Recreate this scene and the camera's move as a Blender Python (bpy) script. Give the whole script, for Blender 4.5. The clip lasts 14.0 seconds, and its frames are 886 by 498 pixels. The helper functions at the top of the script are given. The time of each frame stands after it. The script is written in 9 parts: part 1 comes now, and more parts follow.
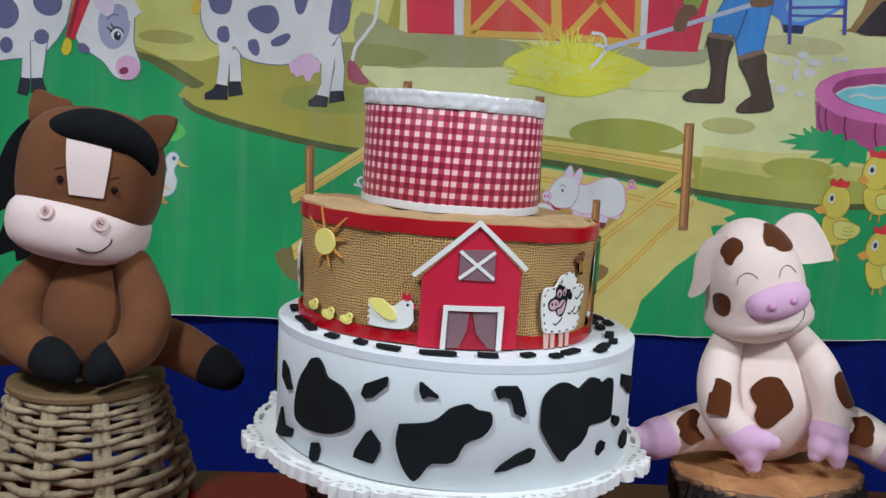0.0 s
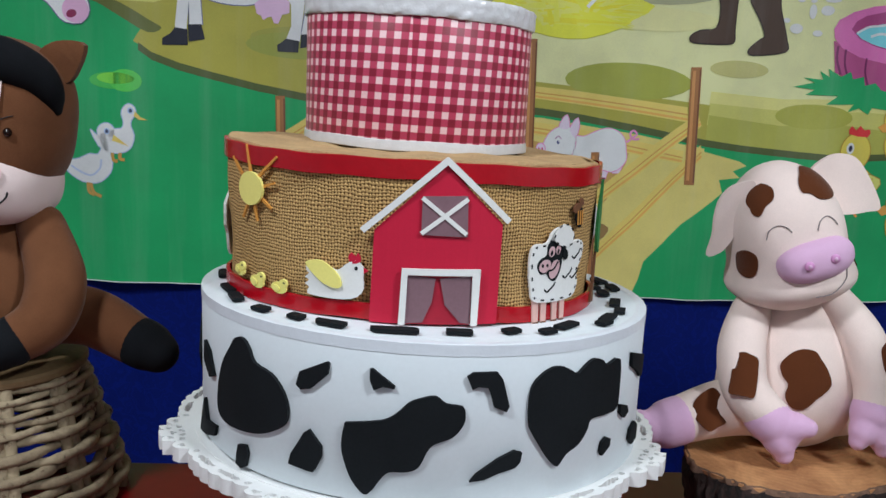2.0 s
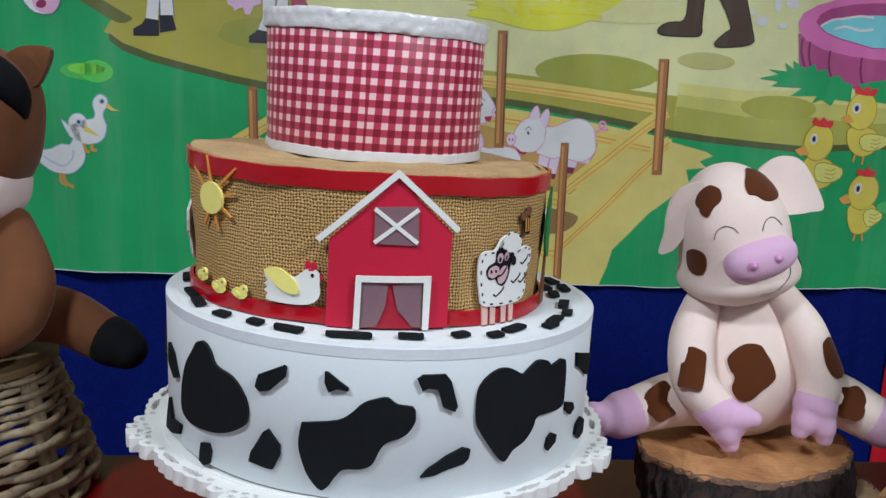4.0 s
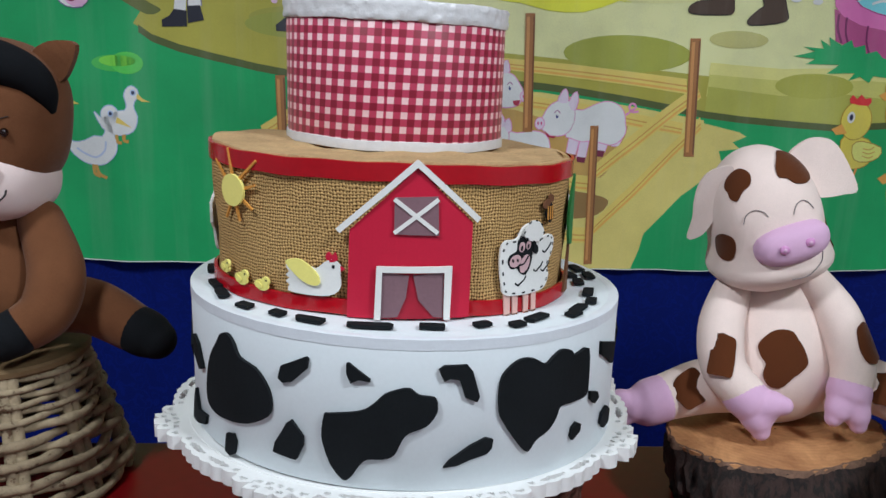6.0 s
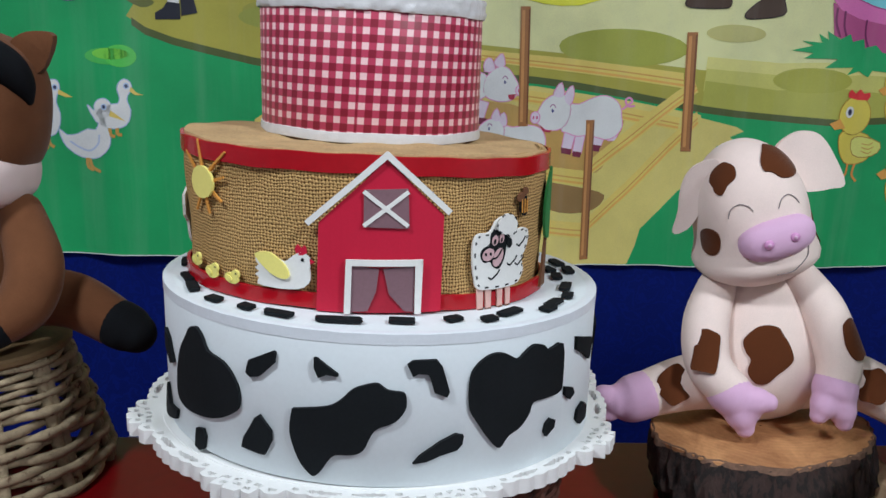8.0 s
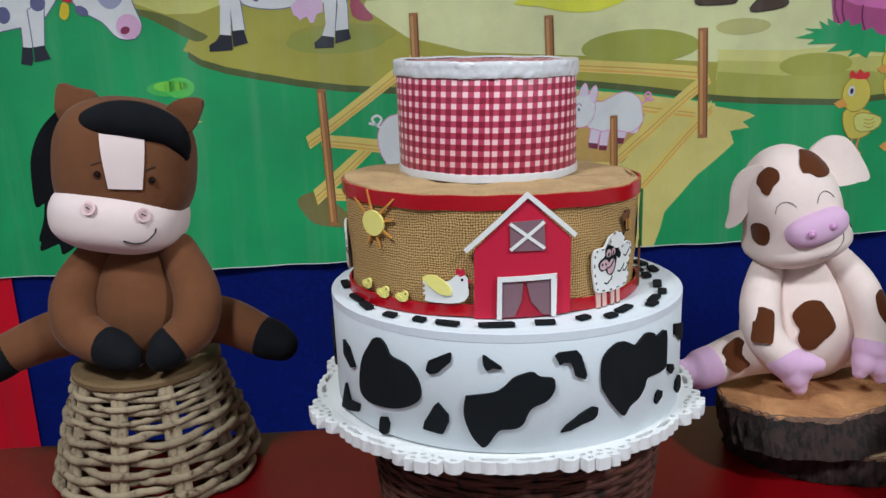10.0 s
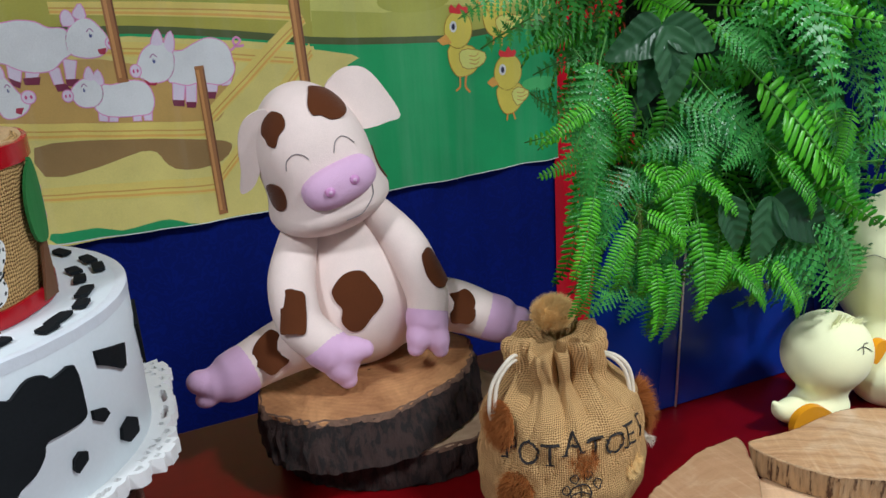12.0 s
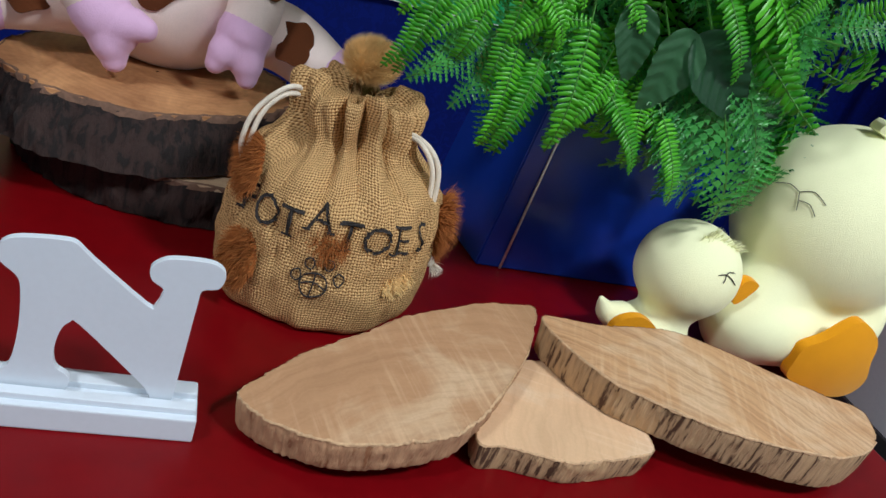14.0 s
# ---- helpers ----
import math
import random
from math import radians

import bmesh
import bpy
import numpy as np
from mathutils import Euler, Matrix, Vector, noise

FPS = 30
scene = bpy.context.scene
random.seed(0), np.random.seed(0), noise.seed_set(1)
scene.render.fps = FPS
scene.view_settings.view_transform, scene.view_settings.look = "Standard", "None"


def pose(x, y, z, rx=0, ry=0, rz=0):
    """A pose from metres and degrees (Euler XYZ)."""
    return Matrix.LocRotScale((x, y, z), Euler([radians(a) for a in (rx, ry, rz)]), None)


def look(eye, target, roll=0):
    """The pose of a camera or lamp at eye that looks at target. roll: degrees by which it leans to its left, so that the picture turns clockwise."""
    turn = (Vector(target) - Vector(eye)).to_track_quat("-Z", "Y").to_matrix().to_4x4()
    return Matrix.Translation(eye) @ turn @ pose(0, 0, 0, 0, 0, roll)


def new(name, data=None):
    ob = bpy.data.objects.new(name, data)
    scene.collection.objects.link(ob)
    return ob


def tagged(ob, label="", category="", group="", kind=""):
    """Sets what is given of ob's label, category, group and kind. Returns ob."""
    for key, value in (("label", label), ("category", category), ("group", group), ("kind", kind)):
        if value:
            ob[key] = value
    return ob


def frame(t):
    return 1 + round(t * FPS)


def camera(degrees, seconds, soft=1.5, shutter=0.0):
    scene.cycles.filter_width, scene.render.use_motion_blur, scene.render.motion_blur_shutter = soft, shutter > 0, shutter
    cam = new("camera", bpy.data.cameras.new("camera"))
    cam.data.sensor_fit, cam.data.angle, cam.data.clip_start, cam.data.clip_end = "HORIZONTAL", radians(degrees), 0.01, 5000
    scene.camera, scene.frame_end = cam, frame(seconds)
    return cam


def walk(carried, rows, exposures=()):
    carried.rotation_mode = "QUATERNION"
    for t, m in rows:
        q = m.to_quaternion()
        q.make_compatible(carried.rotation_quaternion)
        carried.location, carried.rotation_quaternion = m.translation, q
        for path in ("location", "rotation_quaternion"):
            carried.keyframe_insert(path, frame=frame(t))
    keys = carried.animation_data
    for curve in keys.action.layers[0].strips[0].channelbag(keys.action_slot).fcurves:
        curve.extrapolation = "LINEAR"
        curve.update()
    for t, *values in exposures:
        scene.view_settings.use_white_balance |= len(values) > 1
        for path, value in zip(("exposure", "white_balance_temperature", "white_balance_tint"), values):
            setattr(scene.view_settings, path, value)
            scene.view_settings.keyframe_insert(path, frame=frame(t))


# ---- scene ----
LENS = 56.7
cam = camera(LENS, 14.0, soft=1.5)
PATH = [
    (0, (0.0287, -0.0085, 1.2402), (-0.0188, 1.9695, 0.9482), 3.15),
    (0.5, (0.0078, 0.0259, 1.2313), (-0.0332, 2.0024, 0.9285), 3.09),
    (1, (0.0099, 0.0620, 1.2326), (-0.0105, 2.0357, 0.9098), 3.02),
    (1.5, (0.0212, 0.1122, 1.2222), (-0.0303, 2.0815, 0.8772), 2.80),
    (2, (0.0528, 0.1582, 1.2045), (0.0173, 2.1219, 0.8267), 2.61),
    (2.5, (0.0599, 0.1611, 1.2070), (0.0564, 2.1232, 0.8193), 2.58),
    (3, (0.0617, 0.1551, 1.2103), (0.0675, 2.1175, 0.8246), 2.61),
    (3.5, (0.0689, 0.1471, 1.2123), (0.0777, 2.1094, 0.8256), 2.62),
    (4, (0.0735, 0.1345, 1.2303), (0.0866, 2.0897, 0.8094), 2.78),
    (4.2, (0.0720, 0.1471, 1.2239), (0.0710, 2.0964, 0.7763), 2.72),
    (6.3, (0.0889, 0.1387, 1.2345), (0.0159, 2.0819, 0.7667), 1.77),
    (6.5, (0.0987, 0.1730, 1.2106), (0.0230, 2.1139, 0.7340), 1.98),
    (7, (0.1136, 0.1495, 1.2315), (0.0365, 2.0919, 0.7614), 1.76),
    (7.5, (0.1134, 0.1542, 1.2263), (0.0355, 2.0961, 0.7541), 1.71),
    (8, (0.1074, 0.1485, 1.2310), (0.0294, 2.0903, 0.7582), 1.69),
    (8.2, (0.0993, 0.1376, 1.2403), (0.0225, 2.0785, 0.7641), 1.69),
    (10.3, (-0.0140, -0.0130, 1.3041), (-0.0435, 1.9165, 0.7786), -3.60),
    (10.5, (0.0024, -0.0032, 1.3035), (0.0375, 1.9232, 0.7671), -3.98),
    (11, (0.0633, 0.0452, 1.2925), (0.2932, 1.9546, 0.7436), -4.60),
    (11.5, (0.1456, 0.1224, 1.2739), (0.5871, 1.9852, 0.6951), -4.67),
    (12, (0.2503, 0.2053, 1.2436), (0.8673, 1.9971, 0.6044), -3.52),
    (12.5, (0.3557, 0.2589, 1.1996), (1.0928, 1.9708, 0.4742), -1.17),
    (13, (0.4239, 0.2853, 1.1488), (1.2155, 1.9421, 0.3560), 5.51),
    (13.2, (0.4466, 0.2693, 1.1679), (1.1732, 1.9080, 0.2809), 7.78),
    (13.5, (0.4457, 0.2838, 1.1141), (1.2196, 1.9250, 0.2731), 15.11),
    (13.6, (0.4553, 0.2634, 1.1260), (1.1670, 1.9123, 0.2459), 16.00),
    (14, (0.4383, 0.2723, 1.0922), (1.1297, 1.9396, 0.2308), 20.40),
]
walk(cam, [(t, look(eye, target, roll)) for t, eye, target, roll in PATH],
     exposures=[(0.0, 0.0), (1.5, -0.04), (3.0, -0.08), (8.0, -0.08), (10.3, 0.0), (11.0, 0.02), (12.0, -0.08), (12.5, -0.07), (13.4, -0.22), (14.0, -0.15)])

# ---------------------------------------------------------------- light
world = bpy.data.worlds.new("room_air")
scene.world = world
world.use_nodes = True
world.node_tree.nodes["Background"].inputs[0].default_value = (0.75, 0.86, 1.0, 1)
world.node_tree.nodes["Background"].inputs[1].default_value = 0.045


def lamp(name, x, y, z, size, watts, colour):
    data = bpy.data.lights.new(name, "AREA")
    data.shape, data.size, data.energy, data.color = "DISK", size, watts, colour
    ob = new(name, data)
    ob.matrix_world = pose(x, y, z)
    return ob


LAMPS = ((-0.8, -0.25, 33.5), (1.35, -0.35, 46.0))
for x, y, watts in LAMPS:
    lamp("ceiling_lamp_light", x, y, 2.6, 0.34, watts, (0.87, 0.955, 1.03))

# ---------------------------------------------------------------- materials


def srgb(r, g, b, gain=1.0):
    out = []
    for v in (r, g, b):
        v /= 255
        out.append(min(0.95, gain * (v / 12.92 if v < 0.04045 else ((v + 0.055) / 1.055) ** 2.4)))
    return (*out, 1.0)


def bare(name):
    m = bpy.data.materials.new(name)
    m.use_nodes = True
    nt = m.node_tree
    return m, nt, nt.nodes["Principled BSDF"]


def link(nt, a, b):
    nt.links.new(a, b)


def coords(nt, which="Object"):
    return nt.nodes.new("ShaderNodeTexCoord").outputs[which]


def ramp(nt, source, stops):
    r = nt.nodes.new("ShaderNodeValToRGB")
    e = r.color_ramp.elements
    while len(e) < len(stops):
        e.new(0.5)
    for k, (p, c) in enumerate(stops):
        e[k].position, e[k].color = p, c
    link(nt, source, r.inputs["Fac"])
    return r.outputs["Color"]


def math_(nt, op, a, b=None):
    n = nt.nodes.new("ShaderNodeMath")
    n.operation = op
    for k, v in enumerate((a, b)):
        if v is None:
            continue
        if isinstance(v, (int, float)):
            n.inputs[k].default_value = v
        else:
            link(nt, v, n.inputs[k])
    return n.outputs[0]


def mix(nt, fac, a, b, blend="MIX"):
    n = nt.nodes.new("ShaderNodeMix")
    n.data_type, n.blend_type = "RGBA", blend
    for sock, v in ((n.inputs[0], fac), (n.inputs[6], a), (n.inputs[7], b)):
        if isinstance(v, (int, float, tuple)):
            sock.default_value = v
        else:
            link(nt, v, sock)
    return n.outputs[2]


def noise_tex(nt, vec, scale, detail=3.0, rough=0.55, distortion=0.0):
    n = nt.nodes.new("ShaderNodeTexNoise")
    n.inputs["Scale"].default_value, n.inputs["Detail"].default_value = scale, detail
    n.inputs["Roughness"].default_value, n.inputs["Distortion"].default_value = rough, distortion
    link(nt, vec, n.inputs["Vector"])
    return n.outputs["Fac"]


def bump(nt, bsdf, height, strength, distance):
    b = nt.nodes.new("ShaderNodeBump")
    b.inputs["Strength"].default_value, b.inputs["Distance"].default_value = strength, distance
    link(nt, height, b.inputs["Height"])
    link(nt, b.outputs["Normal"], bsdf.inputs["Normal"])


def shade(c, k):
    return (c[0] * k, c[1] * k, c[2] * k, 1.0)


def surface(name, colour, rough=0.6, vary=0.18, coarse=9.0, fine=160.0, grain=0.25, depth=0.0006, sheen=0.0, spec=0.4, coat=0.0):
    """A plain material with slow and fine changes of tone, and a fine relief."""
    m, nt, p = bare(name)
    v = coords(nt)
    slow, quick = noise_tex(nt, v, coarse, 4), noise_tex(nt, v, fine, 3)
    c = ramp(nt, slow, [(0.25, shade(colour, 1 - vary)), (0.75, shade(colour, 1 + vary))])
    c = mix(nt, 0.35, c, ramp(nt, quick, [(0.3, shade(colour, 1 - 1.4 * vary)), (0.7, shade(colour, 1 + 1.2 * vary))]))
    link(nt, c, p.inputs["Base Color"])
    p.inputs["Roughness"].default_value = rough
    p.inputs["Specular IOR Level"].default_value = spec
    p.inputs["Sheen Weight"].default_value = sheen
    p.inputs["Sheen Roughness"].default_value = 0.4
    p.inputs["Coat Weight"].default_value = coat
    if grain:
        bump(nt, p, quick, grain, depth)
    return m


def felt(name, colour, vary=0.12, sheen=0.2):
    return surface(name, colour, 0.95, vary, 26.0, 950.0, 0.55, 0.0008, sheen=sheen, spec=0.1)


def burlap(name, light, dark, pitch, relief=0.8):
    """Plain weave of coarse threads; needs flat coordinates in metres."""
    m, nt, p = bare(name)
    uv = coords(nt, "UV")
    warp = nt.nodes.new("ShaderNodeVectorMath")
    warp.operation = "ADD"
    n = nt.nodes.new("ShaderNodeTexNoise")
    n.inputs["Scale"].default_value, n.inputs["Detail"].default_value = 70.0, 4.0
    link(nt, uv, n.inputs["Vector"])
    sc = nt.nodes.new("ShaderNodeVectorMath")
    sc.operation = "SCALE"
    sc.inputs["Scale"].default_value = pitch * 2.3
    link(nt, n.outputs["Color"], sc.inputs[0])
    link(nt, uv, warp.inputs[0])
    link(nt, sc.outputs[0], warp.inputs[1])
    sep = nt.nodes.new("ShaderNodeSeparateXYZ")
    link(nt, warp.outputs[0], sep.inputs[0])
    a, b = math_(nt, "MULTIPLY", sep.outputs[0], 1 / pitch), math_(nt, "MULTIPLY", sep.outputs[1], 1 / pitch)
    ha = math_(nt, "ABSOLUTE", math_(nt, "SINE", math_(nt, "MULTIPLY", a, math.pi)))
    hb = math_(nt, "ABSOLUTE", math_(nt, "SINE", math_(nt, "MULTIPLY", b, math.pi)))
    odd = math_(nt, "MODULO", math_(nt, "ADD", math_(nt, "FLOOR", a), math_(nt, "FLOOR", b)), 2.0)
    odd = math_(nt, "ABSOLUTE", odd)
    over = math_(nt, "MULTIPLY", ha, odd)
    under = math_(nt, "MULTIPLY", hb, math_(nt, "SUBTRACT", 1.0, odd))
    h = math_(nt, "ADD", over, under)
    both = math_(nt, "MULTIPLY", ha, hb)
    h = math_(nt, "ADD", math_(nt, "MULTIPLY", h, 0.6), math_(nt, "MULTIPLY", both, 0.4))
    tone = noise_tex(nt, uv, 30.0, 5)
    lightened = mix(nt, tone, shade(light, 0.72), shade(light, 1.2))
    fibre = noise_tex(nt, uv, 700.0, 2)
    lightened = mix(nt, math_(nt, "MULTIPLY", fibre, 0.5), lightened, shade(light, 0.6))
    gap = math_(nt, "MULTIPLY", math_(nt, "SUBTRACT", 1.0, ha), math_(nt, "SUBTRACT", 1.0, hb))
    gap = math_(nt, "ADD", gap, math_(nt, "MULTIPLY", math_(nt, "SUBTRACT", tone, 0.5), 0.5))
    c = mix(nt, ramp(nt, h, [(0.05, (0.55, 0.55, 0.55, 1)), (0.5, (1, 1, 1, 1))]), dark, lightened)
    c = mix(nt, ramp(nt, gap, [(0.12, (0, 0, 0, 1)), (0.38, (1, 1, 1, 1))]), c, dark)
    link(nt, c, p.inputs["Base Color"])
    p.inputs["Roughness"].default_value = 0.9
    p.inputs["Specular IOR Level"].default_value = 0.15
    bump(nt, p, math_(nt, "ADD", h, math_(nt, "MULTIPLY", fibre, 0.25)), relief, pitch * 0.45)
    return m


def gingham(name, pale, middle, deep, pitch):
    m, nt, p = bare(name)
    uv = coords(nt, "UV")
    sep = nt.nodes.new("ShaderNodeSeparateXYZ")
    link(nt, uv, sep.inputs[0])
    slant = math_(nt, "SUBTRACT", sep.outputs[0], math_(nt, "MULTIPLY", sep.outputs[1], 0.06))

    def stripe(value):
        f = math_(nt, "FRACT", math_(nt, "MULTIPLY", value, 1 / pitch))
        return ramp(nt, f, [(0.0, (1, 1, 1, 1)), (0.49, (1, 1, 1, 1)), (0.53, (0, 0, 0, 1)), (0.96, (0, 0, 0, 1)), (1.0, (1, 1, 1, 1))])

    a, b = stripe(slant), stripe(sep.outputs[1])
    cloth = mix(nt, b, mix(nt, a, pale, middle), mix(nt, a, middle, deep))
    thread = noise_tex(nt, uv, 420.0, 3)
    cloth = mix(nt, math_(nt, "MULTIPLY", thread, 0.2), cloth, deep)
    link(nt, cloth, p.inputs["Base Color"])
    p.inputs["Roughness"].default_value = 0.42
    p.inputs["Sheen Weight"].default_value = 0.15
    bump(nt, p, noise_tex(nt, uv, 900.0, 2), 0.25, 0.0004)
    return m


def end_grain(name, light, dark, centre, rings):
    """Sawn wood with growth rings round a heart, given in the object's own metres."""
    m, nt, p = bare(name)
    v = coords(nt)
    shift = nt.nodes.new("ShaderNodeVectorMath")
    shift.operation = "SUBTRACT"
    link(nt, v, shift.inputs[0])
    shift.inputs[1].default_value = (*centre, 0)
    flat = nt.nodes.new("ShaderNodeVectorMath")
    flat.operation = "MULTIPLY"
    link(nt, shift.outputs[0], flat.inputs[0])
    flat.inputs[1].default_value = (1, 1, 0)
    length = nt.nodes.new("ShaderNodeVectorMath")
    length.operation = "LENGTH"
    link(nt, flat.outputs[0], length.inputs[0])
    wob = noise_tex(nt, v, 11.0, 5, 0.6)
    r = math_(nt, "ADD", length.outputs["Value"], math_(nt, "MULTIPLY", wob, 0.03))
    wave = math_(nt, "SINE", math_(nt, "MULTIPLY", r, rings))
    slow = noise_tex(nt, v, 22.0, 6, 0.65, 0.6)
    fibre = noise_tex(nt, v, 260.0, 4)
    c = mix(nt, ramp(nt, slow, [(0.3, (0, 0, 0, 1)), (0.72, (1, 1, 1, 1))]), dark, light)
    c = mix(nt, math_(nt, "MULTIPLY", math_(nt, "ADD", wave, 1.0), 0.07), c, shade(dark, 0.7))
    c = mix(nt, math_(nt, "MULTIPLY", fibre, 0.3), c, shade(light, 1.15))
    link(nt, c, p.inputs["Base Color"])
    p.inputs["Roughness"].default_value = 0.62
    bump(nt, p, math_(nt, "ADD", fibre, math_(nt, "MULTIPLY", wave, 0.15)), 0.35, 0.0008)
    return m


def bark_streaks(name, light, dark, upright=7.0, across=120.0, cut=0.56):
    """Bark or the rim of a sawn slice: streaks that run up and down."""
    m, nt, p = bare(name)
    mp = nt.nodes.new("ShaderNodeMapping")
    mp.inputs["Scale"].default_value = (across, across, upright)
    link(nt, coords(nt), mp.inputs["Vector"])
    n = noise_tex(nt, mp.outputs[0], 1.0, 6, 0.62)
    big = noise_tex(nt, coords(nt), 28.0, 4)
    f = math_(nt, "ADD", math_(nt, "MULTIPLY", n, 0.7), math_(nt, "MULTIPLY", big, 0.3))
    c = ramp(nt, f, [(cut - 0.12, light), (cut, shade(light, 0.75)), (cut + 0.05, dark)])
    lot = nt.nodes.new("ShaderNodeObjectInfo").outputs["Random"]
    c = mix(nt, math_(nt, "MULTIPLY", lot, 0.42), c, shade(dark, 0.8))
    link(nt, c, p.inputs["Base Color"])
    p.inputs["Roughness"].default_value = 0.85
    bump(nt, p, n, 0.8, 0.004)
    return m


def slab_face(name, light, mid, dark, turn, knot, marked, sawn=0.4):
    """Sawn board: grain lines that bend round a knot, pale saw marks across, a paler outer band."""
    m, nt, p = bare(name)
    v = coords(nt)
    mp = nt.nodes.new("ShaderNodeMapping")
    mp.vector_type = "TEXTURE"
    mp.inputs["Location"].default_value = (*knot, 0)
    mp.inputs["Rotation"].default_value = (0, 0, radians(turn))
    link(nt, v, mp.inputs["Vector"])
    sep = nt.nodes.new("ShaderNodeSeparateXYZ")
    link(nt, mp.outputs[0], sep.inputs[0])
    along, across = sep.outputs[0], sep.outputs[1]
    bend = math_(nt, "MULTIPLY", math_(nt, "MULTIPLY", along, along), 2.2)
    wob = noise_tex(nt, v, 16.0, 4)
    g = math_(nt, "ADD", math_(nt, "ADD", across, bend), math_(nt, "MULTIPLY", wob, 0.035))
    line = nt.nodes.new("ShaderNodeCombineXYZ")
    link(nt, math_(nt, "MULTIPLY", g, 150.0), line.inputs[0])
    link(nt, math_(nt, "MULTIPLY", along, 5.0), line.inputs[1])
    grain = noise_tex(nt, line.outputs[0], 1.0, 5, 0.65)
    saw = nt.nodes.new("ShaderNodeCombineXYZ")
    link(nt, math_(nt, "MULTIPLY", along, 190.0), saw.inputs[0])
    link(nt, math_(nt, "MULTIPLY", across, 7.0), saw.inputs[1])
    saws = noise_tex(nt, saw.outputs[0], 1.0, 4, 0.6)
    slow = noise_tex(nt, v, 13.0, 5, 0.6, 0.8)
    c = ramp(nt, slow, [(0.3, mid), (0.52, shade(mid, 1.12)), (0.7, light)])
    c = mix(nt, ramp(nt, grain, [(0.44, (0, 0, 0, 1)), (0.74, (marked, marked, marked, 1))]), c, dark)
    c = mix(nt, math_(nt, "MULTIPLY", ramp(nt, saws, [(0.5, (0, 0, 0, 1)), (0.8, (sawn, sawn, sawn, 1))]), ramp(nt, noise_tex(nt, v, 9.0, 2), [(0.42, (0, 0, 0, 1)), (0.62, (1, 1, 1, 1))])), c, shade(light, 1.15))
    fibre = noise_tex(nt, v, 420.0, 3)
    c = mix(nt, math_(nt, "MULTIPLY", fibre, 0.25), c, shade(dark, 0.9))
    link(nt, c, p.inputs["Base Color"])
    p.inputs["Roughness"].default_value = 0.6
    p.inputs["Specular IOR Level"].default_value = 0.3
    bump(nt, p, math_(nt, "ADD", math_(nt, "MULTIPLY", grain, 0.6), math_(nt, "ADD", math_(nt, "MULTIPLY", saws, 0.45), math_(nt, "MULTIPLY", fibre, 0.4))), 0.4, 0.0012)
    return m


def cloth(name, colour, rough=0.75, damask=0.0, sheen=0.1):
    m, nt, p = bare(name)
    v = coords(nt)
    slow, quick = noise_tex(nt, v, 3.0, 4), noise_tex(nt, v, 420.0, 2)
    c = ramp(nt, slow, [(0.25, shade(colour, 0.8)), (0.75, shade(colour, 1.2))])
    c = mix(nt, 0.25, c, ramp(nt, quick, [(0.3, shade(colour, 0.6)), (0.7, shade(colour, 1.4))]))
    if damask:
        vo = nt.nodes.new("ShaderNodeTexVoronoi")
        vo.feature = "SMOOTH_F1"
        vo.inputs["Scale"].default_value = 16.0
        w = nt.nodes.new("ShaderNodeTexNoise")
        w.inputs["Scale"].default_value = 22.0
        link(nt, v, w.inputs["Vector"])
        ad = nt.nodes.new("ShaderNodeVectorMath")
        ad.operation = "MULTIPLY_ADD"
        link(nt, w.outputs["Color"], ad.inputs[0])
        ad.inputs[1].default_value = (0.12, 0.12, 0.12)
        link(nt, v, ad.inputs[2])
        link(nt, ad.outputs[0], vo.inputs["Vector"])
        f = ramp(nt, math_(nt, "SINE", math_(nt, "MULTIPLY", vo.outputs["Distance"], 38.0)), [(0.35, (0, 0, 0, 1)), (0.7, (1, 1, 1, 1))])
        c = mix(nt, math_(nt, "MULTIPLY", f, damask), c, shade(colour, 2.0))
    link(nt, c, p.inputs["Base Color"])
    p.inputs["Roughness"].default_value = rough
    p.inputs["Sheen Weight"].default_value = sheen
    p.inputs["Specular IOR Level"].default_value = 0.15
    bump(nt, p, quick, 0.2, 0.0005)
    return m


INK = {}


def ink(r, g, b):
    """Printed dye on the banner's cloth."""
    if (r, g, b) not in INK:
        m, nt, p = bare("printed_dye")
        colour = srgb(r, g, b, 1.8)
        v = coords(nt)
        c = ramp(nt, noise_tex(nt, v, 3.6, 4), [(0.28, shade(colour, 0.74)), (0.72, shade(colour, 1.2))])
        # Faint pale upright streaks: highlights of the cloth's folds, put into the colour.
        mp = nt.nodes.new("ShaderNodeMapping")
        mp.inputs["Scale"].default_value = (1.0, 1.0, 0.06)
        link(nt, v, mp.inputs["Vector"])
        fold_glint = noise_tex(nt, mp.outputs[0], 17.0, 4, 0.6)
        c = mix(nt, ramp(nt, fold_glint, [(0.5, (0, 0, 0, 1)), (0.8, (0.12, 0.12, 0.12, 1))]), c, (0.78, 0.8, 0.76, 1))
        c = mix(nt, 0.2, c, ramp(nt, noise_tex(nt, v, 500.0, 2), [(0.3, shade(colour, 0.7)), (0.7, shade(colour, 1.25))]))
        link(nt, c, p.inputs["Base Color"])
        p.inputs["Roughness"].default_value = 0.6
        p.inputs["Sheen Weight"].default_value = 0.06
        bump(nt, p, noise_tex(nt, v, 600.0, 2), 0.12, 0.0004)
        INK[(r, g, b)] = m
    return INK[(r, g, b)]


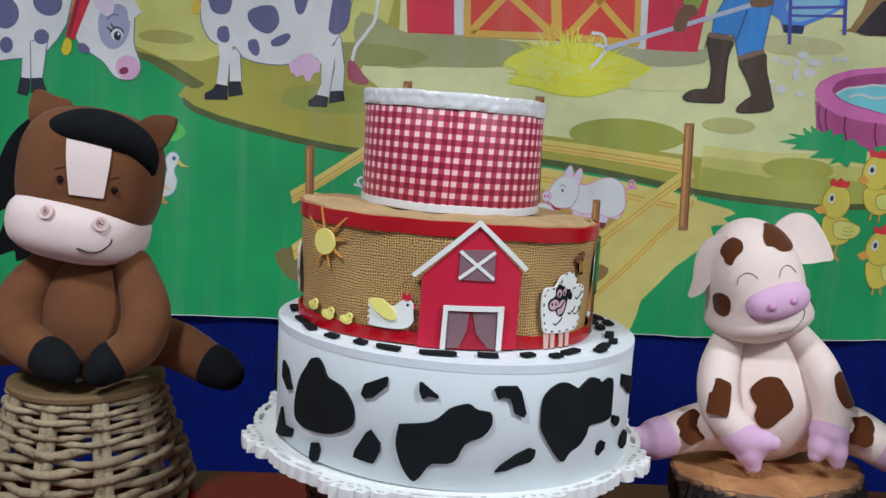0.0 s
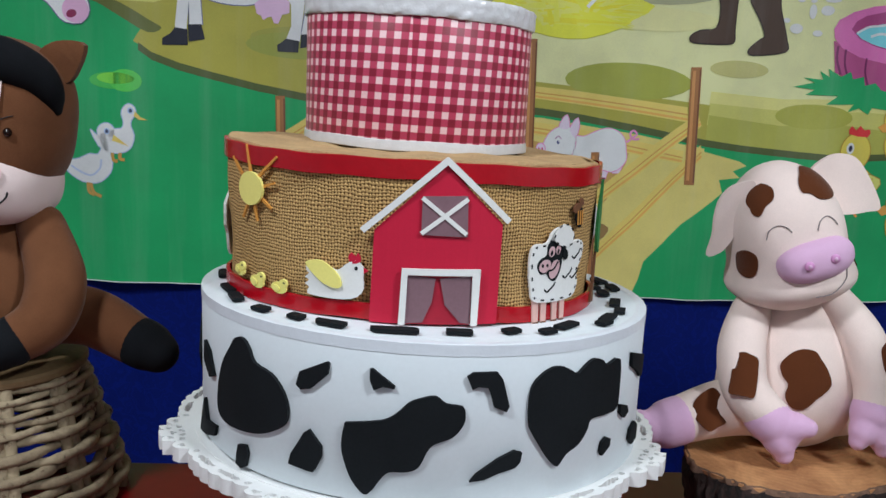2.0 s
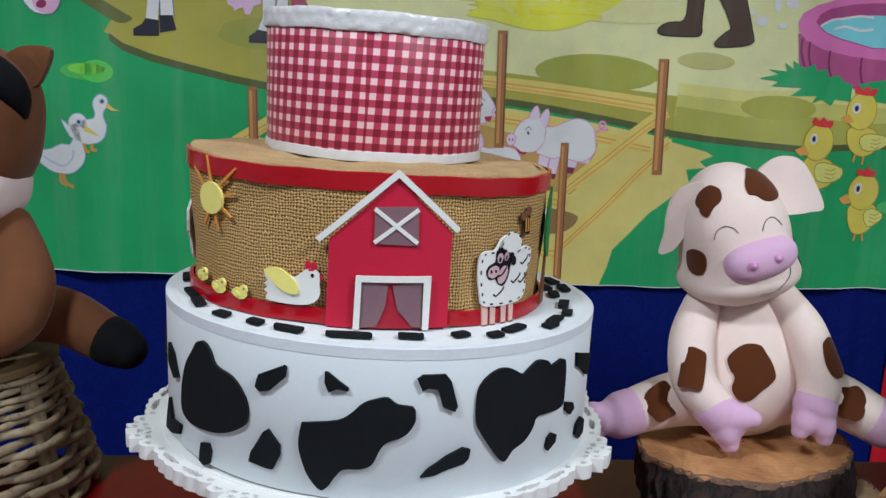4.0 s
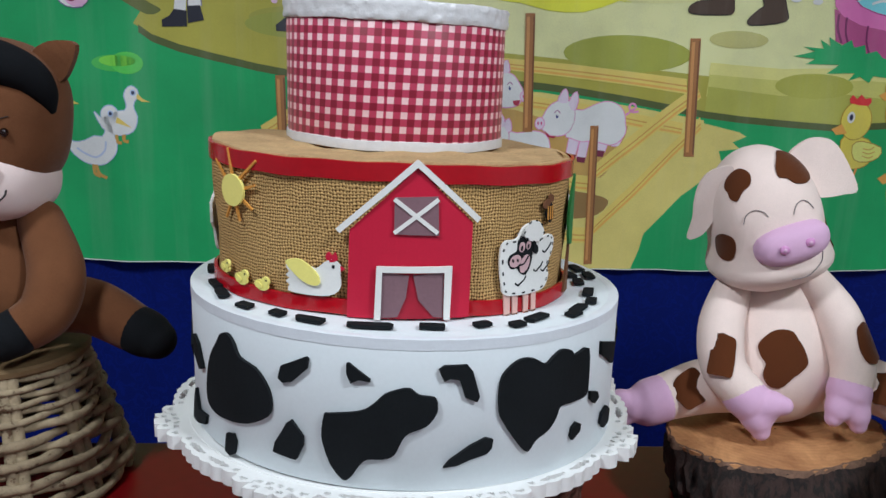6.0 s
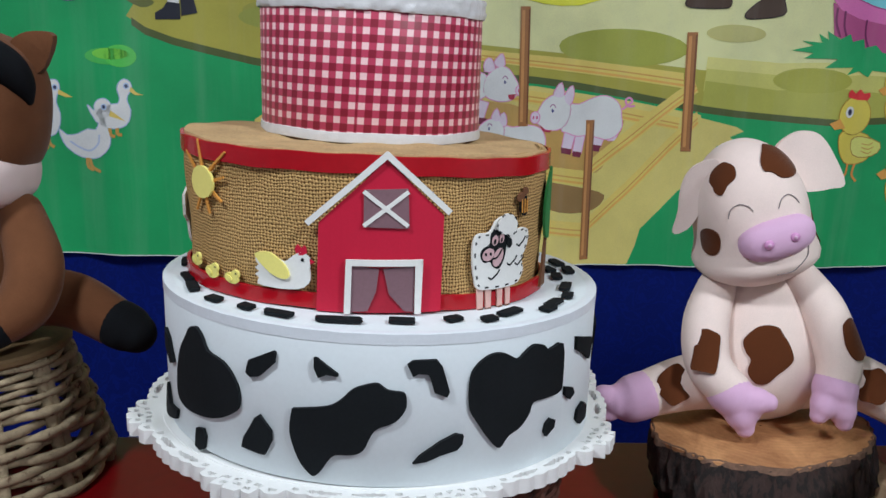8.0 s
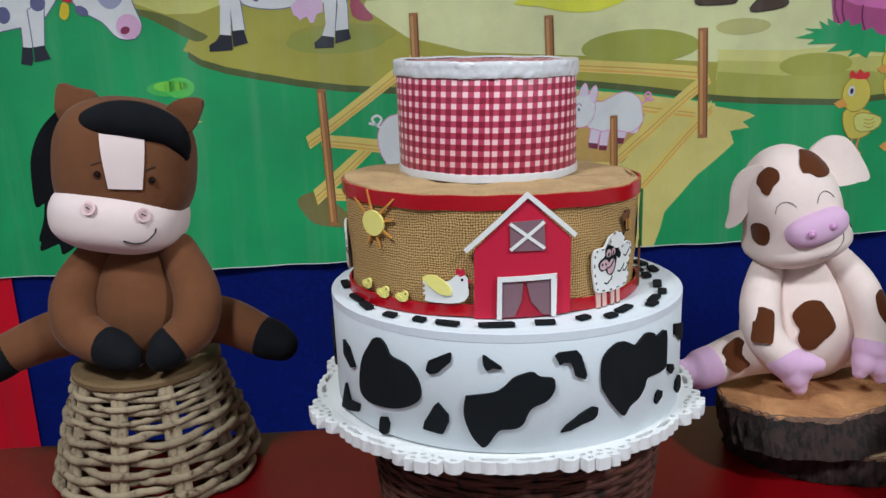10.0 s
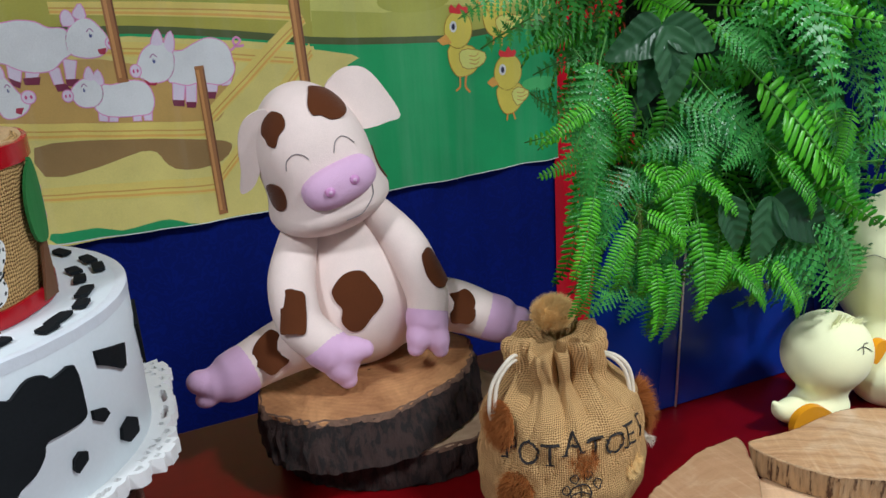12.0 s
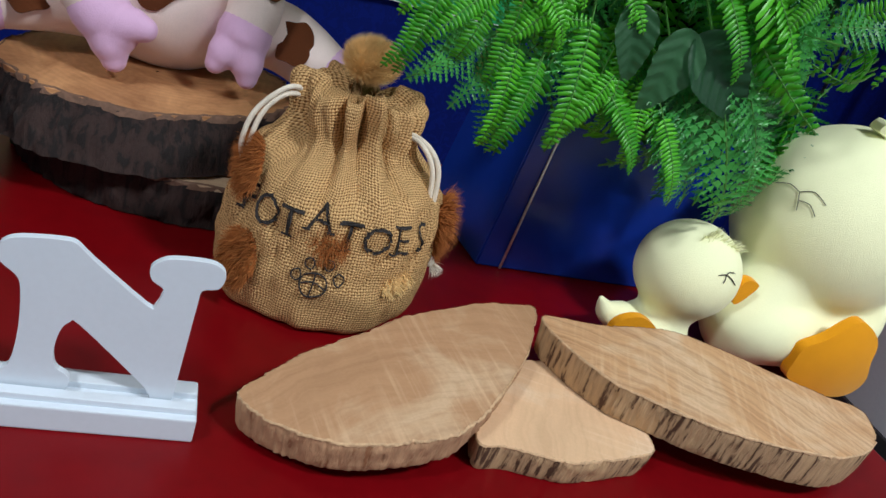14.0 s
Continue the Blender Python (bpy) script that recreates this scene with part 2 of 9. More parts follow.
WHITE_FOAM = surface("white_foam_sheet", (0.735, 0.79, 0.82, 1), 0.5, 0.03, 5, 300, 0.08, 0.0003)
CREAM_FOAM = surface("warm_white_foam_sheet", (0.80, 0.79, 0.765, 1), 0.55, 0.05, 14, 420, 0.15, 0.0004)
BLACK_FOAM = surface("black_foam_sheet", (0.010, 0.012, 0.014, 1), 0.8, 0.25, 20, 500, 0.15, 0.0003, spec=0.12)
RED_FOAM = surface("red_foam_sheet", srgb(196, 20, 56), 0.6, 0.06, 12, 500, 0.15, 0.0003)
MAUVE_FOAM = surface("mauve_foam_sheet", srgb(128, 96, 104), 0.65, 0.1, 12, 500, 0.15, 0.0003)
YELLOW_FOAM = surface("yellow_foam_sheet", srgb(240, 228, 130), 0.6, 0.06, 20, 500, 0.15, 0.0003)
ORANGE_FOAM = surface("orange_foam_sheet", srgb(216, 148, 66), 0.6, 0.1, 20, 500, 0.15, 0.0003)
PINK_FOAM = surface("pink_foam_sheet", srgb(225, 180, 170), 0.6, 0.06, 20, 500, 0.15, 0.0003)
LILAC_FOAM = surface("lilac_foam_sheet", srgb(205, 168, 172), 0.6, 0.06, 20, 500, 0.15, 0.0003)
GREEN_FOAM = surface("green_foam_sheet", srgb(40, 120, 60), 0.6, 0.1, 20, 500, 0.15, 0.0003)
BROWN_FOAM = surface("brown_foam_sheet", srgb(110, 70, 45), 0.65, 0.1, 20, 500, 0.15, 0.0003)
SATIN_WHITE = surface("white_satin_ribbon", (0.70, 0.69, 0.70, 1), 0.26, 0.06, 60, 130, 0.6, 0.0014, sheen=0.2)
SATIN_RED = surface("red_satin_ribbon", srgb(172, 10, 26), 0.22, 0.1, 40, 160, 0.4, 0.001)
BURLAP_CAKE = burlap("burlap_wrap", srgb(218, 176, 116), srgb(80, 52, 24), 0.0026)
BURLAP_TOP = surface("burlap_board", srgb(190, 158, 114), 0.9, 0.26, 40, 420, 0.9, 0.0018)
GINGHAM = gingham("gingham_cloth", srgb(255, 208, 210), srgb(192, 60, 92), srgb(134, 6, 42), 0.01125)
PLASTIC_WHITE = surface("white_plastic", (0.82, 0.82, 0.81, 1), 0.38, 0.03, 12, 200, 0.05, 0.0003)
WICKER_DARK = bark_streaks("dark_brown_wicker", srgb(94, 50, 36), srgb(30, 14, 10), 40, 60)
WICKER = bark_streaks("peeled_willow", srgb(178, 160, 130), srgb(84, 58, 38), 90, 90, 0.57)
FELT_BROWN = felt("brown_felt", srgb(113, 73, 49), 0.22, 0.12)
FELT_BLACK = felt("black_felt", (0.009, 0.010, 0.012, 1), 0.3, 0.02)
FELT_CREAM = felt("cream_felt", srgb(240, 219, 211), 0.08)
FELT_SPOT = felt("chocolate_felt", srgb(92, 50, 28))
FELT_LILAC = felt("lilac_felt", srgb(222, 180, 212), 0.05)
FELT_MUZZLE = felt("muzzle_felt", srgb(232, 212, 208), 0.05)
FELT_YELLOW = felt("pale_yellow_felt", srgb(249, 254, 203), 0.04)
FELT_ORANGE = felt("orange_felt", srgb(240, 160, 25), 0.08)
THREAD = surface("dark_thread", (0.03, 0.025, 0.025, 1), 0.8, 0.1, 50, 300, 0)
THREAD_GREY = surface("grey_thread", (0.24, 0.2, 0.2, 1), 0.8, 0.1, 50, 300, 0)
BUTTON_PINK = surface("pink_button", srgb(240, 208, 206), 0.3, 0.03, 50, 300, 0)
BUTTON_LILAC = surface("lilac_button", srgb(214, 150, 200), 0.3, 0.03, 50, 300, 0)
BEAD = surface("dark_amber_bead", srgb(26, 10, 5), 0.12, 0.1, 50, 300, 0)
STUMP_TOP = end_grain("stump_end_grain", srgb(212, 156, 106), srgb(124, 72, 40), (0.02, 0.03), 900)
STUMP_PALE = end_grain("pale_end_grain", srgb(206, 178, 146), srgb(150, 112, 82), (0.02, 0.03), 700)
STUMP_BARK = bark_streaks("dark_bark", srgb(54, 35, 30), srgb(22, 12, 10), 40, 150, 0.5)
SLAB_TOPS = (slab_face("leaf_shaped_slab_face", srgb(216, 182, 146), srgb(182, 140, 104), srgb(142, 98, 66), 8, (0.14, 0.06), 0.35, 1.0),
             slab_face("long_slab_face", srgb(228, 196, 160), srgb(202, 158, 116), srgb(140, 92, 56), -22, (0.03, -0.03), 0.75, 0.6),
             slab_face("short_slab_face", srgb(234, 206, 174), srgb(218, 180, 142), srgb(188, 146, 110), 70, (0.05, 0.03), 0.4, 0.7))
SLAB_RIM = bark_streaks("striped_slab_rim", srgb(222, 184, 138), srgb(84, 56, 36), 14, 230, 0.535)
SLAB_EDGE = surface("splintered_edge", srgb(198, 162, 124), 0.8, 0.35, 90, 420, 0.6, 0.001)
SLAB_RIM_RAW = bark_streaks("raw_slab_rim", srgb(222, 178, 136), srgb(150, 100, 66), 30, 130, 0.55)
TABLE_RED = surface("red_glossy_table", srgb(110, 4, 11), 0.34, 0.16, 6, 60, 0.05, 0.0006, spec=0.22)
BLUE_BOX = surface("blue_glossy_board", srgb(20, 52, 148), 0.22, 0.08, 6, 80, 0.03, 0.0005)
BLUE_CLOTH = cloth("blue_damask_cloth", srgb(2, 24, 107), 0.62, 0.25, 0.02)
RED_CLOTH = cloth("red_drape_cloth", srgb(228, 18, 44), 0.6)
LETTER_WHITE = surface("white_painted_wood", (0.66, 0.72, 0.78, 1), 0.42, 0.03, 12, 260, 0.12, 0.0005)
SACK = burlap("sack_burlap", srgb(236, 190, 130), srgb(122, 80, 44), 0.0022, 0.9)
CORD = surface("cream_cotton_cord", srgb(232, 220, 200), 0.85, 0.12, 120, 900, 0.8, 0.0012)
FUR = surface("golden_brown_fur", srgb(246, 208, 142), 0.8, 0.2, 60, 400, 0.3, 0.001)
FUR_RUST = surface("rust_brown_fur", srgb(168, 98, 44), 0.8, 0.25, 60, 400, 0.3, 0.001)
STAMP = surface("faded_black_stamp", (0.035, 0.03, 0.028, 1), 0.9, 0.5, 90, 700, 0.3, 0.0004)
CHROME = surface("scratched_chrome", (0.85, 0.8, 0.78, 1), 0.4, 0.3, 60, 300, 0)
CHROME.node_tree.nodes["Principled BSDF"].inputs["Metallic"].default_value = 1.0
SATIN_RIM = surface("white_satin_edging", (0.72, 0.76, 0.81, 1), 0.32, 0.04, 60, 220, 0.3, 0.0008)
WALL = surface("grey_white_plaster", (0.62, 0.62, 0.66, 1), 0.8, 0.05, 3, 120, 0.2, 0.0012)
CEILING = surface("white_ceiling_paint", (0.8, 0.8, 0.8, 1), 0.8, 0.04, 3, 120, 0.1, 0.001)
FLOOR = surface("dark_tiled_floor", (0.10, 0.095, 0.09, 1), 0.35, 0.2, 3, 60, 0.1, 0.001)
GLOW, _nt, _p = bare("lamp_diffuser")
_p.inputs["Emission Color"].default_value = (0.93, 0.97, 1.0, 1)
_p.inputs["Emission Strength"].default_value = 6.0


def leaf_material(name, light, dark):
    m, nt, p = bare(name)
    info = nt.nodes.new("ShaderNodeObjectInfo")
    geo = nt.nodes.new("ShaderNodeNewGeometry")
    f = math_(nt, "ADD", math_(nt, "MULTIPLY", info.outputs["Random"], 0.6), math_(nt, "MULTIPLY", geo.outputs["Random Per Island"], 0.4))
    c = mix(nt, f, dark, light)
    c = mix(nt, math_(nt, "MULTIPLY", noise_tex(nt, coords(nt), 160.0, 2), 0.3), c, shade(dark, 0.75))
    link(nt, c, p.inputs["Base Color"])
    p.inputs["Roughness"].default_value = 0.36
    thin = nt.nodes.new("ShaderNodeBsdfTranslucent")
    link(nt, c, thin.inputs["Color"])
    both = nt.nodes.new("ShaderNodeMixShader")
    both.inputs[0].default_value = 0.35
    link(nt, p.outputs[0], both.inputs[1])
    link(nt, thin.outputs[0], both.inputs[2])
    link(nt, both.outputs[0], nt.nodes["Material Output"].inputs["Surface"])
    return m


FERN_BRIGHT = leaf_material("bright_plastic_fern", srgb(118, 232, 48), srgb(26, 130, 26))
FERN_DARK = leaf_material("blue_green_fern", srgb(96, 204, 90), srgb(28, 120, 58))
IVY = leaf_material("dark_ivy_leaf", srgb(76, 132, 84), srgb(24, 70, 40))
CURL = surface("young_frond", srgb(146, 164, 84), 0.6, 0.2, 40, 300, 0.1, 0.0005)
STEM = surface("plant_stem", srgb(70, 130, 50), 0.6, 0.2, 40, 300, 0.1, 0.0005)

# ---------------------------------------------------------------- mesh tools


def part(name, bm, mats, parent=None, label="", smooth=False, m=None):
    """Links a bmesh as one mesh object, under a thing or a part when one is given."""
    me = bpy.data.meshes.new(name)
    for f in bm.faces:
        f.smooth = smooth
    bm.to_mesh(me)
    bm.free()
    if smooth:
        me.set_sharp_from_angle(angle=radians(48))
    for x in mats if isinstance(mats, (list, tuple)) else [mats]:
        me.materials.append(x)
    ob = new(name, me)
    if m is not None:
        ob.matrix_world = m
    if parent is not None:
        ob.parent = parent
        ob.matrix_parent_inverse = parent.matrix_world.inverted()
    if label:
        tagged(ob, label)
    return ob


def empty(name, m):
    ob = new(name)
    ob.empty_display_size = 0.05
    ob.matrix_world = m
    return ob


def spline(points, n=5, closed=True):
    """A smooth line through a few points, of any dimension."""
    pts = [Vector(p) for p in points]
    k, out = len(pts), []
    for i in range(k if closed else k - 1):
        if closed:
            a, b, c, d = (pts[(i + j - 1) % k] for j in range(4))
        else:
            a, b, c, d = (pts[min(max(i + j - 1, 0), k - 1)] for j in range(4))
        for s in range(n):
            t = s / n
            out.append(0.5 * (2 * b + (c - a) * t + (2 * a - 5 * b + 4 * c - d) * t * t + (3 * b - a - 3 * c + d) * t ** 3))
    if not closed:
        out.append(pts[-1])
    return out


def oval(x, y, rx, ry, turn=0.0, n=24):
    c, s = math.cos(radians(turn)), math.sin(radians(turn))
    out = []
    for k in range(n):
        a = 2 * math.pi * k / n
        u, v = rx * math.cos(a), ry * math.sin(a)
        out.append((x + c * u - s * v, y + s * u + c * v))
    return out


def strip(points, widths):
    """The outline of a band along a line, with its widths."""
    pts = [Vector(p) for p in points]
    left, right = [], []
    for i, p in enumerate(pts):
        d = (pts[min(i + 1, len(pts) - 1)] - pts[max(i - 1, 0)]).normalized()
        w = widths[i] if isinstance(widths, (list, tuple)) else widths
        off = Vector((-d.y, d.x)) * w / 2
        left.append(p + off)
        right.append(p - off)
    return [tuple(p) for p in left + right[::-1]]


def sheet(bm, outline, place, thick=0.0, step=0.01, mi=0, base=0.0, rows=0.0):
    """Fills an outline, cuts it into upright bands, gives it a thickness and lays it on a surface by place(x, y, h)."""
    t = bmesh.new()
    uv = t.loops.layers.uv.new("flat")
    f = t.faces.new([t.verts.new((p[0], p[1], 0)) for p in outline])
    f.normal_update()
    if f.normal.z < 0:
        f.normal_flip()
    bmesh.ops.triangulate(t, faces=t.faces[:])
    xs = [p[0] for p in outline]
    k = math.ceil(min(xs) / step)
    while k * step < max(xs):
        bmesh.ops.bisect_plane(t, geom=t.verts[:] + t.edges[:] + t.faces[:], plane_co=(k * step, 0, 0), plane_no=(1, 0, 0), dist=1e-7)
        k += 1
    ys = [p[1] for p in outline]
    k = math.ceil(min(ys) / rows) if rows else 0
    while rows and k * rows < max(ys):
        bmesh.ops.bisect_plane(t, geom=t.verts[:] + t.edges[:] + t.faces[:], plane_co=(0, k * rows, 0), plane_no=(0, 1, 0), dist=1e-7)
        k += 1
    if thick:
        top = bmesh.ops.extrude_face_region(t, geom=t.faces[:])
        for v in top["geom"]:
            if isinstance(v, bmesh.types.BMVert):
                v.co.z = thick
        bmesh.ops.recalc_face_normals(t, faces=t.faces[:])
    for f in t.faces:
        for lp in f.loops:
            lp[uv].uv = lp.vert.co.xy
    seen = {}
    out = bm.loops.layers.uv.get("flat") or bm.loops.layers.uv.new("flat")
    for v in t.verts:
        seen[v] = bm.verts.new(place(v.co.x, v.co.y, v.co.z + base))
    for f in t.faces:
        try:
            g = bm.faces.new([seen[v] for v in f.verts])
        except ValueError:
            continue
        g.material_index = mi
        for lp, lq in zip(f.loops, g.loops):
            lq[out].uv = lp[uv].uv
    t.free()
    return bm


def lathe(bm, profile, n=64, centre=(0, 0), mi=0, deform=None, close=False):
    """Turns a profile of (radius, height) round an upright axis; flat coordinates are metres round and up."""
    uv = bm.loops.layers.uv.get("flat") or bm.loops.layers.uv.new("flat")
    ref = max(r for r, _ in profile)
    run, rings = 0.0, []
    for i, (r, z) in enumerate(profile):
        if i:
            run += math.hypot(r - profile[i - 1][0], z - profile[i - 1][1])
        ring = []
        for k in range(n):
            a = 2 * math.pi * k / n
            p = Vector((centre[0] + r * math.sin(a), centre[1] - r * math.cos(a), z))
            ring.append(bm.verts.new(deform(p, a, run) if deform else p))
        rings.append((ring, run))
    for (a, ra), (b, rb) in zip(rings, rings[1:]):
        for k in range(n):
            j = (k + 1) % n
            f = bm.faces.new([a[k], a[j], b[j], b[k]])
            f.material_index = mi
            for lp, (s, h) in zip(f.loops, ((k, ra), (k + 1, ra), (k + 1, rb), (k, rb))):
                lp[uv].uv = (2 * math.pi * ref * s / n, h)
    if close:
        for ring, flip in ((rings[0][0], True), (rings[-1][0], False)):
            f = bm.faces.new(ring[::-1] if flip else ring)
            f.material_index = mi
    return bm


def ball(bm, centre, radii, turn=(0, 0, 0), mi=0, seg=28, rings=18, shape=None):
    """A padded form: an ellipsoid that shape(unit vector) may change."""
    rot = Euler([radians(a) for a in turn]).to_matrix()
    rows = []
    for i in range(rings + 1):
        b = math.pi * i / rings
        row = []
        for k in range(seg if 0 < i < rings else 1):
            a = 2 * math.pi * k / seg
            d = Vector((math.sin(b) * math.cos(a), math.sin(b) * math.sin(a), math.cos(b)))
            q = shape(d) if shape else d
            row.append(bm.verts.new(rot @ Vector((q.x * radii[0], q.y * radii[1], q.z * radii[2])) + Vector(centre)))
        rows.append(row)
    for i in range(rings):
        a, b = rows[i], rows[i + 1]
        for k in range(seg):
            j = (k + 1) % seg
            ids = [a[k % len(a)], b[k % len(b)], b[j % len(b)], a[j % len(a)]]
            f = bm.faces.new(list(dict.fromkeys(ids)))
            f.material_index = mi
    return bm


def tube(bm, points, radii, mi=0, seg=16, n=6, closed=False, caps=True, flat=1.0):
    """A round limb, cord or twig along a smooth line; its ends are rounded."""
    line = spline(points, n, closed)
    if isinstance(radii, (int, float)):
        rad = [radii] * len(line)
    else:
        rad = [v[0] for v in spline([(r, 0) for r in radii], n, closed)]
    if caps and not closed:
        d0, d1 = (line[0] - line[1]).normalized(), (line[-1] - line[-2]).normalized()
        r0, r1 = rad[0], rad[-1]
        head = [(line[0] + d0 * r0 * math.sin(a), r0 * math.cos(a)) for a in (1.5, 1.15, 0.8, 0.4)]
        tail = [(line[-1] + d1 * r1 * math.sin(a), r1 * math.cos(a)) for a in (0.4, 0.8, 1.15, 1.5)]
        line = [p for p, _ in head] + line + [p for p, _ in tail]
        rad = [r for _, r in head] + rad + [r for _, r in tail]
    rings, up = [], None
    k = len(line)
    for i, p in enumerate(line):
        if closed:
            d = (line[(i + 1) % k] - line[i - 1]).normalized()
        else:
            d = (line[min(i + 1, k - 1)] - line[max(i - 1, 0)]).normalized()
        if up is None:
            up = d.orthogonal().normalized()
        up = (up - d * up.dot(d)).normalized()
        side = d.cross(up)
        rings.append([bm.verts.new(p + rad[i] * (math.cos(a) * up + flat * math.sin(a) * side)) for a in (2 * math.pi * s / seg for s in range(seg))])
    for i in range(k if closed else k - 1):
        a, b = rings[i], rings[(i + 1) % k]
        for s in range(seg):
            f = bm.faces.new([a[s], a[(s + 1) % seg], b[(s + 1) % seg], b[s]])
            f.material_index = mi
    if not closed:
        for ring, flip in ((rings[0], False), (rings[-1], True)):
            f = bm.faces.new(ring if flip else ring[::-1])
            f.material_index = mi
    return bm


def block(bm, x0, x1, y0, y1, z0, z1, soft=0.002, mi=0):
    t = bmesh.new()
    bmesh.ops.create_cube(t, size=1.0)
    for v in t.verts:
        v.co = Vector(((x0 + x1) / 2 + v.co.x * (x1 - x0), (y0 + y1) / 2 + v.co.y * (y1 - y0), (z0 + z1) / 2 + v.co.z * (z1 - z0)))
    if soft:
        bmesh.ops.bevel(t, geom=t.edges[:], offset=soft, segments=2, affect="EDGES", profile=0.6)
    seen = {v: bm.verts.new(v.co) for v in t.verts}
    for f in t.faces:
        g = bm.faces.new([seen[v] for v in f.verts])
        g.material_index = mi
    t.free()
    return bm


def on_ball(centre, radii, turn=(0, 0, 0), shape=None, out=0.0):
    """A place() for sheet(): angles round and up on a padded form, facing the room (-y)."""
    rot = Euler([radians(a) for a in turn]).to_matrix()

    def place(a, b, h):
        a, b = radians(a), radians(b)
        d = Vector((math.sin(a) * math.cos(b), -math.cos(a) * math.cos(b), math.sin(b)))
        q = shape(d) if shape else d
        q = Vector((q.x * radii[0], q.y * radii[1], q.z * radii[2]))
        return rot @ (q + q.normalized() * (h + out)) + Vector(centre)

    return place

# ---------------------------------------------------------------- room
TABLE_Z = 0.75
WALL_TURN = radians(7.5)
WU = Vector((math.cos(WALL_TURN), math.sin(WALL_TURN), 0))
WN = Vector((math.sin(WALL_TURN), -math.cos(WALL_TURN), 0))


def on_wall(u, z, d=0.0):
    """A place on the back wall: metres along it, height, and distance in front of it."""
    return Vector((0, 2.1404, 0)) + WU * u + WN * d + Vector((0, 0, z))


def slab_mesh(corners, z0, z1):
    bm = bmesh.new()
    lo = [bm.verts.new((x, y, z0)) for x, y in corners]
    hi = [bm.verts.new((x, y, z1)) for x, y in corners]
    bm.faces.new(lo[::-1])
    bm.faces.new(hi)
    for k in range(len(lo)):
        j = (k + 1) % len(lo)
        bm.faces.new([lo[k], lo[j], hi[j], hi[k]])
    bmesh.ops.recalc_face_normals(bm, faces=bm.faces[:])
    return bm


def wall_run(name, a, b, thick, label):
    """A wall from a to b; its thickness lies to the left of the way."""
    a, b = Vector(a), Vector(b)
    d = (b - a).normalized()
    off = Vector((-d.y, d.x)) * thick
    ob = part(name, slab_mesh([a, b, b + off, a + off], 0.0, 2.7), WALL)
    return tagged(ob, label, "wall", kind="structure")


bl, br = on_wall(-2.62, 0, -0.05), on_wall(2.43, 0, -0.05)
wall_run("wall_north", (br.x, br.y), (bl.x, bl.y), -0.12, "grey white plastered wall behind the cloth backdrop")
wall_run("wall_east", (2.39, -2.6), (2.39, br.y + 0.1), -0.12, "grey white plastered side wall beside the table")
wall_run("wall_west", (bl.x, bl.y + 0.1), (bl.x, -2.6), -0.12, "grey white plastered side wall")
wall_run("wall_south", (bl.x, -2.6), (2.39, -2.6), -0.12, "grey white plastered wall across the room")
tagged(part("floor", slab_mesh([(-2.9, -2.9), (2.7, -2.9), (2.7, 2.9), (-2.9, 2.9)], -0.1, 0.0), FLOOR), "dark smooth floor of the party room", "floor", kind="structure")
tagged(part("ceiling", slab_mesh([(-2.9, -2.9), (2.7, -2.9), (2.7, 2.9), (-2.9, 2.9)], 2.7, 2.8), CEILING), "plain white painted ceiling", "ceiling", kind="structure")
bm = bmesh.new()
block(bm, 2.372, 2.388, -2.55, 1.86, 0.0, 0.085, 0.003)
tagged(part("baseboard", bm, surface("black_baseboard", (0.03, 0.03, 0.032, 1), 0.4)), "dark skirting board along the side wall", "skirting board", kind="structure")


def ceiling_light(x, y):
    base = empty("ceiling_light", pose(x, y, 2.7))
    bm = bmesh.new()
    lathe(bm, [(0.0, 2.699), (0.2, 2.699), (0.205, 2.68), (0.2, 2.662), (0.178, 2.66)], 48, (x, y))
    part("housing", bm, PLASTIC_WHITE, base, smooth=True)
    bm = bmesh.new()
    lathe(bm, [(0.178, 2.664), (0.17, 2.652), (0.1, 2.646), (0.0, 2.645)], 48, (x, y))
    part("diffuser", bm, GLOW, base, smooth=True)
    tagged(base, "round white ceiling light that is switched on", "ceiling light", "ceiling lights")


for x, y, _ in LAMPS:
    ceiling_light(x, y)

# cloths behind the table


def hanging(name, mat, u0, u1, z0, z1, depth, fold, label, category, place=on_wall, step=0.02):
    """A hanging cloth with upright folds and a small thickness."""
    bm = bmesh.new()
    n = max(2, int((u1 - u0) / step))
    rows = 8
    grid = [[None] * (rows + 1) for _ in range(n + 1)]
    for i in range(n + 1):
        u = u0 + (u1 - u0) * i / n
        for j in range(rows + 1):
            z = z0 + (z1 - z0) * j / rows
            d = depth + fold * (math.sin(21 * u + 0.7) + 0.6 * math.sin(47 * u + 1.9 + z) + 0.3 * math.sin(90 * u)) / 2
            grid[i][j] = bm.verts.new(place(u, z, d))
    for i in range(n):
        for j in range(rows):
            bm.faces.new([grid[i][j], grid[i + 1][j], grid[i + 1][j + 1], grid[i][j + 1]])
    ob = part(name, bm, mat, smooth=True)
    return tagged(ob, label, category)


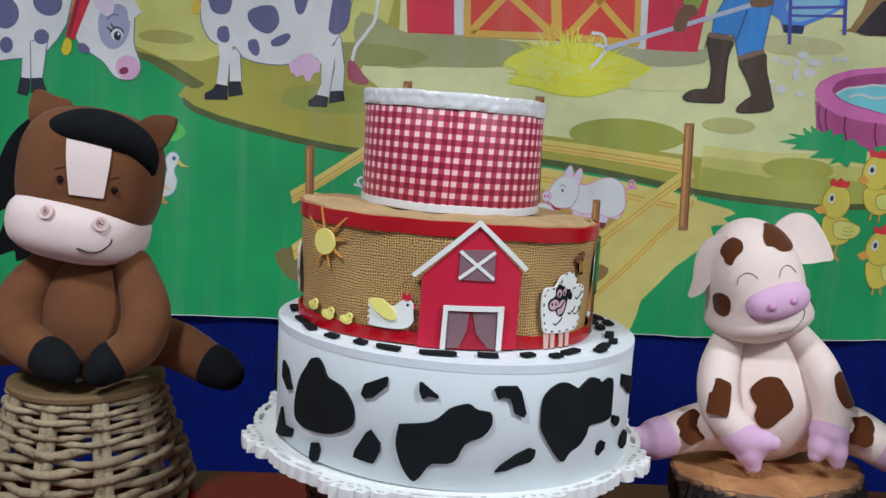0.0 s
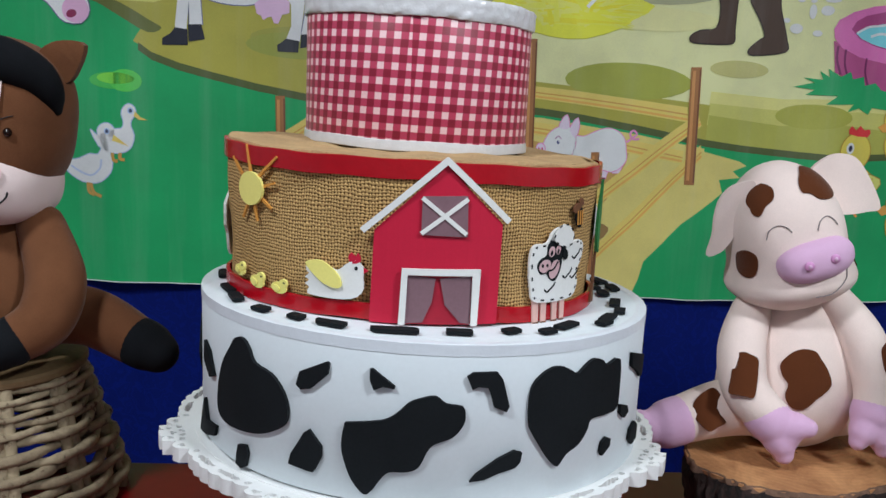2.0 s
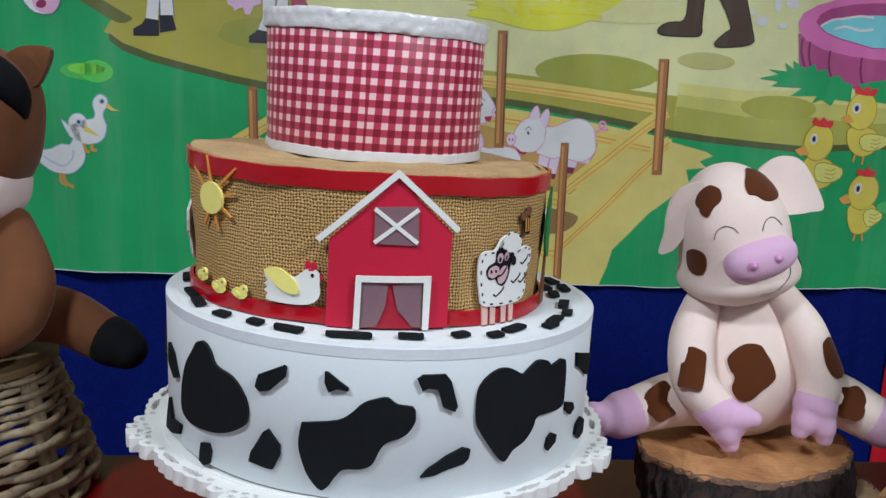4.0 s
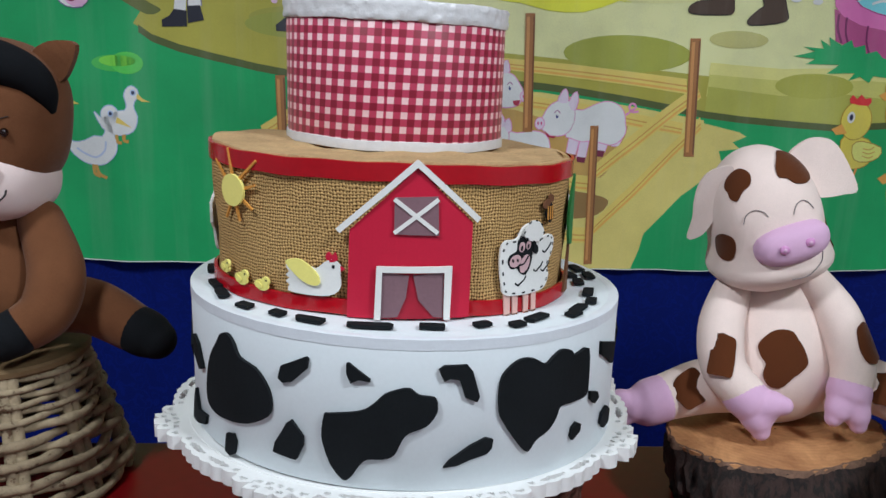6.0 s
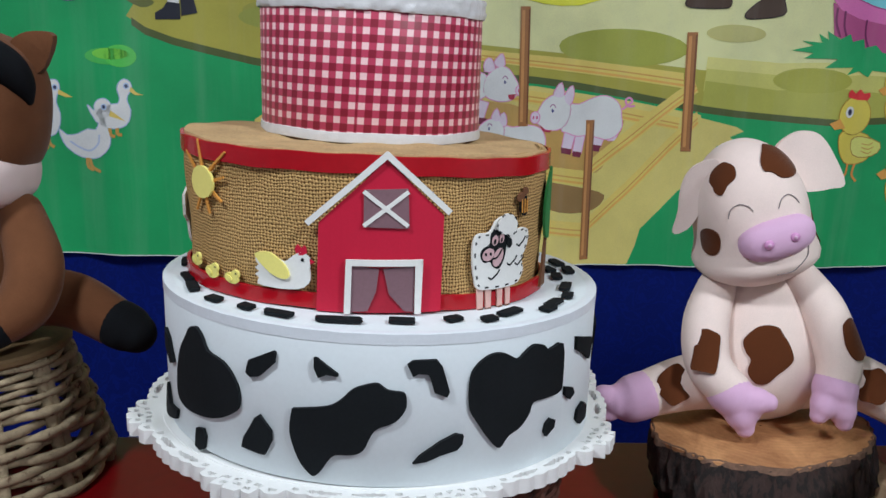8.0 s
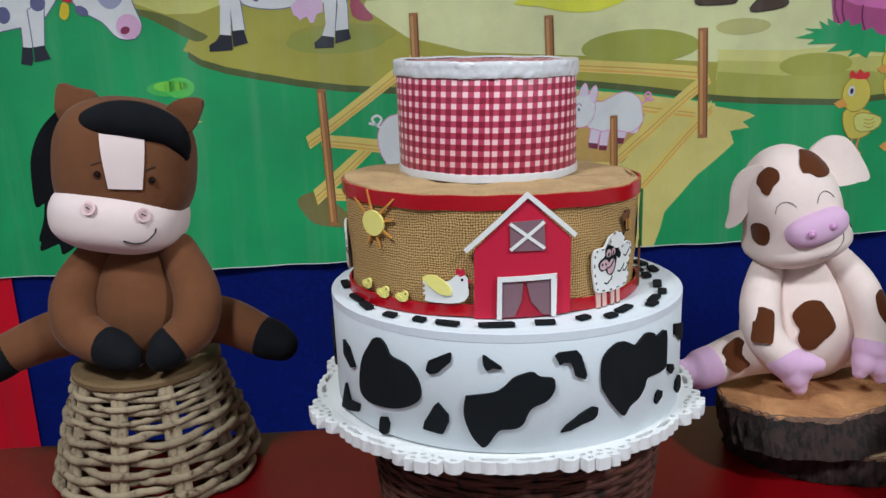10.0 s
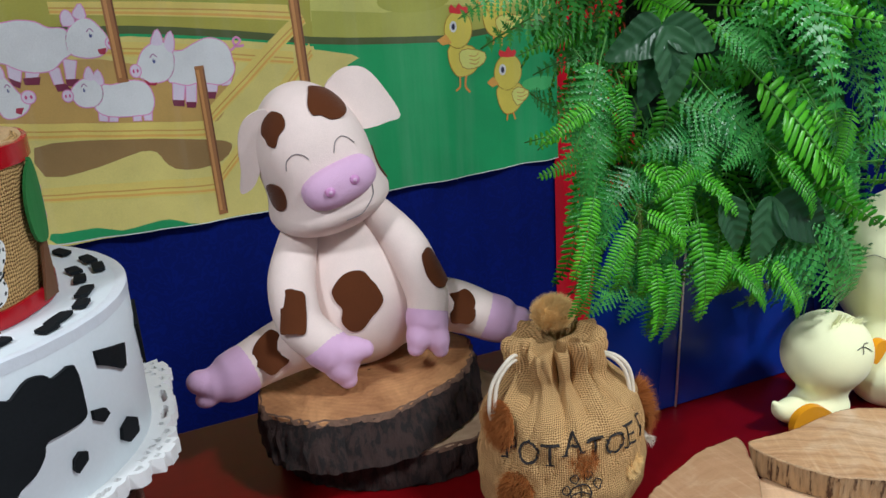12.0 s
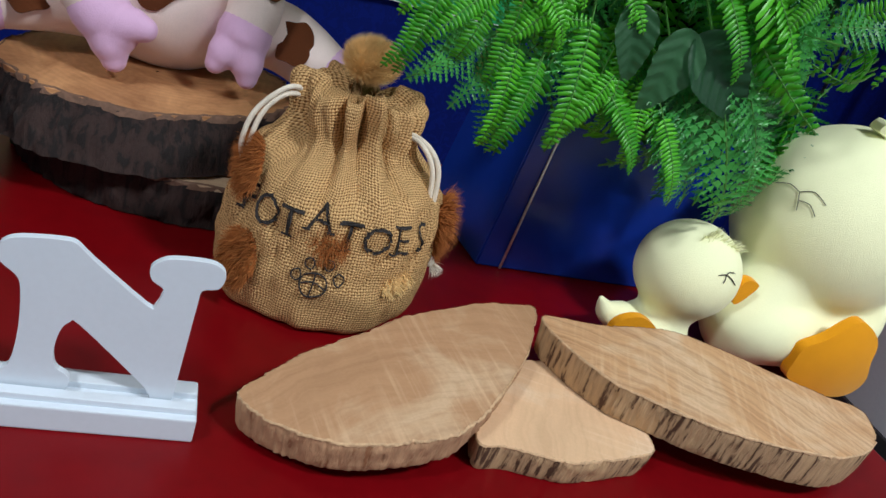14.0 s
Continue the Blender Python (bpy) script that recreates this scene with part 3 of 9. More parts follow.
hanging("blue_cloth", BLUE_CLOTH, -1.19, 1.335, 0.02, 2.3, 0.022, 0.012, "dark blue damask cloth hanging behind the table", "cloth")
hanging("red_drape", RED_CLOTH, -1.75, -1.185, 0.02, 2.3, 0.03, 0.02, "bright red drape hanging beside the printed banner", "drape")
hanging("red_drape", RED_CLOTH, 1.328, 1.97, 0.02, 2.3, 0.03, 0.022, "bright red drape hanging behind the potted fern", "drape")
hanging("blue_drape", BLUE_CLOTH, 1.95, 2.36, 0.02, 2.3, 0.035, 0.03, "dark blue drape in the room's corner", "drape")
on_east = lambda u, z, d: Vector((2.385 - d, u, z))
hanging("blue_drape", BLUE_CLOTH, 1.99, 2.38, 0.02, 2.3, 0.04, 0.03, "dark blue drape along the side wall", "drape", on_east)
hanging("red_drape", RED_CLOTH, 1.87, 2.0, 0.02, 2.3, 0.035, 0.02, "narrow red drape edging the grey side wall", "drape", on_east)

# ---------------------------------------------------------------- printed banner
STEP = 0.025


def fold_depth(u, z):
    return 0.048 + 0.0066 * math.sin(8.2 * u + 0.4) + 0.0045 * math.sin(19.0 * u + 2.0) + 0.0036 * math.sin(43 * u + math.sin(5 * u)) + 0.0008 * math.sin(97 * u + 1) + 0.011 * max(0.0, min(1.0, (u - 1.02) / 0.2)) * math.sin(46 * u)


def on_banner(level):
    def place(u, z, h):
        i = math.floor(u / STEP)
        f = u / STEP - i
        d = (1 - f) * fold_depth(i * STEP, z) + f * fold_depth((i + 1) * STEP, z)
        k = 1 + 0.01336 * u
        return on_wall((1.0391 * u + 0.0004) / k, 1.2402 + 1.0429 * (z - 1.2402) / k, d + 0.0006 * level + h)

    return place


banner = empty("printed_banner", Matrix.Translation(on_wall(0, 0.735, 0.05)))
tagged(banner, "printed farm scene banner of thin cloth hanging on the blue cloth", "banner")


class Figure:
    """A printed figure of flat coloured shapes, in banner metres."""

    def __init__(self, name):
        self.name, self.bm, self.mats = name, bmesh.new(), []

    def add(self, outline, colour, level=3, smooth=0, edge=None):
        m = ink(*colour)
        if m not in self.mats:
            self.mats.append(m)
        pts = [tuple(p) for p in spline(outline, smooth)] if smooth else outline
        if edge:
            rim = strip(list(pts) + [pts[0], pts[1]], 0.0042)
            half = len(rim) // 2
            for k in range(half - 1):
                quad = [rim[k], rim[k + 1], rim[-2 - k], rim[-1 - k]]
                self.add(quad, edge, level - 0.25)
        sheet(self.bm, pts, on_banner(level), 0, STEP, self.mats.index(m))
        return self

    def line(self, pts, width, colour, level=4, n=4):
        return self.add(strip(spline(pts, n, False), width), colour, level)

    def done(self):
        return part(self.name, self.bm, self.mats, banner, smooth=True)


mm2 = lambda *q: [(q[k] / 1000, q[k + 1] / 1000) for k in range(0, len(q), 2)]
f = Figure("printed_field")
f.add([(-1.32, 0.778), (-0.8, 0.765), (-0.3, 0.753), (0.0, 0.752), (0.2, 0.743), (0.6, 0.733), (1.305, 0.733), (1.305, 2.0), (-1.32, 2.0)], (208, 201, 142), 0)
f.done()
f = Figure("white_hem")
f.line([(-1.32, 0.780), (-0.8, 0.767), (-0.3, 0.755), (0.0, 0.754), (0.2, 0.745), (0.6, 0.735), (1.305, 0.735)], 0.0022, (226, 236, 232), 5)
f.done()
f = Figure("printed_meadow")
GREEN, OLIVE = (16, 137, 79), (148, 142, 60)
f.add([(-1.3195, 0.779), (-0.8, 0.765), (-0.3, 0.753), (0.0, 0.752), (0.2, 0.743), (0.6, 0.733), (1.3045, 0.733), (1.3045, 1.1), (1.175, 1.096), (0.95, 1.084), (0.849, 1.089), (0.617, 1.11), (0.444, 1.137), (0.224, 1.165), (0.05, 1.176), (-0.19, 1.164), (-0.41, 1.192), (-0.571, 1.228), (-0.645, 1.265), (-0.629, 1.31), (-0.771, 1.385), (-0.9, 1.45), (-1.3195, 1.62)], GREEN, 1)
f.done()
EDGE = [(-0.652, 1.262), (-0.626, 1.243), (-0.571, 1.224), (-0.5, 1.207), (-0.41, 1.188), (-0.3, 1.17), (-0.19, 1.16), (0.05, 1.172), (0.224, 1.161), (0.31, 1.152), (0.444, 1.133), (0.617, 1.105), (0.708, 1.095), (0.849, 1.085), (0.95, 1.08), (1.175, 1.092), (1.303, 1.096)]
raised = lambda dz, a=0, b=None: [(u, z + dz) for u, z in EDGE[a:b]]
f = Figure("printed_hill")
f.add(raised(0.012, 0, 12) + [(0.63, 1.2), (0.35, 1.225), (0.0, 1.25), (-0.15, 1.29), (-0.25, 1.36), (-0.22, 1.42), (-0.16, 1.46), (-0.16, 1.56), (-0.9, 1.6), (-1.0, 1.5), (-0.79, 1.395), (-0.64, 1.315), (-0.662, 1.28)], OLIVE, 1.6)
f.done()
f = Figure("printed_hill")
f.add(raised(0.01, 11) + [(1.303, 1.16), (1.1, 1.155), (0.95, 1.168), (0.8, 1.16), (0.62, 1.178)], (152, 152, 70), 1.7)
f.add(raised(0.05, 11) + [(1.303, 1.19), (1.0, 1.2), (0.85, 1.192), (0.62, 1.205)], (172, 170, 92), 1.62)
f.add(raised(0.08, 11) + [(1.303, 1.225), (1.0, 1.23), (0.8, 1.222), (0.62, 1.232)], (188, 184, 114), 1.56)
f.done()
f = Figure("printed_hill")
f.add([(-0.9, 1.6), (-0.79, 1.398), (-0.69, 1.36), (-0.62, 1.36), (-0.5, 1.4), (-0.4, 1.43), (-0.2, 1.42), (-0.16, 1.6)], (178, 176, 98), 1.75)
f.done()
f = Figure("printed_path_edge")
f.add(raised(0.016) + EDGE[::-1], (70, 80, 42), 2)
f.done()
f = Figure("printed_path_edge")
f.add(mm2(-759, 1373, -732, 1370, -684, 1355, -627, 1323, -605, 1309, -633, 1299, -684, 1327, -732, 1354, -759, 1360), (86, 92, 44), 2.4, 3)
f.done()
f = Figure("printed_shadow_band")
f.add(mm2(-250, 1499, -142, 1458, -28, 1460, 187, 1448, 148, 1408, 52, 1389, -85, 1383, -179, 1377, -261, 1421), (140, 142, 98), 2.3, 3)
f.done()
f = Figure("printed_shadow_band")
f.add(mm2(285, 1457, 443, 1461, 596, 1467, 601, 1492, 613, 1458, 599, 1434, 505, 1420, 389, 1421, 302, 1431), (150, 150, 118), 2.3, 2)
f.done()
f = Figure("printed_shadow_band")
f.add(mm2(741, 1504, 822, 1518, 930, 1508, 964, 1488, 919, 1474, 798, 1469, 748, 1482), (176, 172, 126), 2.2, 3)
f.done()
f = Figure("printed_yard")
YARD = (188, 174, 102)
f.add(mm2(-175, 752, 200, 744, 470, 738, 471, 740, 488, 783, 498, 825, 543, 873, 580, 919, 674, 997, 662, 1028, 715, 1034, 696, 1049, 728, 1063, 710, 1073, 618, 1093, 617, 1100, 444, 1128, 300, 1146, 224, 1156, 50, 1160, -120, 1140, -180, 1060), YARD, 2)
f.done()
f = Figure("printed_dirt")
f.add(mm2(-78, 1124, 39, 1123, 163, 1116, 293, 1086, 442, 1107, 401, 1001, 391, 972, 345, 957, 161, 980, -45, 1008, -122, 1012), (168, 134, 74), 2.3, 2)
f.done()
f = Figure("printed_mud")
f.add(mm2(6, 958, 91, 959, 212, 946, 305, 933, 389, 915, 402, 898, 376, 872, 319, 865, 271, 873, 250, 894, 239, 913, 207, 920, 148, 907, 90, 895, 15, 898), (128, 100, 60), 2.5, 2)
f.done()
f = Figure("printed_grass_strip")
f.add(mm2(2, 778, 24, 776, 90, 773, 139, 758, 192, 762, 241, 763, 282, 747, 299, 740, 119, 748, 9, 756), (24, 128, 76), 2.6, 2)
f.done()
f = Figure("printed_fence_shadow")
f.add(mm2(-435, 920, -396, 936, -354, 912, -314, 872, -306, 842, -361, 848, -401, 860, -427, 891), (104, 96, 52), 2.6, 3)
f.done()
f = Figure("printed_shade")
f.add(oval(-0.299, 1.301, 0.1259, 0.0263, 0), (136, 134, 60), 2.3)
f.done()
f = Figure("printed_shade")
f.add(oval(-0.240, 1.402, 0.1524, 0.0260, 0), (128, 130, 74), 2.35)
f.done()
f = Figure("printed_shade")
f.add(oval(-0.691, 1.410, 0.0623, 0.0151, 0), (150, 146, 76), 2.35)
f.done()
f = Figure("printed_shade")
f.add(oval(0.683, 1.285, 0.0721, 0.0197, 0), (166, 162, 104), 2.35)
f.done()
f = Figure("printed_shade")
f.add(oval(0.879, 1.184, 0.0961, 0.0289, 0), (148, 148, 62), 2.35)
f.done()
f = Figure("printed_shade")
f.add(oval(0.422, 1.246, 0.1532, 0.0417, 0), (140, 144, 62), 2.35)
f.done()
f = Figure("printed_shade")
f.add(oval(-0.317, 1.287, 0.1165, 0.0279, 0), (132, 136, 62), 2.35)
f.done()
f = Figure("printed_shade")
f.add(oval(0.464, 1.387, 0.1597, 0.0273, 0), (196, 190, 136), 2.35)
f.done()
f = Figure("printed_bush")
f.add(oval(-0.705, 1.197, 0.0486, 0.0175, 0), (58, 158, 70), 2.3)
f.add(oval(-0.699, 1.202, 0.0382, 0.0117, 0), (104, 180, 62), 2.4)
f.done()
f = Figure("printed_bush")
f.add(oval(-0.679, 1.198, 0.0330, 0.0234, 0), (70, 170, 70), 2.4)
f.done()
f = Figure("printed_bush")
f.add(oval(1.244, 0.947, 0.0494, 0.0187, 0), (60, 160, 90), 2.4)
f.done()
WOOD, WOOD2, GRAIN = (212, 172, 92), (140, 92, 52), (178, 136, 66)
f = Figure("printed_rail")
f.add(mm2(83, 1233, 292, 1220, 424, 1208, 569, 1194, 573, 1159, 427, 1177, 294, 1190, 84, 1209), WOOD, 3)
f.line(mm2(84, 1221, 293, 1205, 426, 1193, 571, 1177), 0.003, GRAIN, 3.3)
f.line(mm2(84, 1214, 294, 1196, 426, 1183, 572, 1166), 0.005, (196, 150, 74), 3.25)
f.done()
f = Figure("printed_rail")
f.add(mm2(86, 1159, 298, 1137, 460, 1110, 570, 1092, 567, 1063, 462, 1079, 300, 1106, 87, 1132), WOOD, 3)
f.line(mm2(86, 1146, 299, 1122, 461, 1095, 569, 1077), 0.003, GRAIN, 3.3)
f.line(mm2(87, 1137, 299, 1113, 462, 1085, 568, 1069), 0.005, (196, 150, 74), 3.25)
f.done()
f = Figure("printed_rail")
f.add(mm2(593, 1180, 475, 1086, 353, 985, 359, 951, 491, 1056, 605, 1152), WOOD, 4)
f.line(mm2(599, 1166, 483, 1071, 356, 968), 0.003, GRAIN, 4.3)
f.line(mm2(602, 1158, 488, 1062, 358, 958), 0.005, (196, 150, 74), 4.25)
f.done()
f = Figure("printed_rail")
f.add(mm2(607, 1108, 485, 974, 363, 851, 368, 821, 495, 945, 613, 1077), WOOD, 4)
f.line(mm2(610, 1092, 490, 960, 366, 836), 0.003, GRAIN, 4.3)
f.line(mm2(611, 1083, 493, 951, 367, 827), 0.005, (196, 150, 74), 4.25)
f.done()
f = Figure("printed_rail")
f.add(mm2(-147, 1024, -44, 1013, 140, 989, 349, 966, 348, 929, 134, 956, -50, 981, -155, 993), WOOD, 3)
f.line(mm2(-151, 1008, -47, 997, 137, 973, 349, 947), 0.003, GRAIN, 3.3)
f.line(mm2(-153, 999, -49, 987, 135, 963, 348, 936), 0.005, (196, 150, 74), 3.25)
f.done()
f = Figure("printed_rail")
f.add(mm2(-174, 903, 16, 874, 185, 857, 350, 842, 352, 804, 179, 823, 10, 844, -182, 871), WOOD, 3)
f.line(mm2(-178, 887, 13, 859, 182, 840, 351, 823), 0.003, GRAIN, 3.3)
f.line(mm2(-180, 877, 11, 850, 180, 830, 352, 811), 0.005, (196, 150, 74), 3.25)
f.done()
f = Figure("printed_rail")
f.add(mm2(-404, 1070, -320, 1124, -180, 1224, -134, 1256, -109, 1240, -151, 1209, -309, 1099, -396, 1040), WOOD, 4)
f.line(mm2(-400, 1055, -314, 1112, -166, 1216, -122, 1248), 0.003, GRAIN, 4.3)
f.line(mm2(-398, 1046, -311, 1104, -157, 1212, -114, 1243), 0.005, (196, 150, 74), 4.25)
f.done()
f = Figure("printed_rail")
f.add(mm2(-368, 1074, -272, 1060, -151, 1042, -153, 1008, -275, 1029, -368, 1045), WOOD, 3.6)
f.line(mm2(-368, 1060, -274, 1044, -152, 1025), 0.003, GRAIN, 3.9)
f.line(mm2(-368, 1051, -274, 1035, -153, 1015), 0.005, (196, 150, 74), 3.85)
f.done()
f = Figure("printed_rail")
f.add(mm2(-396, 941, -333, 991, -283, 1031, -248, 1025, -315, 965, -388, 904), WOOD, 4)
f.line(mm2(-392, 923, -324, 978, -266, 1028), 0.003, GRAIN, 4.3)
f.line(mm2(-390, 912, -319, 970, -255, 1026), 0.005, (196, 150, 74), 4.25)
f.done()
f = Figure("printed_rail")
f.add(mm2(-361, 945, -331, 940, -243, 930, -245, 902, -334, 910, -361, 913), WOOD, 3.6)
f.line(mm2(-361, 929, -333, 925, -244, 916), 0.003, GRAIN, 3.9)
f.line(mm2(-361, 919, -333, 916, -245, 908), 0.005, (196, 150, 74), 3.85)
f.done()
f = Figure("printed_post").add(strip([(-0.134, 1.345), (-0.132, 1.094)], 0.02), WOOD2, 5)
f.add(strip([(-0.138, 1.337), (-0.136, 1.104)], 0.0060), (172, 122, 72), 5.5).add(strip([(-0.126, 1.339), (-0.124, 1.100)], 0.0032), (102, 62, 38), 5.5)
f.done()
f = Figure("printed_post").add(strip([(0.189, 1.328), (0.196, 1.066)], 0.022), WOOD2, 5)
f.add(strip([(0.185, 1.320), (0.192, 1.076)], 0.0066), (172, 122, 72), 5.5).add(strip([(0.198, 1.322), (0.205, 1.072)], 0.0035), (102, 62, 38), 5.5)
f.done()
f = Figure("printed_post").add(strip([(0.580, 1.285), (0.589, 1.014)], 0.023), WOOD2, 5)
f.add(strip([(0.576, 1.277), (0.585, 1.024)], 0.0069), (172, 122, 72), 5.5).add(strip([(0.589, 1.279), (0.598, 1.020)], 0.0037), (102, 62, 38), 5.5)
f.done()
f = Figure("printed_post").add(strip([(0.354, 1.083), (0.361, 0.752)], 0.021), WOOD2, 5)
f.add(strip([(0.350, 1.075), (0.357, 0.762)], 0.0063), (172, 122, 72), 5.5).add(strip([(0.363, 1.077), (0.369, 0.758)], 0.0034), (102, 62, 38), 5.5)
f.done()
f = Figure("printed_post").add(strip([(-0.360, 1.180), (-0.352, 0.850)], 0.02), WOOD2, 5)
f.add(strip([(-0.364, 1.172), (-0.356, 0.860)], 0.0060), (172, 122, 72), 5.5).add(strip([(-0.352, 1.174), (-0.344, 0.856)], 0.0032), (102, 62, 38), 5.5)
f.done()
f = Figure("printed_barn")
f.add(mm2(-155, 1659, -140, 1458, -28, 1460, -40, 1668), (216, 40, 60), 2.6)
f.add(mm2(-42, 1668, -29, 1460, -7, 1460, -17, 1670), (232, 222, 222), 3)
f.add(mm2(-17, 1670, -7, 1456, 214, 1463, 431, 1464, 420, 1705), (196, 62, 52), 3)
f.add(mm2(420, 1705, 428, 1459, 449, 1458, 442, 1707), (232, 222, 222), 3)
f.add(mm2(442, 1707, 449, 1458, 582, 1460, 612, 1721), (216, 40, 66), 2.6)
f.done()
Figure("printed_beam").add(strip([(-0.005, 1.464), (0.216, 1.473)], 0.017), (232, 150, 66), 3.6).done()
Figure("printed_beam").add(strip([(0.228, 1.471), (0.430, 1.472)], 0.017), (232, 150, 66), 3.6).done()
Figure("printed_beam").add(strip([(0.204, 1.636), (0.222, 1.466)], 0.026), (232, 150, 66), 3.8).done()
Figure("printed_beam").add(strip([(0.009, 1.468), (0.127, 1.604)], 0.018), (232, 150, 66), 3.6).done()
Figure("printed_beam").add(strip([(0.206, 1.479), (0.052, 1.599)], 0.018), (232, 150, 66), 3.6).done()
Figure("printed_beam").add(strip([(0.247, 1.476), (0.371, 1.623)], 0.018), (232, 150, 66), 3.6).done()
Figure("printed_beam").add(strip([(0.421, 1.477), (0.258, 1.614)], 0.018), (232, 150, 66), 3.6).done()
Figure("printed_beam").add(strip([(-0.006, 1.620), (0.001, 1.462)], 0.016), (232, 150, 66), 3.8).done()
Figure("printed_beam").add(strip([(0.416, 1.653), (0.425, 1.469)], 0.016), (232, 150, 66), 3.8).done()
f = Figure("printed_hay")
f.add(mm2(93, 1402, 146, 1437, 222, 1453, 299, 1461, 372, 1443, 469, 1415, 421, 1382, 394, 1362, 310, 1334, 231, 1335, 166, 1349, 103, 1357, 143, 1381), (214, 198, 58), 3.4, 2)
rnd = random.Random(5)
for k in range(120):
    a = rnd.uniform(-0.6, math.pi + 0.6)
    flat = abs(math.cos(a))
    reach = rnd.uniform(0.6, 1.0)
    tip = (0.265 + 0.185 * reach * math.cos(a), 1.395 + (0.105 if math.sin(a) > 0 else 0.075) * reach * math.sin(a))
    if a > 1.0 and a < 2.0:
        tip = (tip[0], tip[1] + 0.02)
    root = (0.265 + rnd.uniform(-0.06, 0.06), 1.395 + rnd.uniform(-0.035, 0.02))
    f.add(strip([root, tip], [0.013, 0.001]), rnd.choice([(228, 212, 60), (240, 228, 92), (206, 186, 46), (220, 202, 74)]), 3.5 + 0.006 * k)
f.done()
f = Figure("printed_pool")
f.add(mm2(903, 1360, 914, 1289, 975, 1261, 1044, 1244, 1122, 1231, 1272, 1223, 1250, 1363, 1106, 1340, 1000, 1334), (158, 70, 116), 3)
f.add(mm2(900, 1386, 909, 1407, 941, 1426, 993, 1442, 1090, 1455, 1171, 1465, 1298, 1467, 1323, 1316, 1194, 1307, 1111, 1310, 1050, 1314, 970, 1326, 924, 1344, 904, 1365), (200, 100, 156), 3.4)
f.add(mm2(941, 1388, 951, 1406, 976, 1420, 1033, 1433, 1092, 1440, 1237, 1446, 1254, 1341, 1107, 1335, 1013, 1352, 964, 1367), (148, 60, 110), 3.6)
f.add(mm2(953, 1379, 976, 1393, 1022, 1404, 1096, 1412, 1242, 1417, 1254, 1340, 1107, 1337, 1013, 1355, 971, 1367), (110, 184, 224), 3.8)
f.line(mm2(956, 1380, 985, 1395, 1019, 1400, 1060, 1408, 1097, 1407), 0.005, (226, 240, 246), 4.1)
f.line(mm2(995, 1374, 1025, 1382, 1065, 1375, 1101, 1380), 0.006, (190, 226, 242), 4.1)
f.line(mm2(914, 1349, 915, 1317, 928, 1284), 0.005, (104, 36, 80), 4)
f.line(mm2(933, 1342, 935, 1308, 949, 1274), 0.005, (104, 36, 80), 4)
f.line(mm2(992, 1325, 993, 1292, 1007, 1260), 0.005, (104, 36, 80), 4)
f.line(mm2(1082, 1313, 1084, 1277, 1098, 1241), 0.005, (104, 36, 80), 4)
f.line(mm2(1162, 1309, 1165, 1271, 1180, 1233), 0.005, (104, 36, 80), 4)
f.done()
f = Figure("printed_grass_tuft")
f.add(mm2(821, 1252, 872, 1264, 843, 1274, 890, 1271, 881, 1291, 904, 1277, 899, 1297, 929, 1279, 953, 1292, 961, 1275, 991, 1282, 997, 1262, 1025, 1269, 1043, 1253, 1067, 1248, 1068, 1207, 1025, 1211, 1016, 1195, 989, 1209, 958, 1199, 972, 1217, 903, 1214, 929, 1235, 854, 1235, 874, 1247), (24, 142, 84), 4.4)
f.done()
f = Figure("printed_grass_tuft")
f.add(mm2(1083, 1249, 1119, 1257, 1232, 1271, 1243, 1201, 1125, 1210), (24, 142, 84), 4.3)
f.done()
f = Figure("printed_grass_tuft")
f.add(mm2(728, 1063, 696, 1049, 715, 1034, 662, 1028, 691, 1017, 674, 997, 748, 991, 888, 1007, 893, 1072, 794, 1075), GREEN, 2.1)
f.done()
f = Figure("printed_tub")
f.add(mm2(725, 1677, 752, 1570, 788, 1551, 800, 1526, 851, 1525, 855, 1542, 910, 1568, 949, 1593, 948, 1694), (70, 120, 206), 3)
f.add(mm2(804, 1601, 932, 1611, 920, 1585, 877, 1563, 833, 1549, 810, 1564), (120, 166, 230), 3.2, 2)
f.line(mm2(801, 1683, 820, 1494), 0.01, (66, 72, 150), 4)
f.line(mm2(942, 1693, 958, 1525), 0.01, (66, 72, 150), 4)
f.line(mm2(811, 1583, 952, 1593), 0.007, (66, 72, 150), 4)
f.line(mm2(813, 1564, 955, 1571), 0.006, (66, 72, 150), 4)
f.add(mm2(795, 1541, 855, 1542, 852, 1522, 800, 1522), (24, 40, 80), 3.6)
f.add(mm2(939, 1534, 972, 1542, 1004, 1588, 1030, 1673, 1169, 1683, 1191, 1537, 1020, 1528, 988, 1534), (132, 104, 62), 3.4)
f.add(mm2(991, 1535, 1023, 1576, 1054, 1614, 1173, 1656, 1191, 1537, 1028, 1529), (44, 30, 40), 3.7)
f.done()
f = Figure("printed_stone")
f.add(oval(0.787, 1.454, 0.0105, 0.0069, 0), (222, 218, 190), 3.2)
f.done()
f = Figure("printed_stone")
f.add(oval(0.815, 1.449, 0.0106, 0.0069, 0), (222, 218, 190), 3.2)
f.done()
f = Figure("printed_stone")
f.add(oval(0.860, 1.470, 0.0152, 0.0097, 0), (222, 218, 190), 3.2)
f.done()
f = Figure("printed_stone")
f.add(oval(0.846, 1.450, 0.0091, 0.0083, 0), (222, 218, 190), 3.2)
f.done()
f = Figure("printed_stone")
f.add(oval(0.891, 1.453, 0.0198, 0.0083, 0), (222, 218, 190), 3.2)
f.done()
f = Figure("printed_stone")
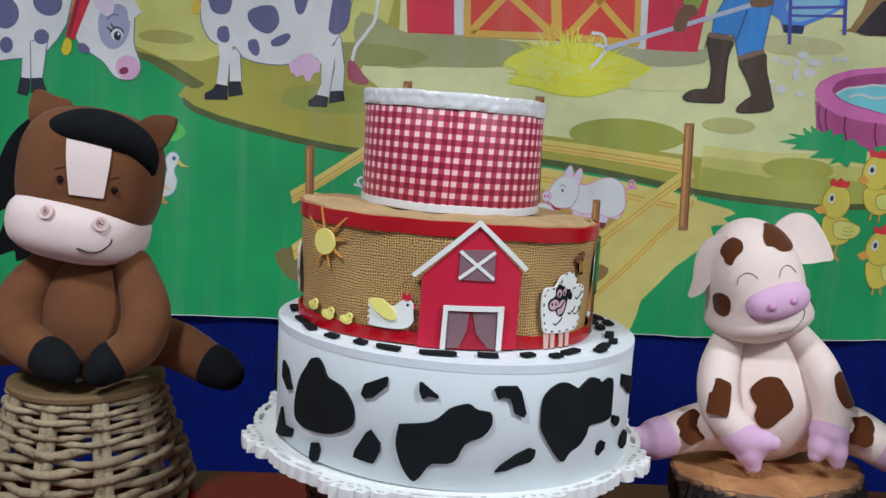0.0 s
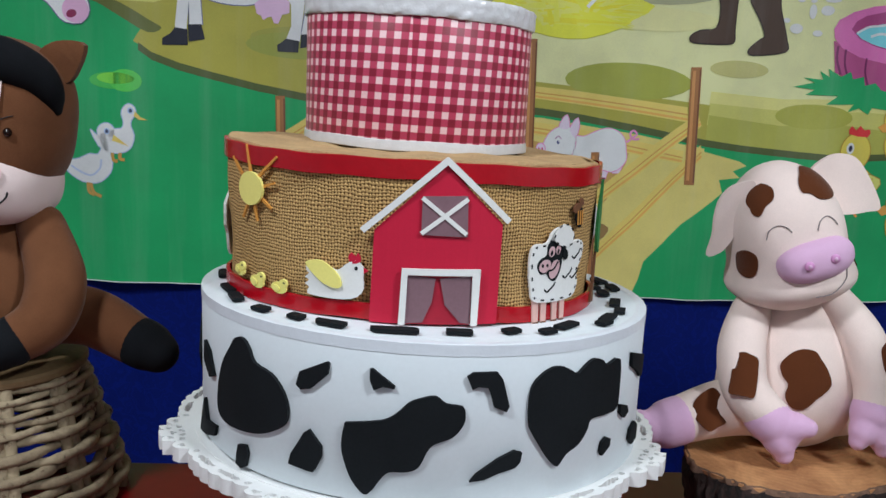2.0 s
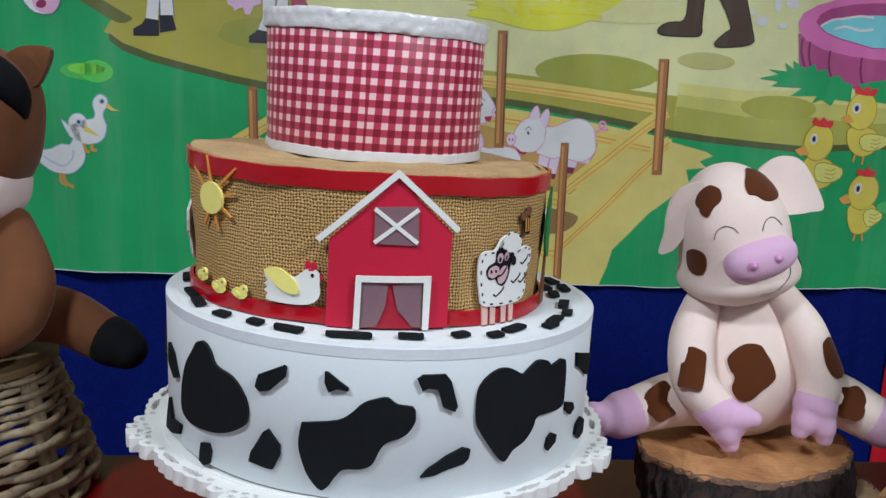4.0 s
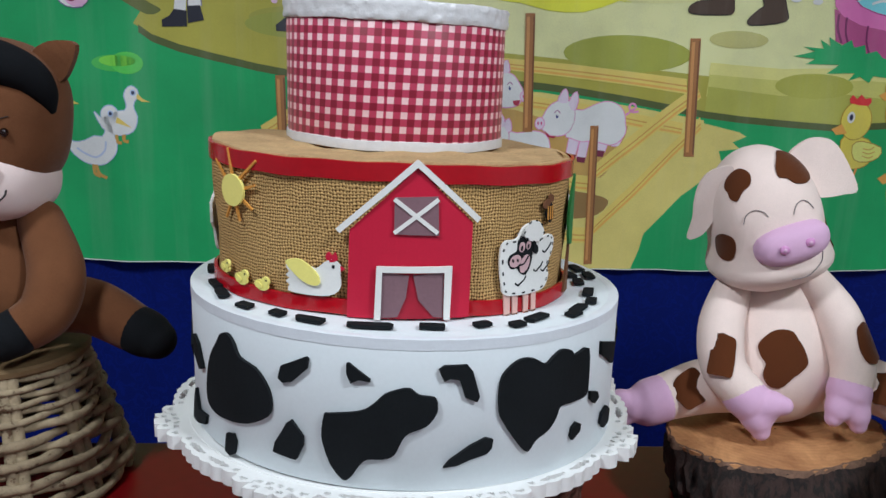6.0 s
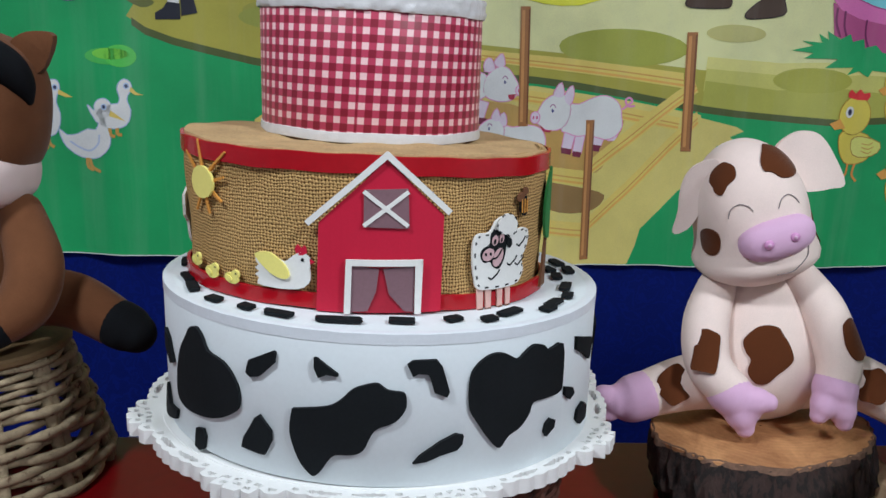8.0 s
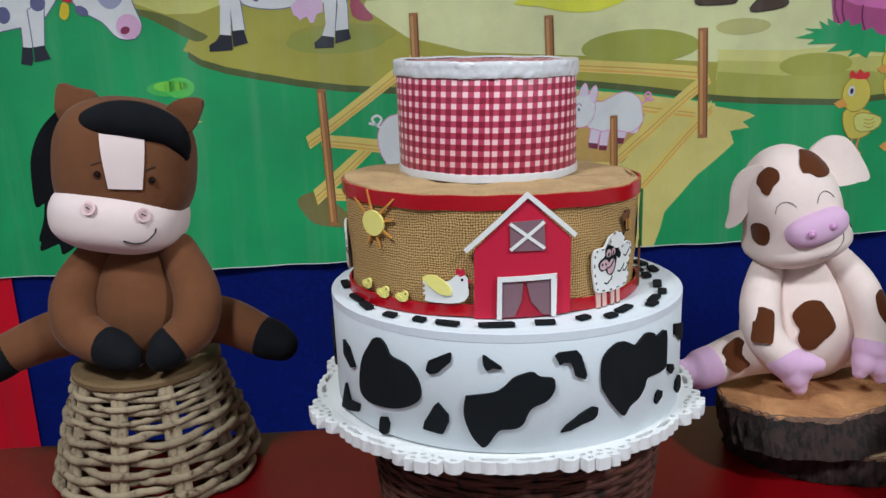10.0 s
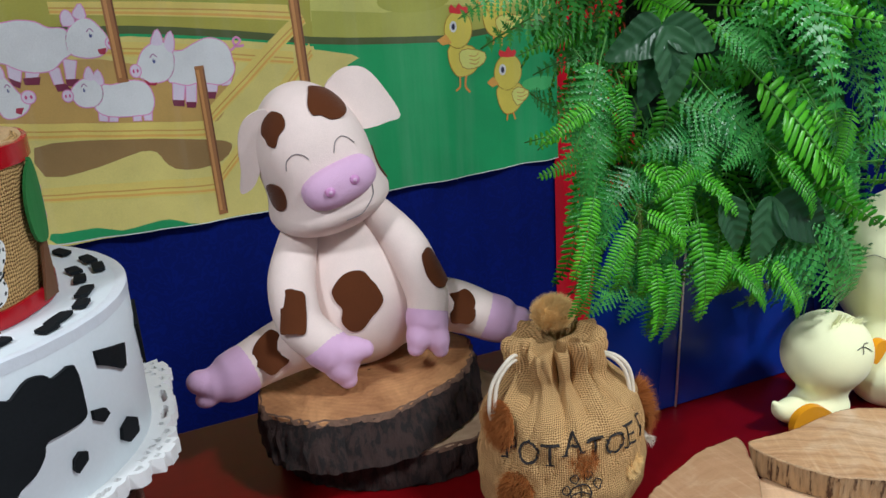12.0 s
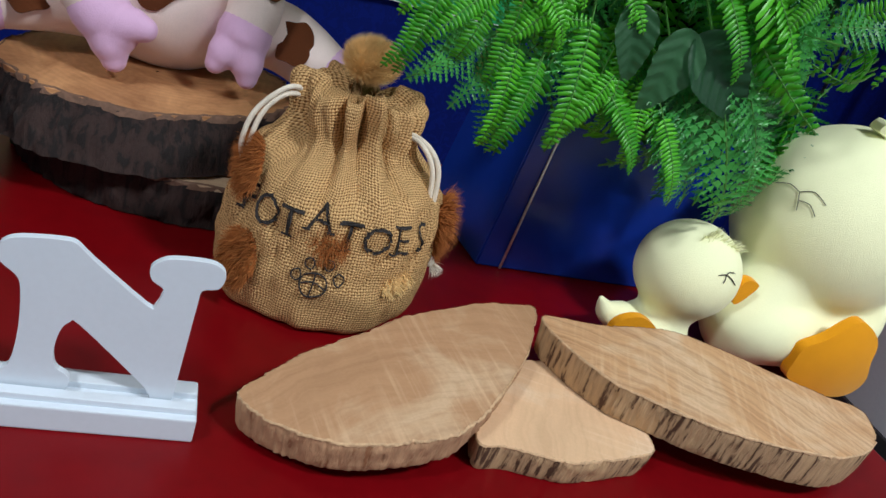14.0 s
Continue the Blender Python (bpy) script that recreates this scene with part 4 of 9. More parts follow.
f.add(oval(0.847, 1.423, 0.0091, 0.0167, 0), (222, 218, 190), 3.2)
f.done()
f = Figure("printed_stone")
f.add(oval(0.881, 1.427, 0.0152, 0.0112, 0), (222, 218, 190), 3.2)
f.done()
f = Figure("printed_stone")
f.add(oval(0.810, 1.383, 0.0167, 0.0112, 0), (222, 218, 190), 3.2)
f.done()
f = Figure("printed_stone")
f.add(oval(0.864, 1.375, 0.0122, 0.0070, 0), (222, 218, 190), 3.2)
f.done()
f = Figure("printed_stone")
f.add(oval(0.942, 1.464, 0.0077, 0.0070, 0), (222, 218, 190), 3.2)
f.done()
f = Figure("printed_stone")
f.add(oval(0.967, 1.466, 0.0108, 0.0070, 0), (222, 218, 190), 3.2)
f.done()
f = Figure("printed_stone")
f.add(oval(0.783, 1.400, 0.0091, 0.0056, 0), (222, 218, 190), 3.2)
f.done()
f = Figure("printed_pig")
f.add(mm2(295, 1062, 319, 1055, 310, 1015, 289, 1018), (244, 178, 200), 4.12, 0, (228, 126, 166))
f.add(mm2(287, 1020, 312, 1016, 310, 1003, 288, 1007), (104, 34, 58), 4.3)
f.add(mm2(321, 1052, 343, 1052, 336, 1007, 315, 1009), (244, 178, 200), 4.12, 0, (228, 126, 166))
f.add(mm2(315, 1012, 337, 1009, 334, 997, 315, 1000), (104, 34, 58), 4.3)
f.add(mm2(363, 1057, 393, 1049, 384, 1022, 363, 1026), (244, 178, 200), 4.12, 0, (228, 126, 166))
f.add(mm2(361, 1027, 385, 1024, 380, 1010, 361, 1012), (104, 34, 58), 4.3)
f.add(mm2(400, 1060, 428, 1062, 417, 1036, 401, 1036), (244, 178, 200), 4.12, 0, (228, 126, 166))
f.add(mm2(293, 1115, 322, 1118, 354, 1131, 382, 1138, 408, 1131, 424, 1114, 429, 1090, 431, 1067, 418, 1048, 397, 1039, 373, 1044, 347, 1049, 323, 1047, 298, 1055, 285, 1063), (241, 226, 238), 4.4, 3, (228, 126, 166))
f.add(mm2(235, 1110, 247, 1127, 265, 1138, 283, 1140, 298, 1127, 303, 1106, 298, 1081, 283, 1063, 256, 1059, 237, 1068, 226, 1083), (241, 226, 238), 4.65, 3, (228, 126, 166))
f.add(mm2(263, 1136, 270, 1155, 279, 1165, 285, 1149, 284, 1134), (244, 178, 200), 4.85, 2, (228, 126, 166))
f.add(mm2(288, 1130, 294, 1148, 305, 1159, 309, 1138, 301, 1115), (244, 178, 200), 4.85, 2, (228, 126, 166))
f.add(oval(0.224, 1.086, 0.0100, 0.0124, 0), (244, 178, 200), 4.95, 0, (228, 126, 166))
f.add(oval(0.2200, 1.0860, 0.0020, 0.0042, 0, 10), (176, 70, 116), 5.4)
f.add(oval(0.2280, 1.0860, 0.0020, 0.0042, 0, 10), (176, 70, 116), 5.4)
f.add(oval(0.263, 1.104, 0.0068, 0.0102, 0), (250, 250, 250), 5.05)
f.line([(0.2562, 1.1101), (0.2630, 1.1168), (0.2698, 1.1101)], 0.0022, (150, 110, 140), 5.35)
f.add(oval(0.263, 1.103, 0.0029, 0.0046, 0), (58, 64, 112), 5.3)
f.add(oval(0.264, 1.106, 0.0014, 0.0018, 0), (240, 240, 250), 5.5)
f.line(mm2(429, 1108, 443, 1119, 452, 1127, 444, 1135, 436, 1128, 443, 1116, 459, 1117), 0.005, (228, 126, 166), 4.5)
f.add(mm2(235, 1071, 249, 1058, 263, 1059, 259, 1053, 244, 1055), (150, 34, 60), 5.2)
f.done()
f = Figure("printed_pig")
f.add(mm2(-9, 1133, 17, 1123, 7, 1087, -10, 1098), (244, 178, 200), 4.12, 0, (228, 126, 166))
f.add(mm2(-12, 1098, 9, 1087, 5, 1076, -6, 1082), (104, 34, 58), 4.3)
f.add(mm2(22, 1116, 46, 1107, 38, 1090, 19, 1095), (244, 178, 200), 4.12, 0, (228, 126, 166))
f.add(mm2(13, 1095, 45, 1094, 40, 1079, 14, 1082), (104, 34, 58), 4.3)
f.add(mm2(60, 1115, 81, 1106, 83, 1074, 67, 1076), (244, 178, 200), 4.12, 0, (228, 126, 166))
f.add(mm2(67, 1076, 87, 1076, 97, 1061, 70, 1062), (104, 34, 58), 4.3)
f.add(mm2(92, 1123, 115, 1117, 105, 1081, 91, 1082), (244, 178, 200), 4.12, 0, (228, 126, 166))
f.add(mm2(89, 1084, 114, 1082, 105, 1067, 89, 1071), (104, 34, 58), 4.3)
f.add(mm2(-78, 1171, -44, 1196, -5, 1199, 25, 1202, 54, 1197, 76, 1184, 103, 1180, 116, 1159, 114, 1137, 92, 1123, 68, 1105, 35, 1104, 7, 1113, -15, 1126, -48, 1132, -74, 1145), (241, 226, 238), 4.4, 3, (228, 126, 166))
f.add(mm2(108, 1171, 119, 1185, 138, 1197, 156, 1193, 170, 1176, 180, 1158, 178, 1138, 165, 1125, 143, 1121, 122, 1125, 109, 1132, 104, 1149), (241, 226, 238), 4.65, 3, (228, 126, 166))
f.add(mm2(104, 1186, 103, 1205, 112, 1215, 121, 1208, 126, 1189), (244, 178, 200), 4.85, 2, (228, 126, 166))
f.add(mm2(124, 1204, 133, 1218, 142, 1225, 148, 1202, 138, 1196), (244, 178, 200), 4.85, 2, (228, 126, 166))
f.add(oval(0.186, 1.146, 0.0097, 0.0110, 0), (244, 178, 200), 4.95, 0, (228, 126, 166))
f.add(oval(0.1821, 1.1460, 0.0019, 0.0037, 0, 10), (176, 70, 116), 5.4)
f.add(oval(0.1899, 1.1460, 0.0019, 0.0037, 0, 10), (176, 70, 116), 5.4)
f.add(oval(0.150, 1.165, 0.0063, 0.0097, 0), (250, 250, 250), 5.05)
f.line([(0.1437, 1.1708), (0.1500, 1.1771), (0.1563, 1.1708)], 0.0022, (150, 110, 140), 5.35)
f.add(oval(0.150, 1.164, 0.0027, 0.0044, 0), (58, 64, 112), 5.3)
f.add(oval(0.151, 1.167, 0.0013, 0.0017, 0), (240, 240, 250), 5.5)
f.add(mm2(158, 1136, 176, 1138, 171, 1125, 161, 1126), (150, 34, 60), 5.2)
f.done()
f = Figure("printed_pig")
f.add(mm2(140, 1022, 156, 1018, 152, 992, 137, 995), (244, 178, 200), 4.12, 0, (228, 126, 166))
f.add(mm2(161, 1017, 178, 1012, 171, 989, 156, 991), (244, 178, 200), 4.12, 0, (228, 126, 166))
f.add(mm2(205, 1011, 222, 1007, 218, 984, 203, 986), (244, 178, 200), 4.12, 0, (228, 126, 166))
f.add(mm2(228, 1013, 244, 1011, 239, 982, 225, 984), (244, 178, 200), 4.12, 0, (228, 126, 166))
f.add(mm2(141, 1068, 171, 1063, 208, 1068, 234, 1063, 247, 1047, 250, 1020, 239, 998, 216, 996, 173, 999, 146, 1007, 132, 1028), (241, 226, 238), 4.4, 3, (228, 126, 166))
f.add(mm2(94, 1055, 103, 1069, 120, 1080, 139, 1079, 151, 1064, 151, 1044, 138, 1027, 116, 1025, 101, 1034), (241, 226, 238), 4.65, 3, (228, 126, 166))
f.add(mm2(124, 1079, 127, 1094, 135, 1104, 141, 1090, 143, 1077), (244, 178, 200), 4.85, 2, (228, 126, 166))
f.add(mm2(141, 1084, 151, 1096, 157, 1082, 157, 1068, 148, 1067), (244, 178, 200), 4.85, 2, (228, 126, 166))
f.add(oval(0.087, 1.051, 0.0093, 0.0110, 0), (244, 178, 200), 4.95, 0, (228, 126, 166))
f.add(oval(0.0833, 1.0510, 0.0019, 0.0037, 0, 10), (176, 70, 116), 5.4)
f.add(oval(0.0907, 1.0510, 0.0019, 0.0037, 0, 10), (176, 70, 116), 5.4)
f.add(oval(0.120, 1.060, 0.0053, 0.0089, 0), (250, 250, 250), 5.05)
f.line([(0.1147, 1.0653), (0.1200, 1.0711), (0.1253, 1.0653)], 0.0022, (150, 110, 140), 5.35)
f.add(oval(0.119, 1.059, 0.0022, 0.0040, 0), (58, 64, 112), 5.3)
f.add(oval(0.121, 1.061, 0.0013, 0.0018, 0), (240, 240, 250), 5.5)
f.done()
f = Figure("printed_pig")
f.add(mm2(-96, 1041, -79, 1033, -85, 1015, -101, 1018), (244, 178, 200), 4.12, 0, (228, 126, 166))
f.add(mm2(-110, 1107, -64, 1104, -38, 1088, -49, 1035, -99, 1030, -126, 1056), (241, 226, 238), 4.4, 3, (228, 126, 166))
f.add(mm2(-43, 1088, -25, 1104, -11, 1087, 1, 1066, 16, 1051, 6, 1030, -22, 1020, -39, 1034), (241, 226, 238), 4.65, 3, (228, 126, 166))
f.add(mm2(-36, 1098, -34, 1117, -25, 1123, -19, 1112, -20, 1097), (244, 178, 200), 4.85, 2, (228, 126, 166))
f.add(oval(0.016, 1.058, 0.0119, 0.0119, 0), (244, 178, 200), 4.95, 0, (228, 126, 166))
f.add(oval(0.0112, 1.0580, 0.0024, 0.0040, 0, 10), (176, 70, 116), 5.4)
f.add(oval(0.0208, 1.0580, 0.0024, 0.0040, 0, 10), (176, 70, 116), 5.4)
f.add(oval(-0.017, 1.075, 0.0049, 0.0085, 0), (250, 250, 250), 5.05)
f.line([(-0.0219, 1.0801), (-0.0170, 1.0856), (-0.0121, 1.0801)], 0.0022, (150, 110, 140), 5.35)
f.add(oval(-0.017, 1.074, 0.0020, 0.0038, 0), (58, 64, 112), 5.3)
f.add(oval(-0.016, 1.076, 0.0012, 0.0017, 0), (240, 240, 250), 5.5)
f.add(mm2(-10, 1039, 4, 1039, -3, 1026, -12, 1030), (150, 34, 60), 5.2)
f.done()
f = Figure("printed_pig")
f.add(mm2(-231, 1070, -212, 1099, -184, 1110, -118, 1108, -128, 979, -169, 980, -210, 992, -229, 1026), (241, 226, 238), 4.4, 3, (228, 126, 166))
f.add(mm2(-217, 1008, -177, 992, -181, 970, -217, 976), (244, 178, 200), 4.3, 0, (228, 126, 166))
f.line(mm2(-223, 1081, -237, 1090, -244, 1104, -232, 1111, -222, 1102, -232, 1089, -253, 1094), 0.006, (240, 214, 226), 4.5)
f.done()
f = Figure("printed_chick")
f.line(mm2(994, 998, 993, 968, 979, 958), 0.006, (196, 130, 58), 4.3)
f.line(mm2(1015, 995, 1010, 966, 1024, 949), 0.006, (196, 130, 58), 4.3)
f.add(mm2(968, 1068, 1035, 1061, 1051, 1030, 1043, 1004, 1015, 992, 984, 996, 964, 1030), (212, 176, 74), 4.4, 3, (150, 116, 40))
f.add(oval(0.995, 1.106, 0.0410, 0.0445, 0), (212, 176, 74), 4.65, 0, (150, 116, 40))
f.add(mm2(996, 1047, 1021, 1056, 1073, 1042, 1069, 1019, 1037, 1008, 1005, 1014), (222, 192, 104), 4.7, 2, (150, 116, 40))
f.line(mm2(1025, 1022, 1043, 1017, 1053, 1022), 0.0022, (176, 140, 60), 4.95)
f.line(mm2(1025, 1031, 1043, 1027, 1057, 1033), 0.0022, (176, 140, 60), 4.95)
f.line(mm2(1025, 1040, 1043, 1037, 1053, 1044), 0.0022, (176, 140, 60), 4.95)
f.add(mm2(931, 1086, 957, 1098, 973, 1076, 946, 1072), (214, 140, 66), 4.8)
f.add(mm2(971, 1148, 976, 1167, 990, 1157, 1001, 1168, 1013, 1158, 1028, 1160, 1024, 1142), (206, 46, 50), 4.8, 2)
f.add(oval(0.980, 1.114, 0.0113, 0.0136, 0), (206, 200, 186), 5)
f.add(oval(0.980, 1.114, 0.0060, 0.0080, 0), (120, 122, 140), 5.3)
f.add(oval(0.980, 1.114, 0.0044, 0.0066, 0), (26, 26, 48), 5.5)
f.done()
f = Figure("printed_chick")
f.line(mm2(1103, 1080, 1099, 1060), 0.006, (196, 130, 58), 4.3)
f.line(mm2(1128, 1078, 1127, 1054), 0.006, (196, 130, 58), 4.3)
f.add(mm2(1080, 1144, 1147, 1141, 1165, 1113, 1157, 1087, 1124, 1075, 1092, 1087, 1075, 1115), (212, 176, 74), 4.4, 3, (150, 116, 40))
f.add(oval(1.105, 1.185, 0.0421, 0.0444, 0), (212, 176, 74), 4.65, 0, (150, 116, 40))
f.add(mm2(1111, 1121, 1140, 1130, 1197, 1122, 1190, 1102, 1157, 1090, 1121, 1093), (222, 192, 104), 4.7, 2, (150, 116, 40))
f.line(mm2(1144, 1100, 1162, 1095, 1172, 1100), 0.0022, (176, 140, 60), 4.95)
f.line(mm2(1144, 1109, 1162, 1105, 1176, 1111), 0.0022, (176, 140, 60), 4.95)
f.line(mm2(1144, 1118, 1162, 1115, 1172, 1122), 0.0022, (176, 140, 60), 4.95)
f.add(mm2(1047, 1167, 1070, 1178, 1087, 1158, 1063, 1154), (214, 140, 66), 4.8)
f.add(mm2(1079, 1227, 1083, 1246, 1098, 1237, 1111, 1247, 1121, 1238, 1139, 1242, 1135, 1223), (206, 46, 50), 4.8, 2)
f.add(oval(1.088, 1.192, 0.0116, 0.0135, 0), (206, 200, 186), 5)
f.add(oval(1.088, 1.192, 0.0062, 0.0080, 0), (120, 122, 140), 5.3)
f.add(oval(1.088, 1.191, 0.0045, 0.0066, 0), (26, 26, 48), 5.5)
f.done()
f = Figure("printed_chick")
f.line(mm2(1141, 882, 1137, 860), 0.006, (196, 130, 58), 4.3)
f.line(mm2(1160, 879, 1167, 859), 0.006, (196, 130, 58), 4.3)
f.add(mm2(1114, 953, 1184, 951, 1194, 922, 1183, 892, 1156, 878, 1127, 884, 1109, 920), (212, 176, 74), 4.4, 3, (150, 116, 40))
f.add(oval(1.146, 0.986, 0.0457, 0.0455, 0), (212, 176, 74), 4.65, 0, (150, 116, 40))
f.add(mm2(1157, 929, 1180, 942, 1210, 929, 1202, 908, 1175, 896), (222, 192, 104), 4.7, 2, (150, 116, 40))
f.line(mm2(1176, 911, 1194, 906, 1204, 911), 0.0022, (176, 140, 60), 4.95)
f.line(mm2(1176, 920, 1194, 916, 1208, 922), 0.0022, (176, 140, 60), 4.95)
f.line(mm2(1176, 929, 1194, 926, 1204, 933), 0.0022, (176, 140, 60), 4.95)
f.add(mm2(1076, 967, 1096, 980, 1114, 959, 1092, 953), (214, 140, 66), 4.8)
f.add(mm2(1119, 1028, 1120, 1046, 1138, 1038, 1149, 1052, 1159, 1039, 1174, 1040, 1170, 1023), (206, 46, 50), 4.8, 2)
f.add(oval(1.127, 0.994, 0.0121, 0.0143, 0), (206, 200, 186), 5)
f.add(oval(1.127, 0.994, 0.0064, 0.0085, 0), (120, 122, 140), 5.3)
f.add(oval(1.127, 0.993, 0.0047, 0.0069, 0), (26, 26, 48), 5.5)
f.done()
# geese
f = Figure("printed_goose")
f.line(mm2(-709, 1047, -707, 1031, -698, 1029), 0.007, (170, 130, 60), 4.3)
f.line(mm2(-693, 1047, -693, 1034, -684, 1032), 0.007, (170, 130, 60), 4.3)
f.add(mm2(-755, 1094, -744, 1084, -734, 1084, -708, 1096, -689, 1098, -684, 1111, -688, 1128, -684, 1142, -673, 1150, -662, 1143, -660, 1129, -669, 1116, -670, 1102, -664, 1085, -669, 1062, -683, 1049, -711, 1046, -738, 1060), (226, 232, 240), 4.4, 2, (130, 156, 180))
f.add(mm2(-661, 1135, -650, 1123, -636, 1117, -653, 1117, -664, 1125), (206, 170, 84), 4.7)
f.add(oval(-0.670, 1.136, 0.0059, 0.0066, 0), (150, 166, 200), 5)
f.add(oval(-0.670, 1.136, 0.0033, 0.0038, 0), (40, 50, 80), 5.3)
f.done()
f = Figure("printed_goose")
f.line(mm2(-758, 980, -752, 960, -735, 951), 0.007, (170, 130, 60), 4.3)
f.line(mm2(-763, 981, -762, 961, -750, 954), 0.007, (170, 130, 60), 4.3)
f.add(mm2(-819, 1041, -804, 1028, -780, 1031, -758, 1042, -740, 1041, -731, 1060, -737, 1077, -740, 1092, -731, 1105, -716, 1108, -705, 1099, -703, 1085, -711, 1072, -718, 1067, -714, 1046, -709, 1024, -714, 1004, -729, 988, -746, 980, -774, 982, -797, 995, -811, 1012), (226, 232, 240), 4.4, 2, (130, 156, 180))
f.line(mm2(-798, 1015, -779, 1003, -756, 996, -737, 1011, -733, 1031), 0.004, (160, 170, 200), 4.8)
f.add(mm2(-705, 1084, -695, 1077, -676, 1061, -693, 1067, -709, 1072), (206, 170, 84), 4.7)
f.add(oval(-0.719, 1.091, 0.0059, 0.0066, 0), (150, 166, 200), 5)
f.add(oval(-0.719, 1.091, 0.0033, 0.0038, 0), (40, 50, 80), 5.3)
f.done()
f = Figure("printed_goose")
f.line(mm2(-855, 1026, -854, 1007, -843, 999), 0.007, (170, 130, 60), 4.3)
f.line(mm2(-843, 1026, -840, 1009, -831, 1002), 0.007, (170, 130, 60), 4.3)
f.add(mm2(-906, 1080, -884, 1069, -858, 1074, -841, 1081, -836, 1094, -841, 1115, -838, 1131, -832, 1142, -820, 1145, -813, 1137, -813, 1123, -819, 1111, -821, 1096, -815, 1075, -817, 1051, -827, 1031, -846, 1025, -876, 1026, -895, 1044), (226, 232, 240), 4.4, 2, (130, 156, 180))
f.line(mm2(-879, 1059, -863, 1043, -842, 1041, -831, 1060), 0.004, (160, 170, 200), 4.8)
f.add(mm2(-814, 1125, -802, 1118, -785, 1109, -801, 1109, -816, 1115), (206, 170, 84), 4.7)
f.add(oval(-0.821, 1.129, 0.0057, 0.0065, 0), (150, 166, 200), 5)
f.add(oval(-0.821, 1.129, 0.0032, 0.0038, 0), (40, 50, 80), 5.3)
f.done()

f = Figure("printed_pitchfork")
f.line(mm2(343, 1451, 713, 1584), 0.011, (168, 172, 190), 4.9)
for tine in (mm2(348, 1451, 331, 1428, 308, 1402), mm2(347, 1456, 335, 1483, 305, 1486), mm2(348, 1451, 332, 1458, 316, 1460)):
    f.line(tine, 0.008, (190, 194, 208), 4.9)
f.done()
f = Figure("printed_trousers")
f.add(mm2(642, 1599, 720, 1640, 766, 1608, 758, 1543, 750, 1474, 692, 1448, 679, 1492, 671, 1510, 613, 1501, 615, 1543), (44, 122, 208), 4.4, edge=(22, 60, 120))
f.line(mm2(679, 1495, 690, 1530, 700, 1570), 0.004, (22, 60, 120), 4.7)
f.done()
for boot, top in ((mm2(604, 1501, 670, 1496, 661, 1453, 660, 1374, 662, 1348, 645, 1340, 569, 1340, 561, 1354, 582, 1367, 616, 1374, 621, 1423), mm2(604, 1503, 672, 1497)), (mm2(692, 1451, 754, 1471, 766, 1423, 788, 1358, 789, 1330, 714, 1319, 701, 1329, 725, 1353, 736, 1364, 719, 1401), mm2(690, 1451, 755, 1473))):
    f = Figure("printed_boot")
    f.add(boot, (64, 48, 38), 5, 3, (20, 14, 12))
    f.line(top, 0.012, (112, 88, 70), 5.4)
    f.done()
f = Figure("printed_sleeve")
f.add(mm2(539, 1600, 588, 1600, 574, 1560, 536, 1575), (126, 146, 58), 4.6)
f.done()
for glove in (mm2(516, 1522, 532, 1564, 560, 1573, 574, 1553, 554, 1538, 547, 1510, 523, 1507), mm2(707, 1599, 756, 1603, 763, 1585, 714, 1577)):
    Figure("printed_glove").add(glove, (108, 76, 52), 5.2, 3).done()


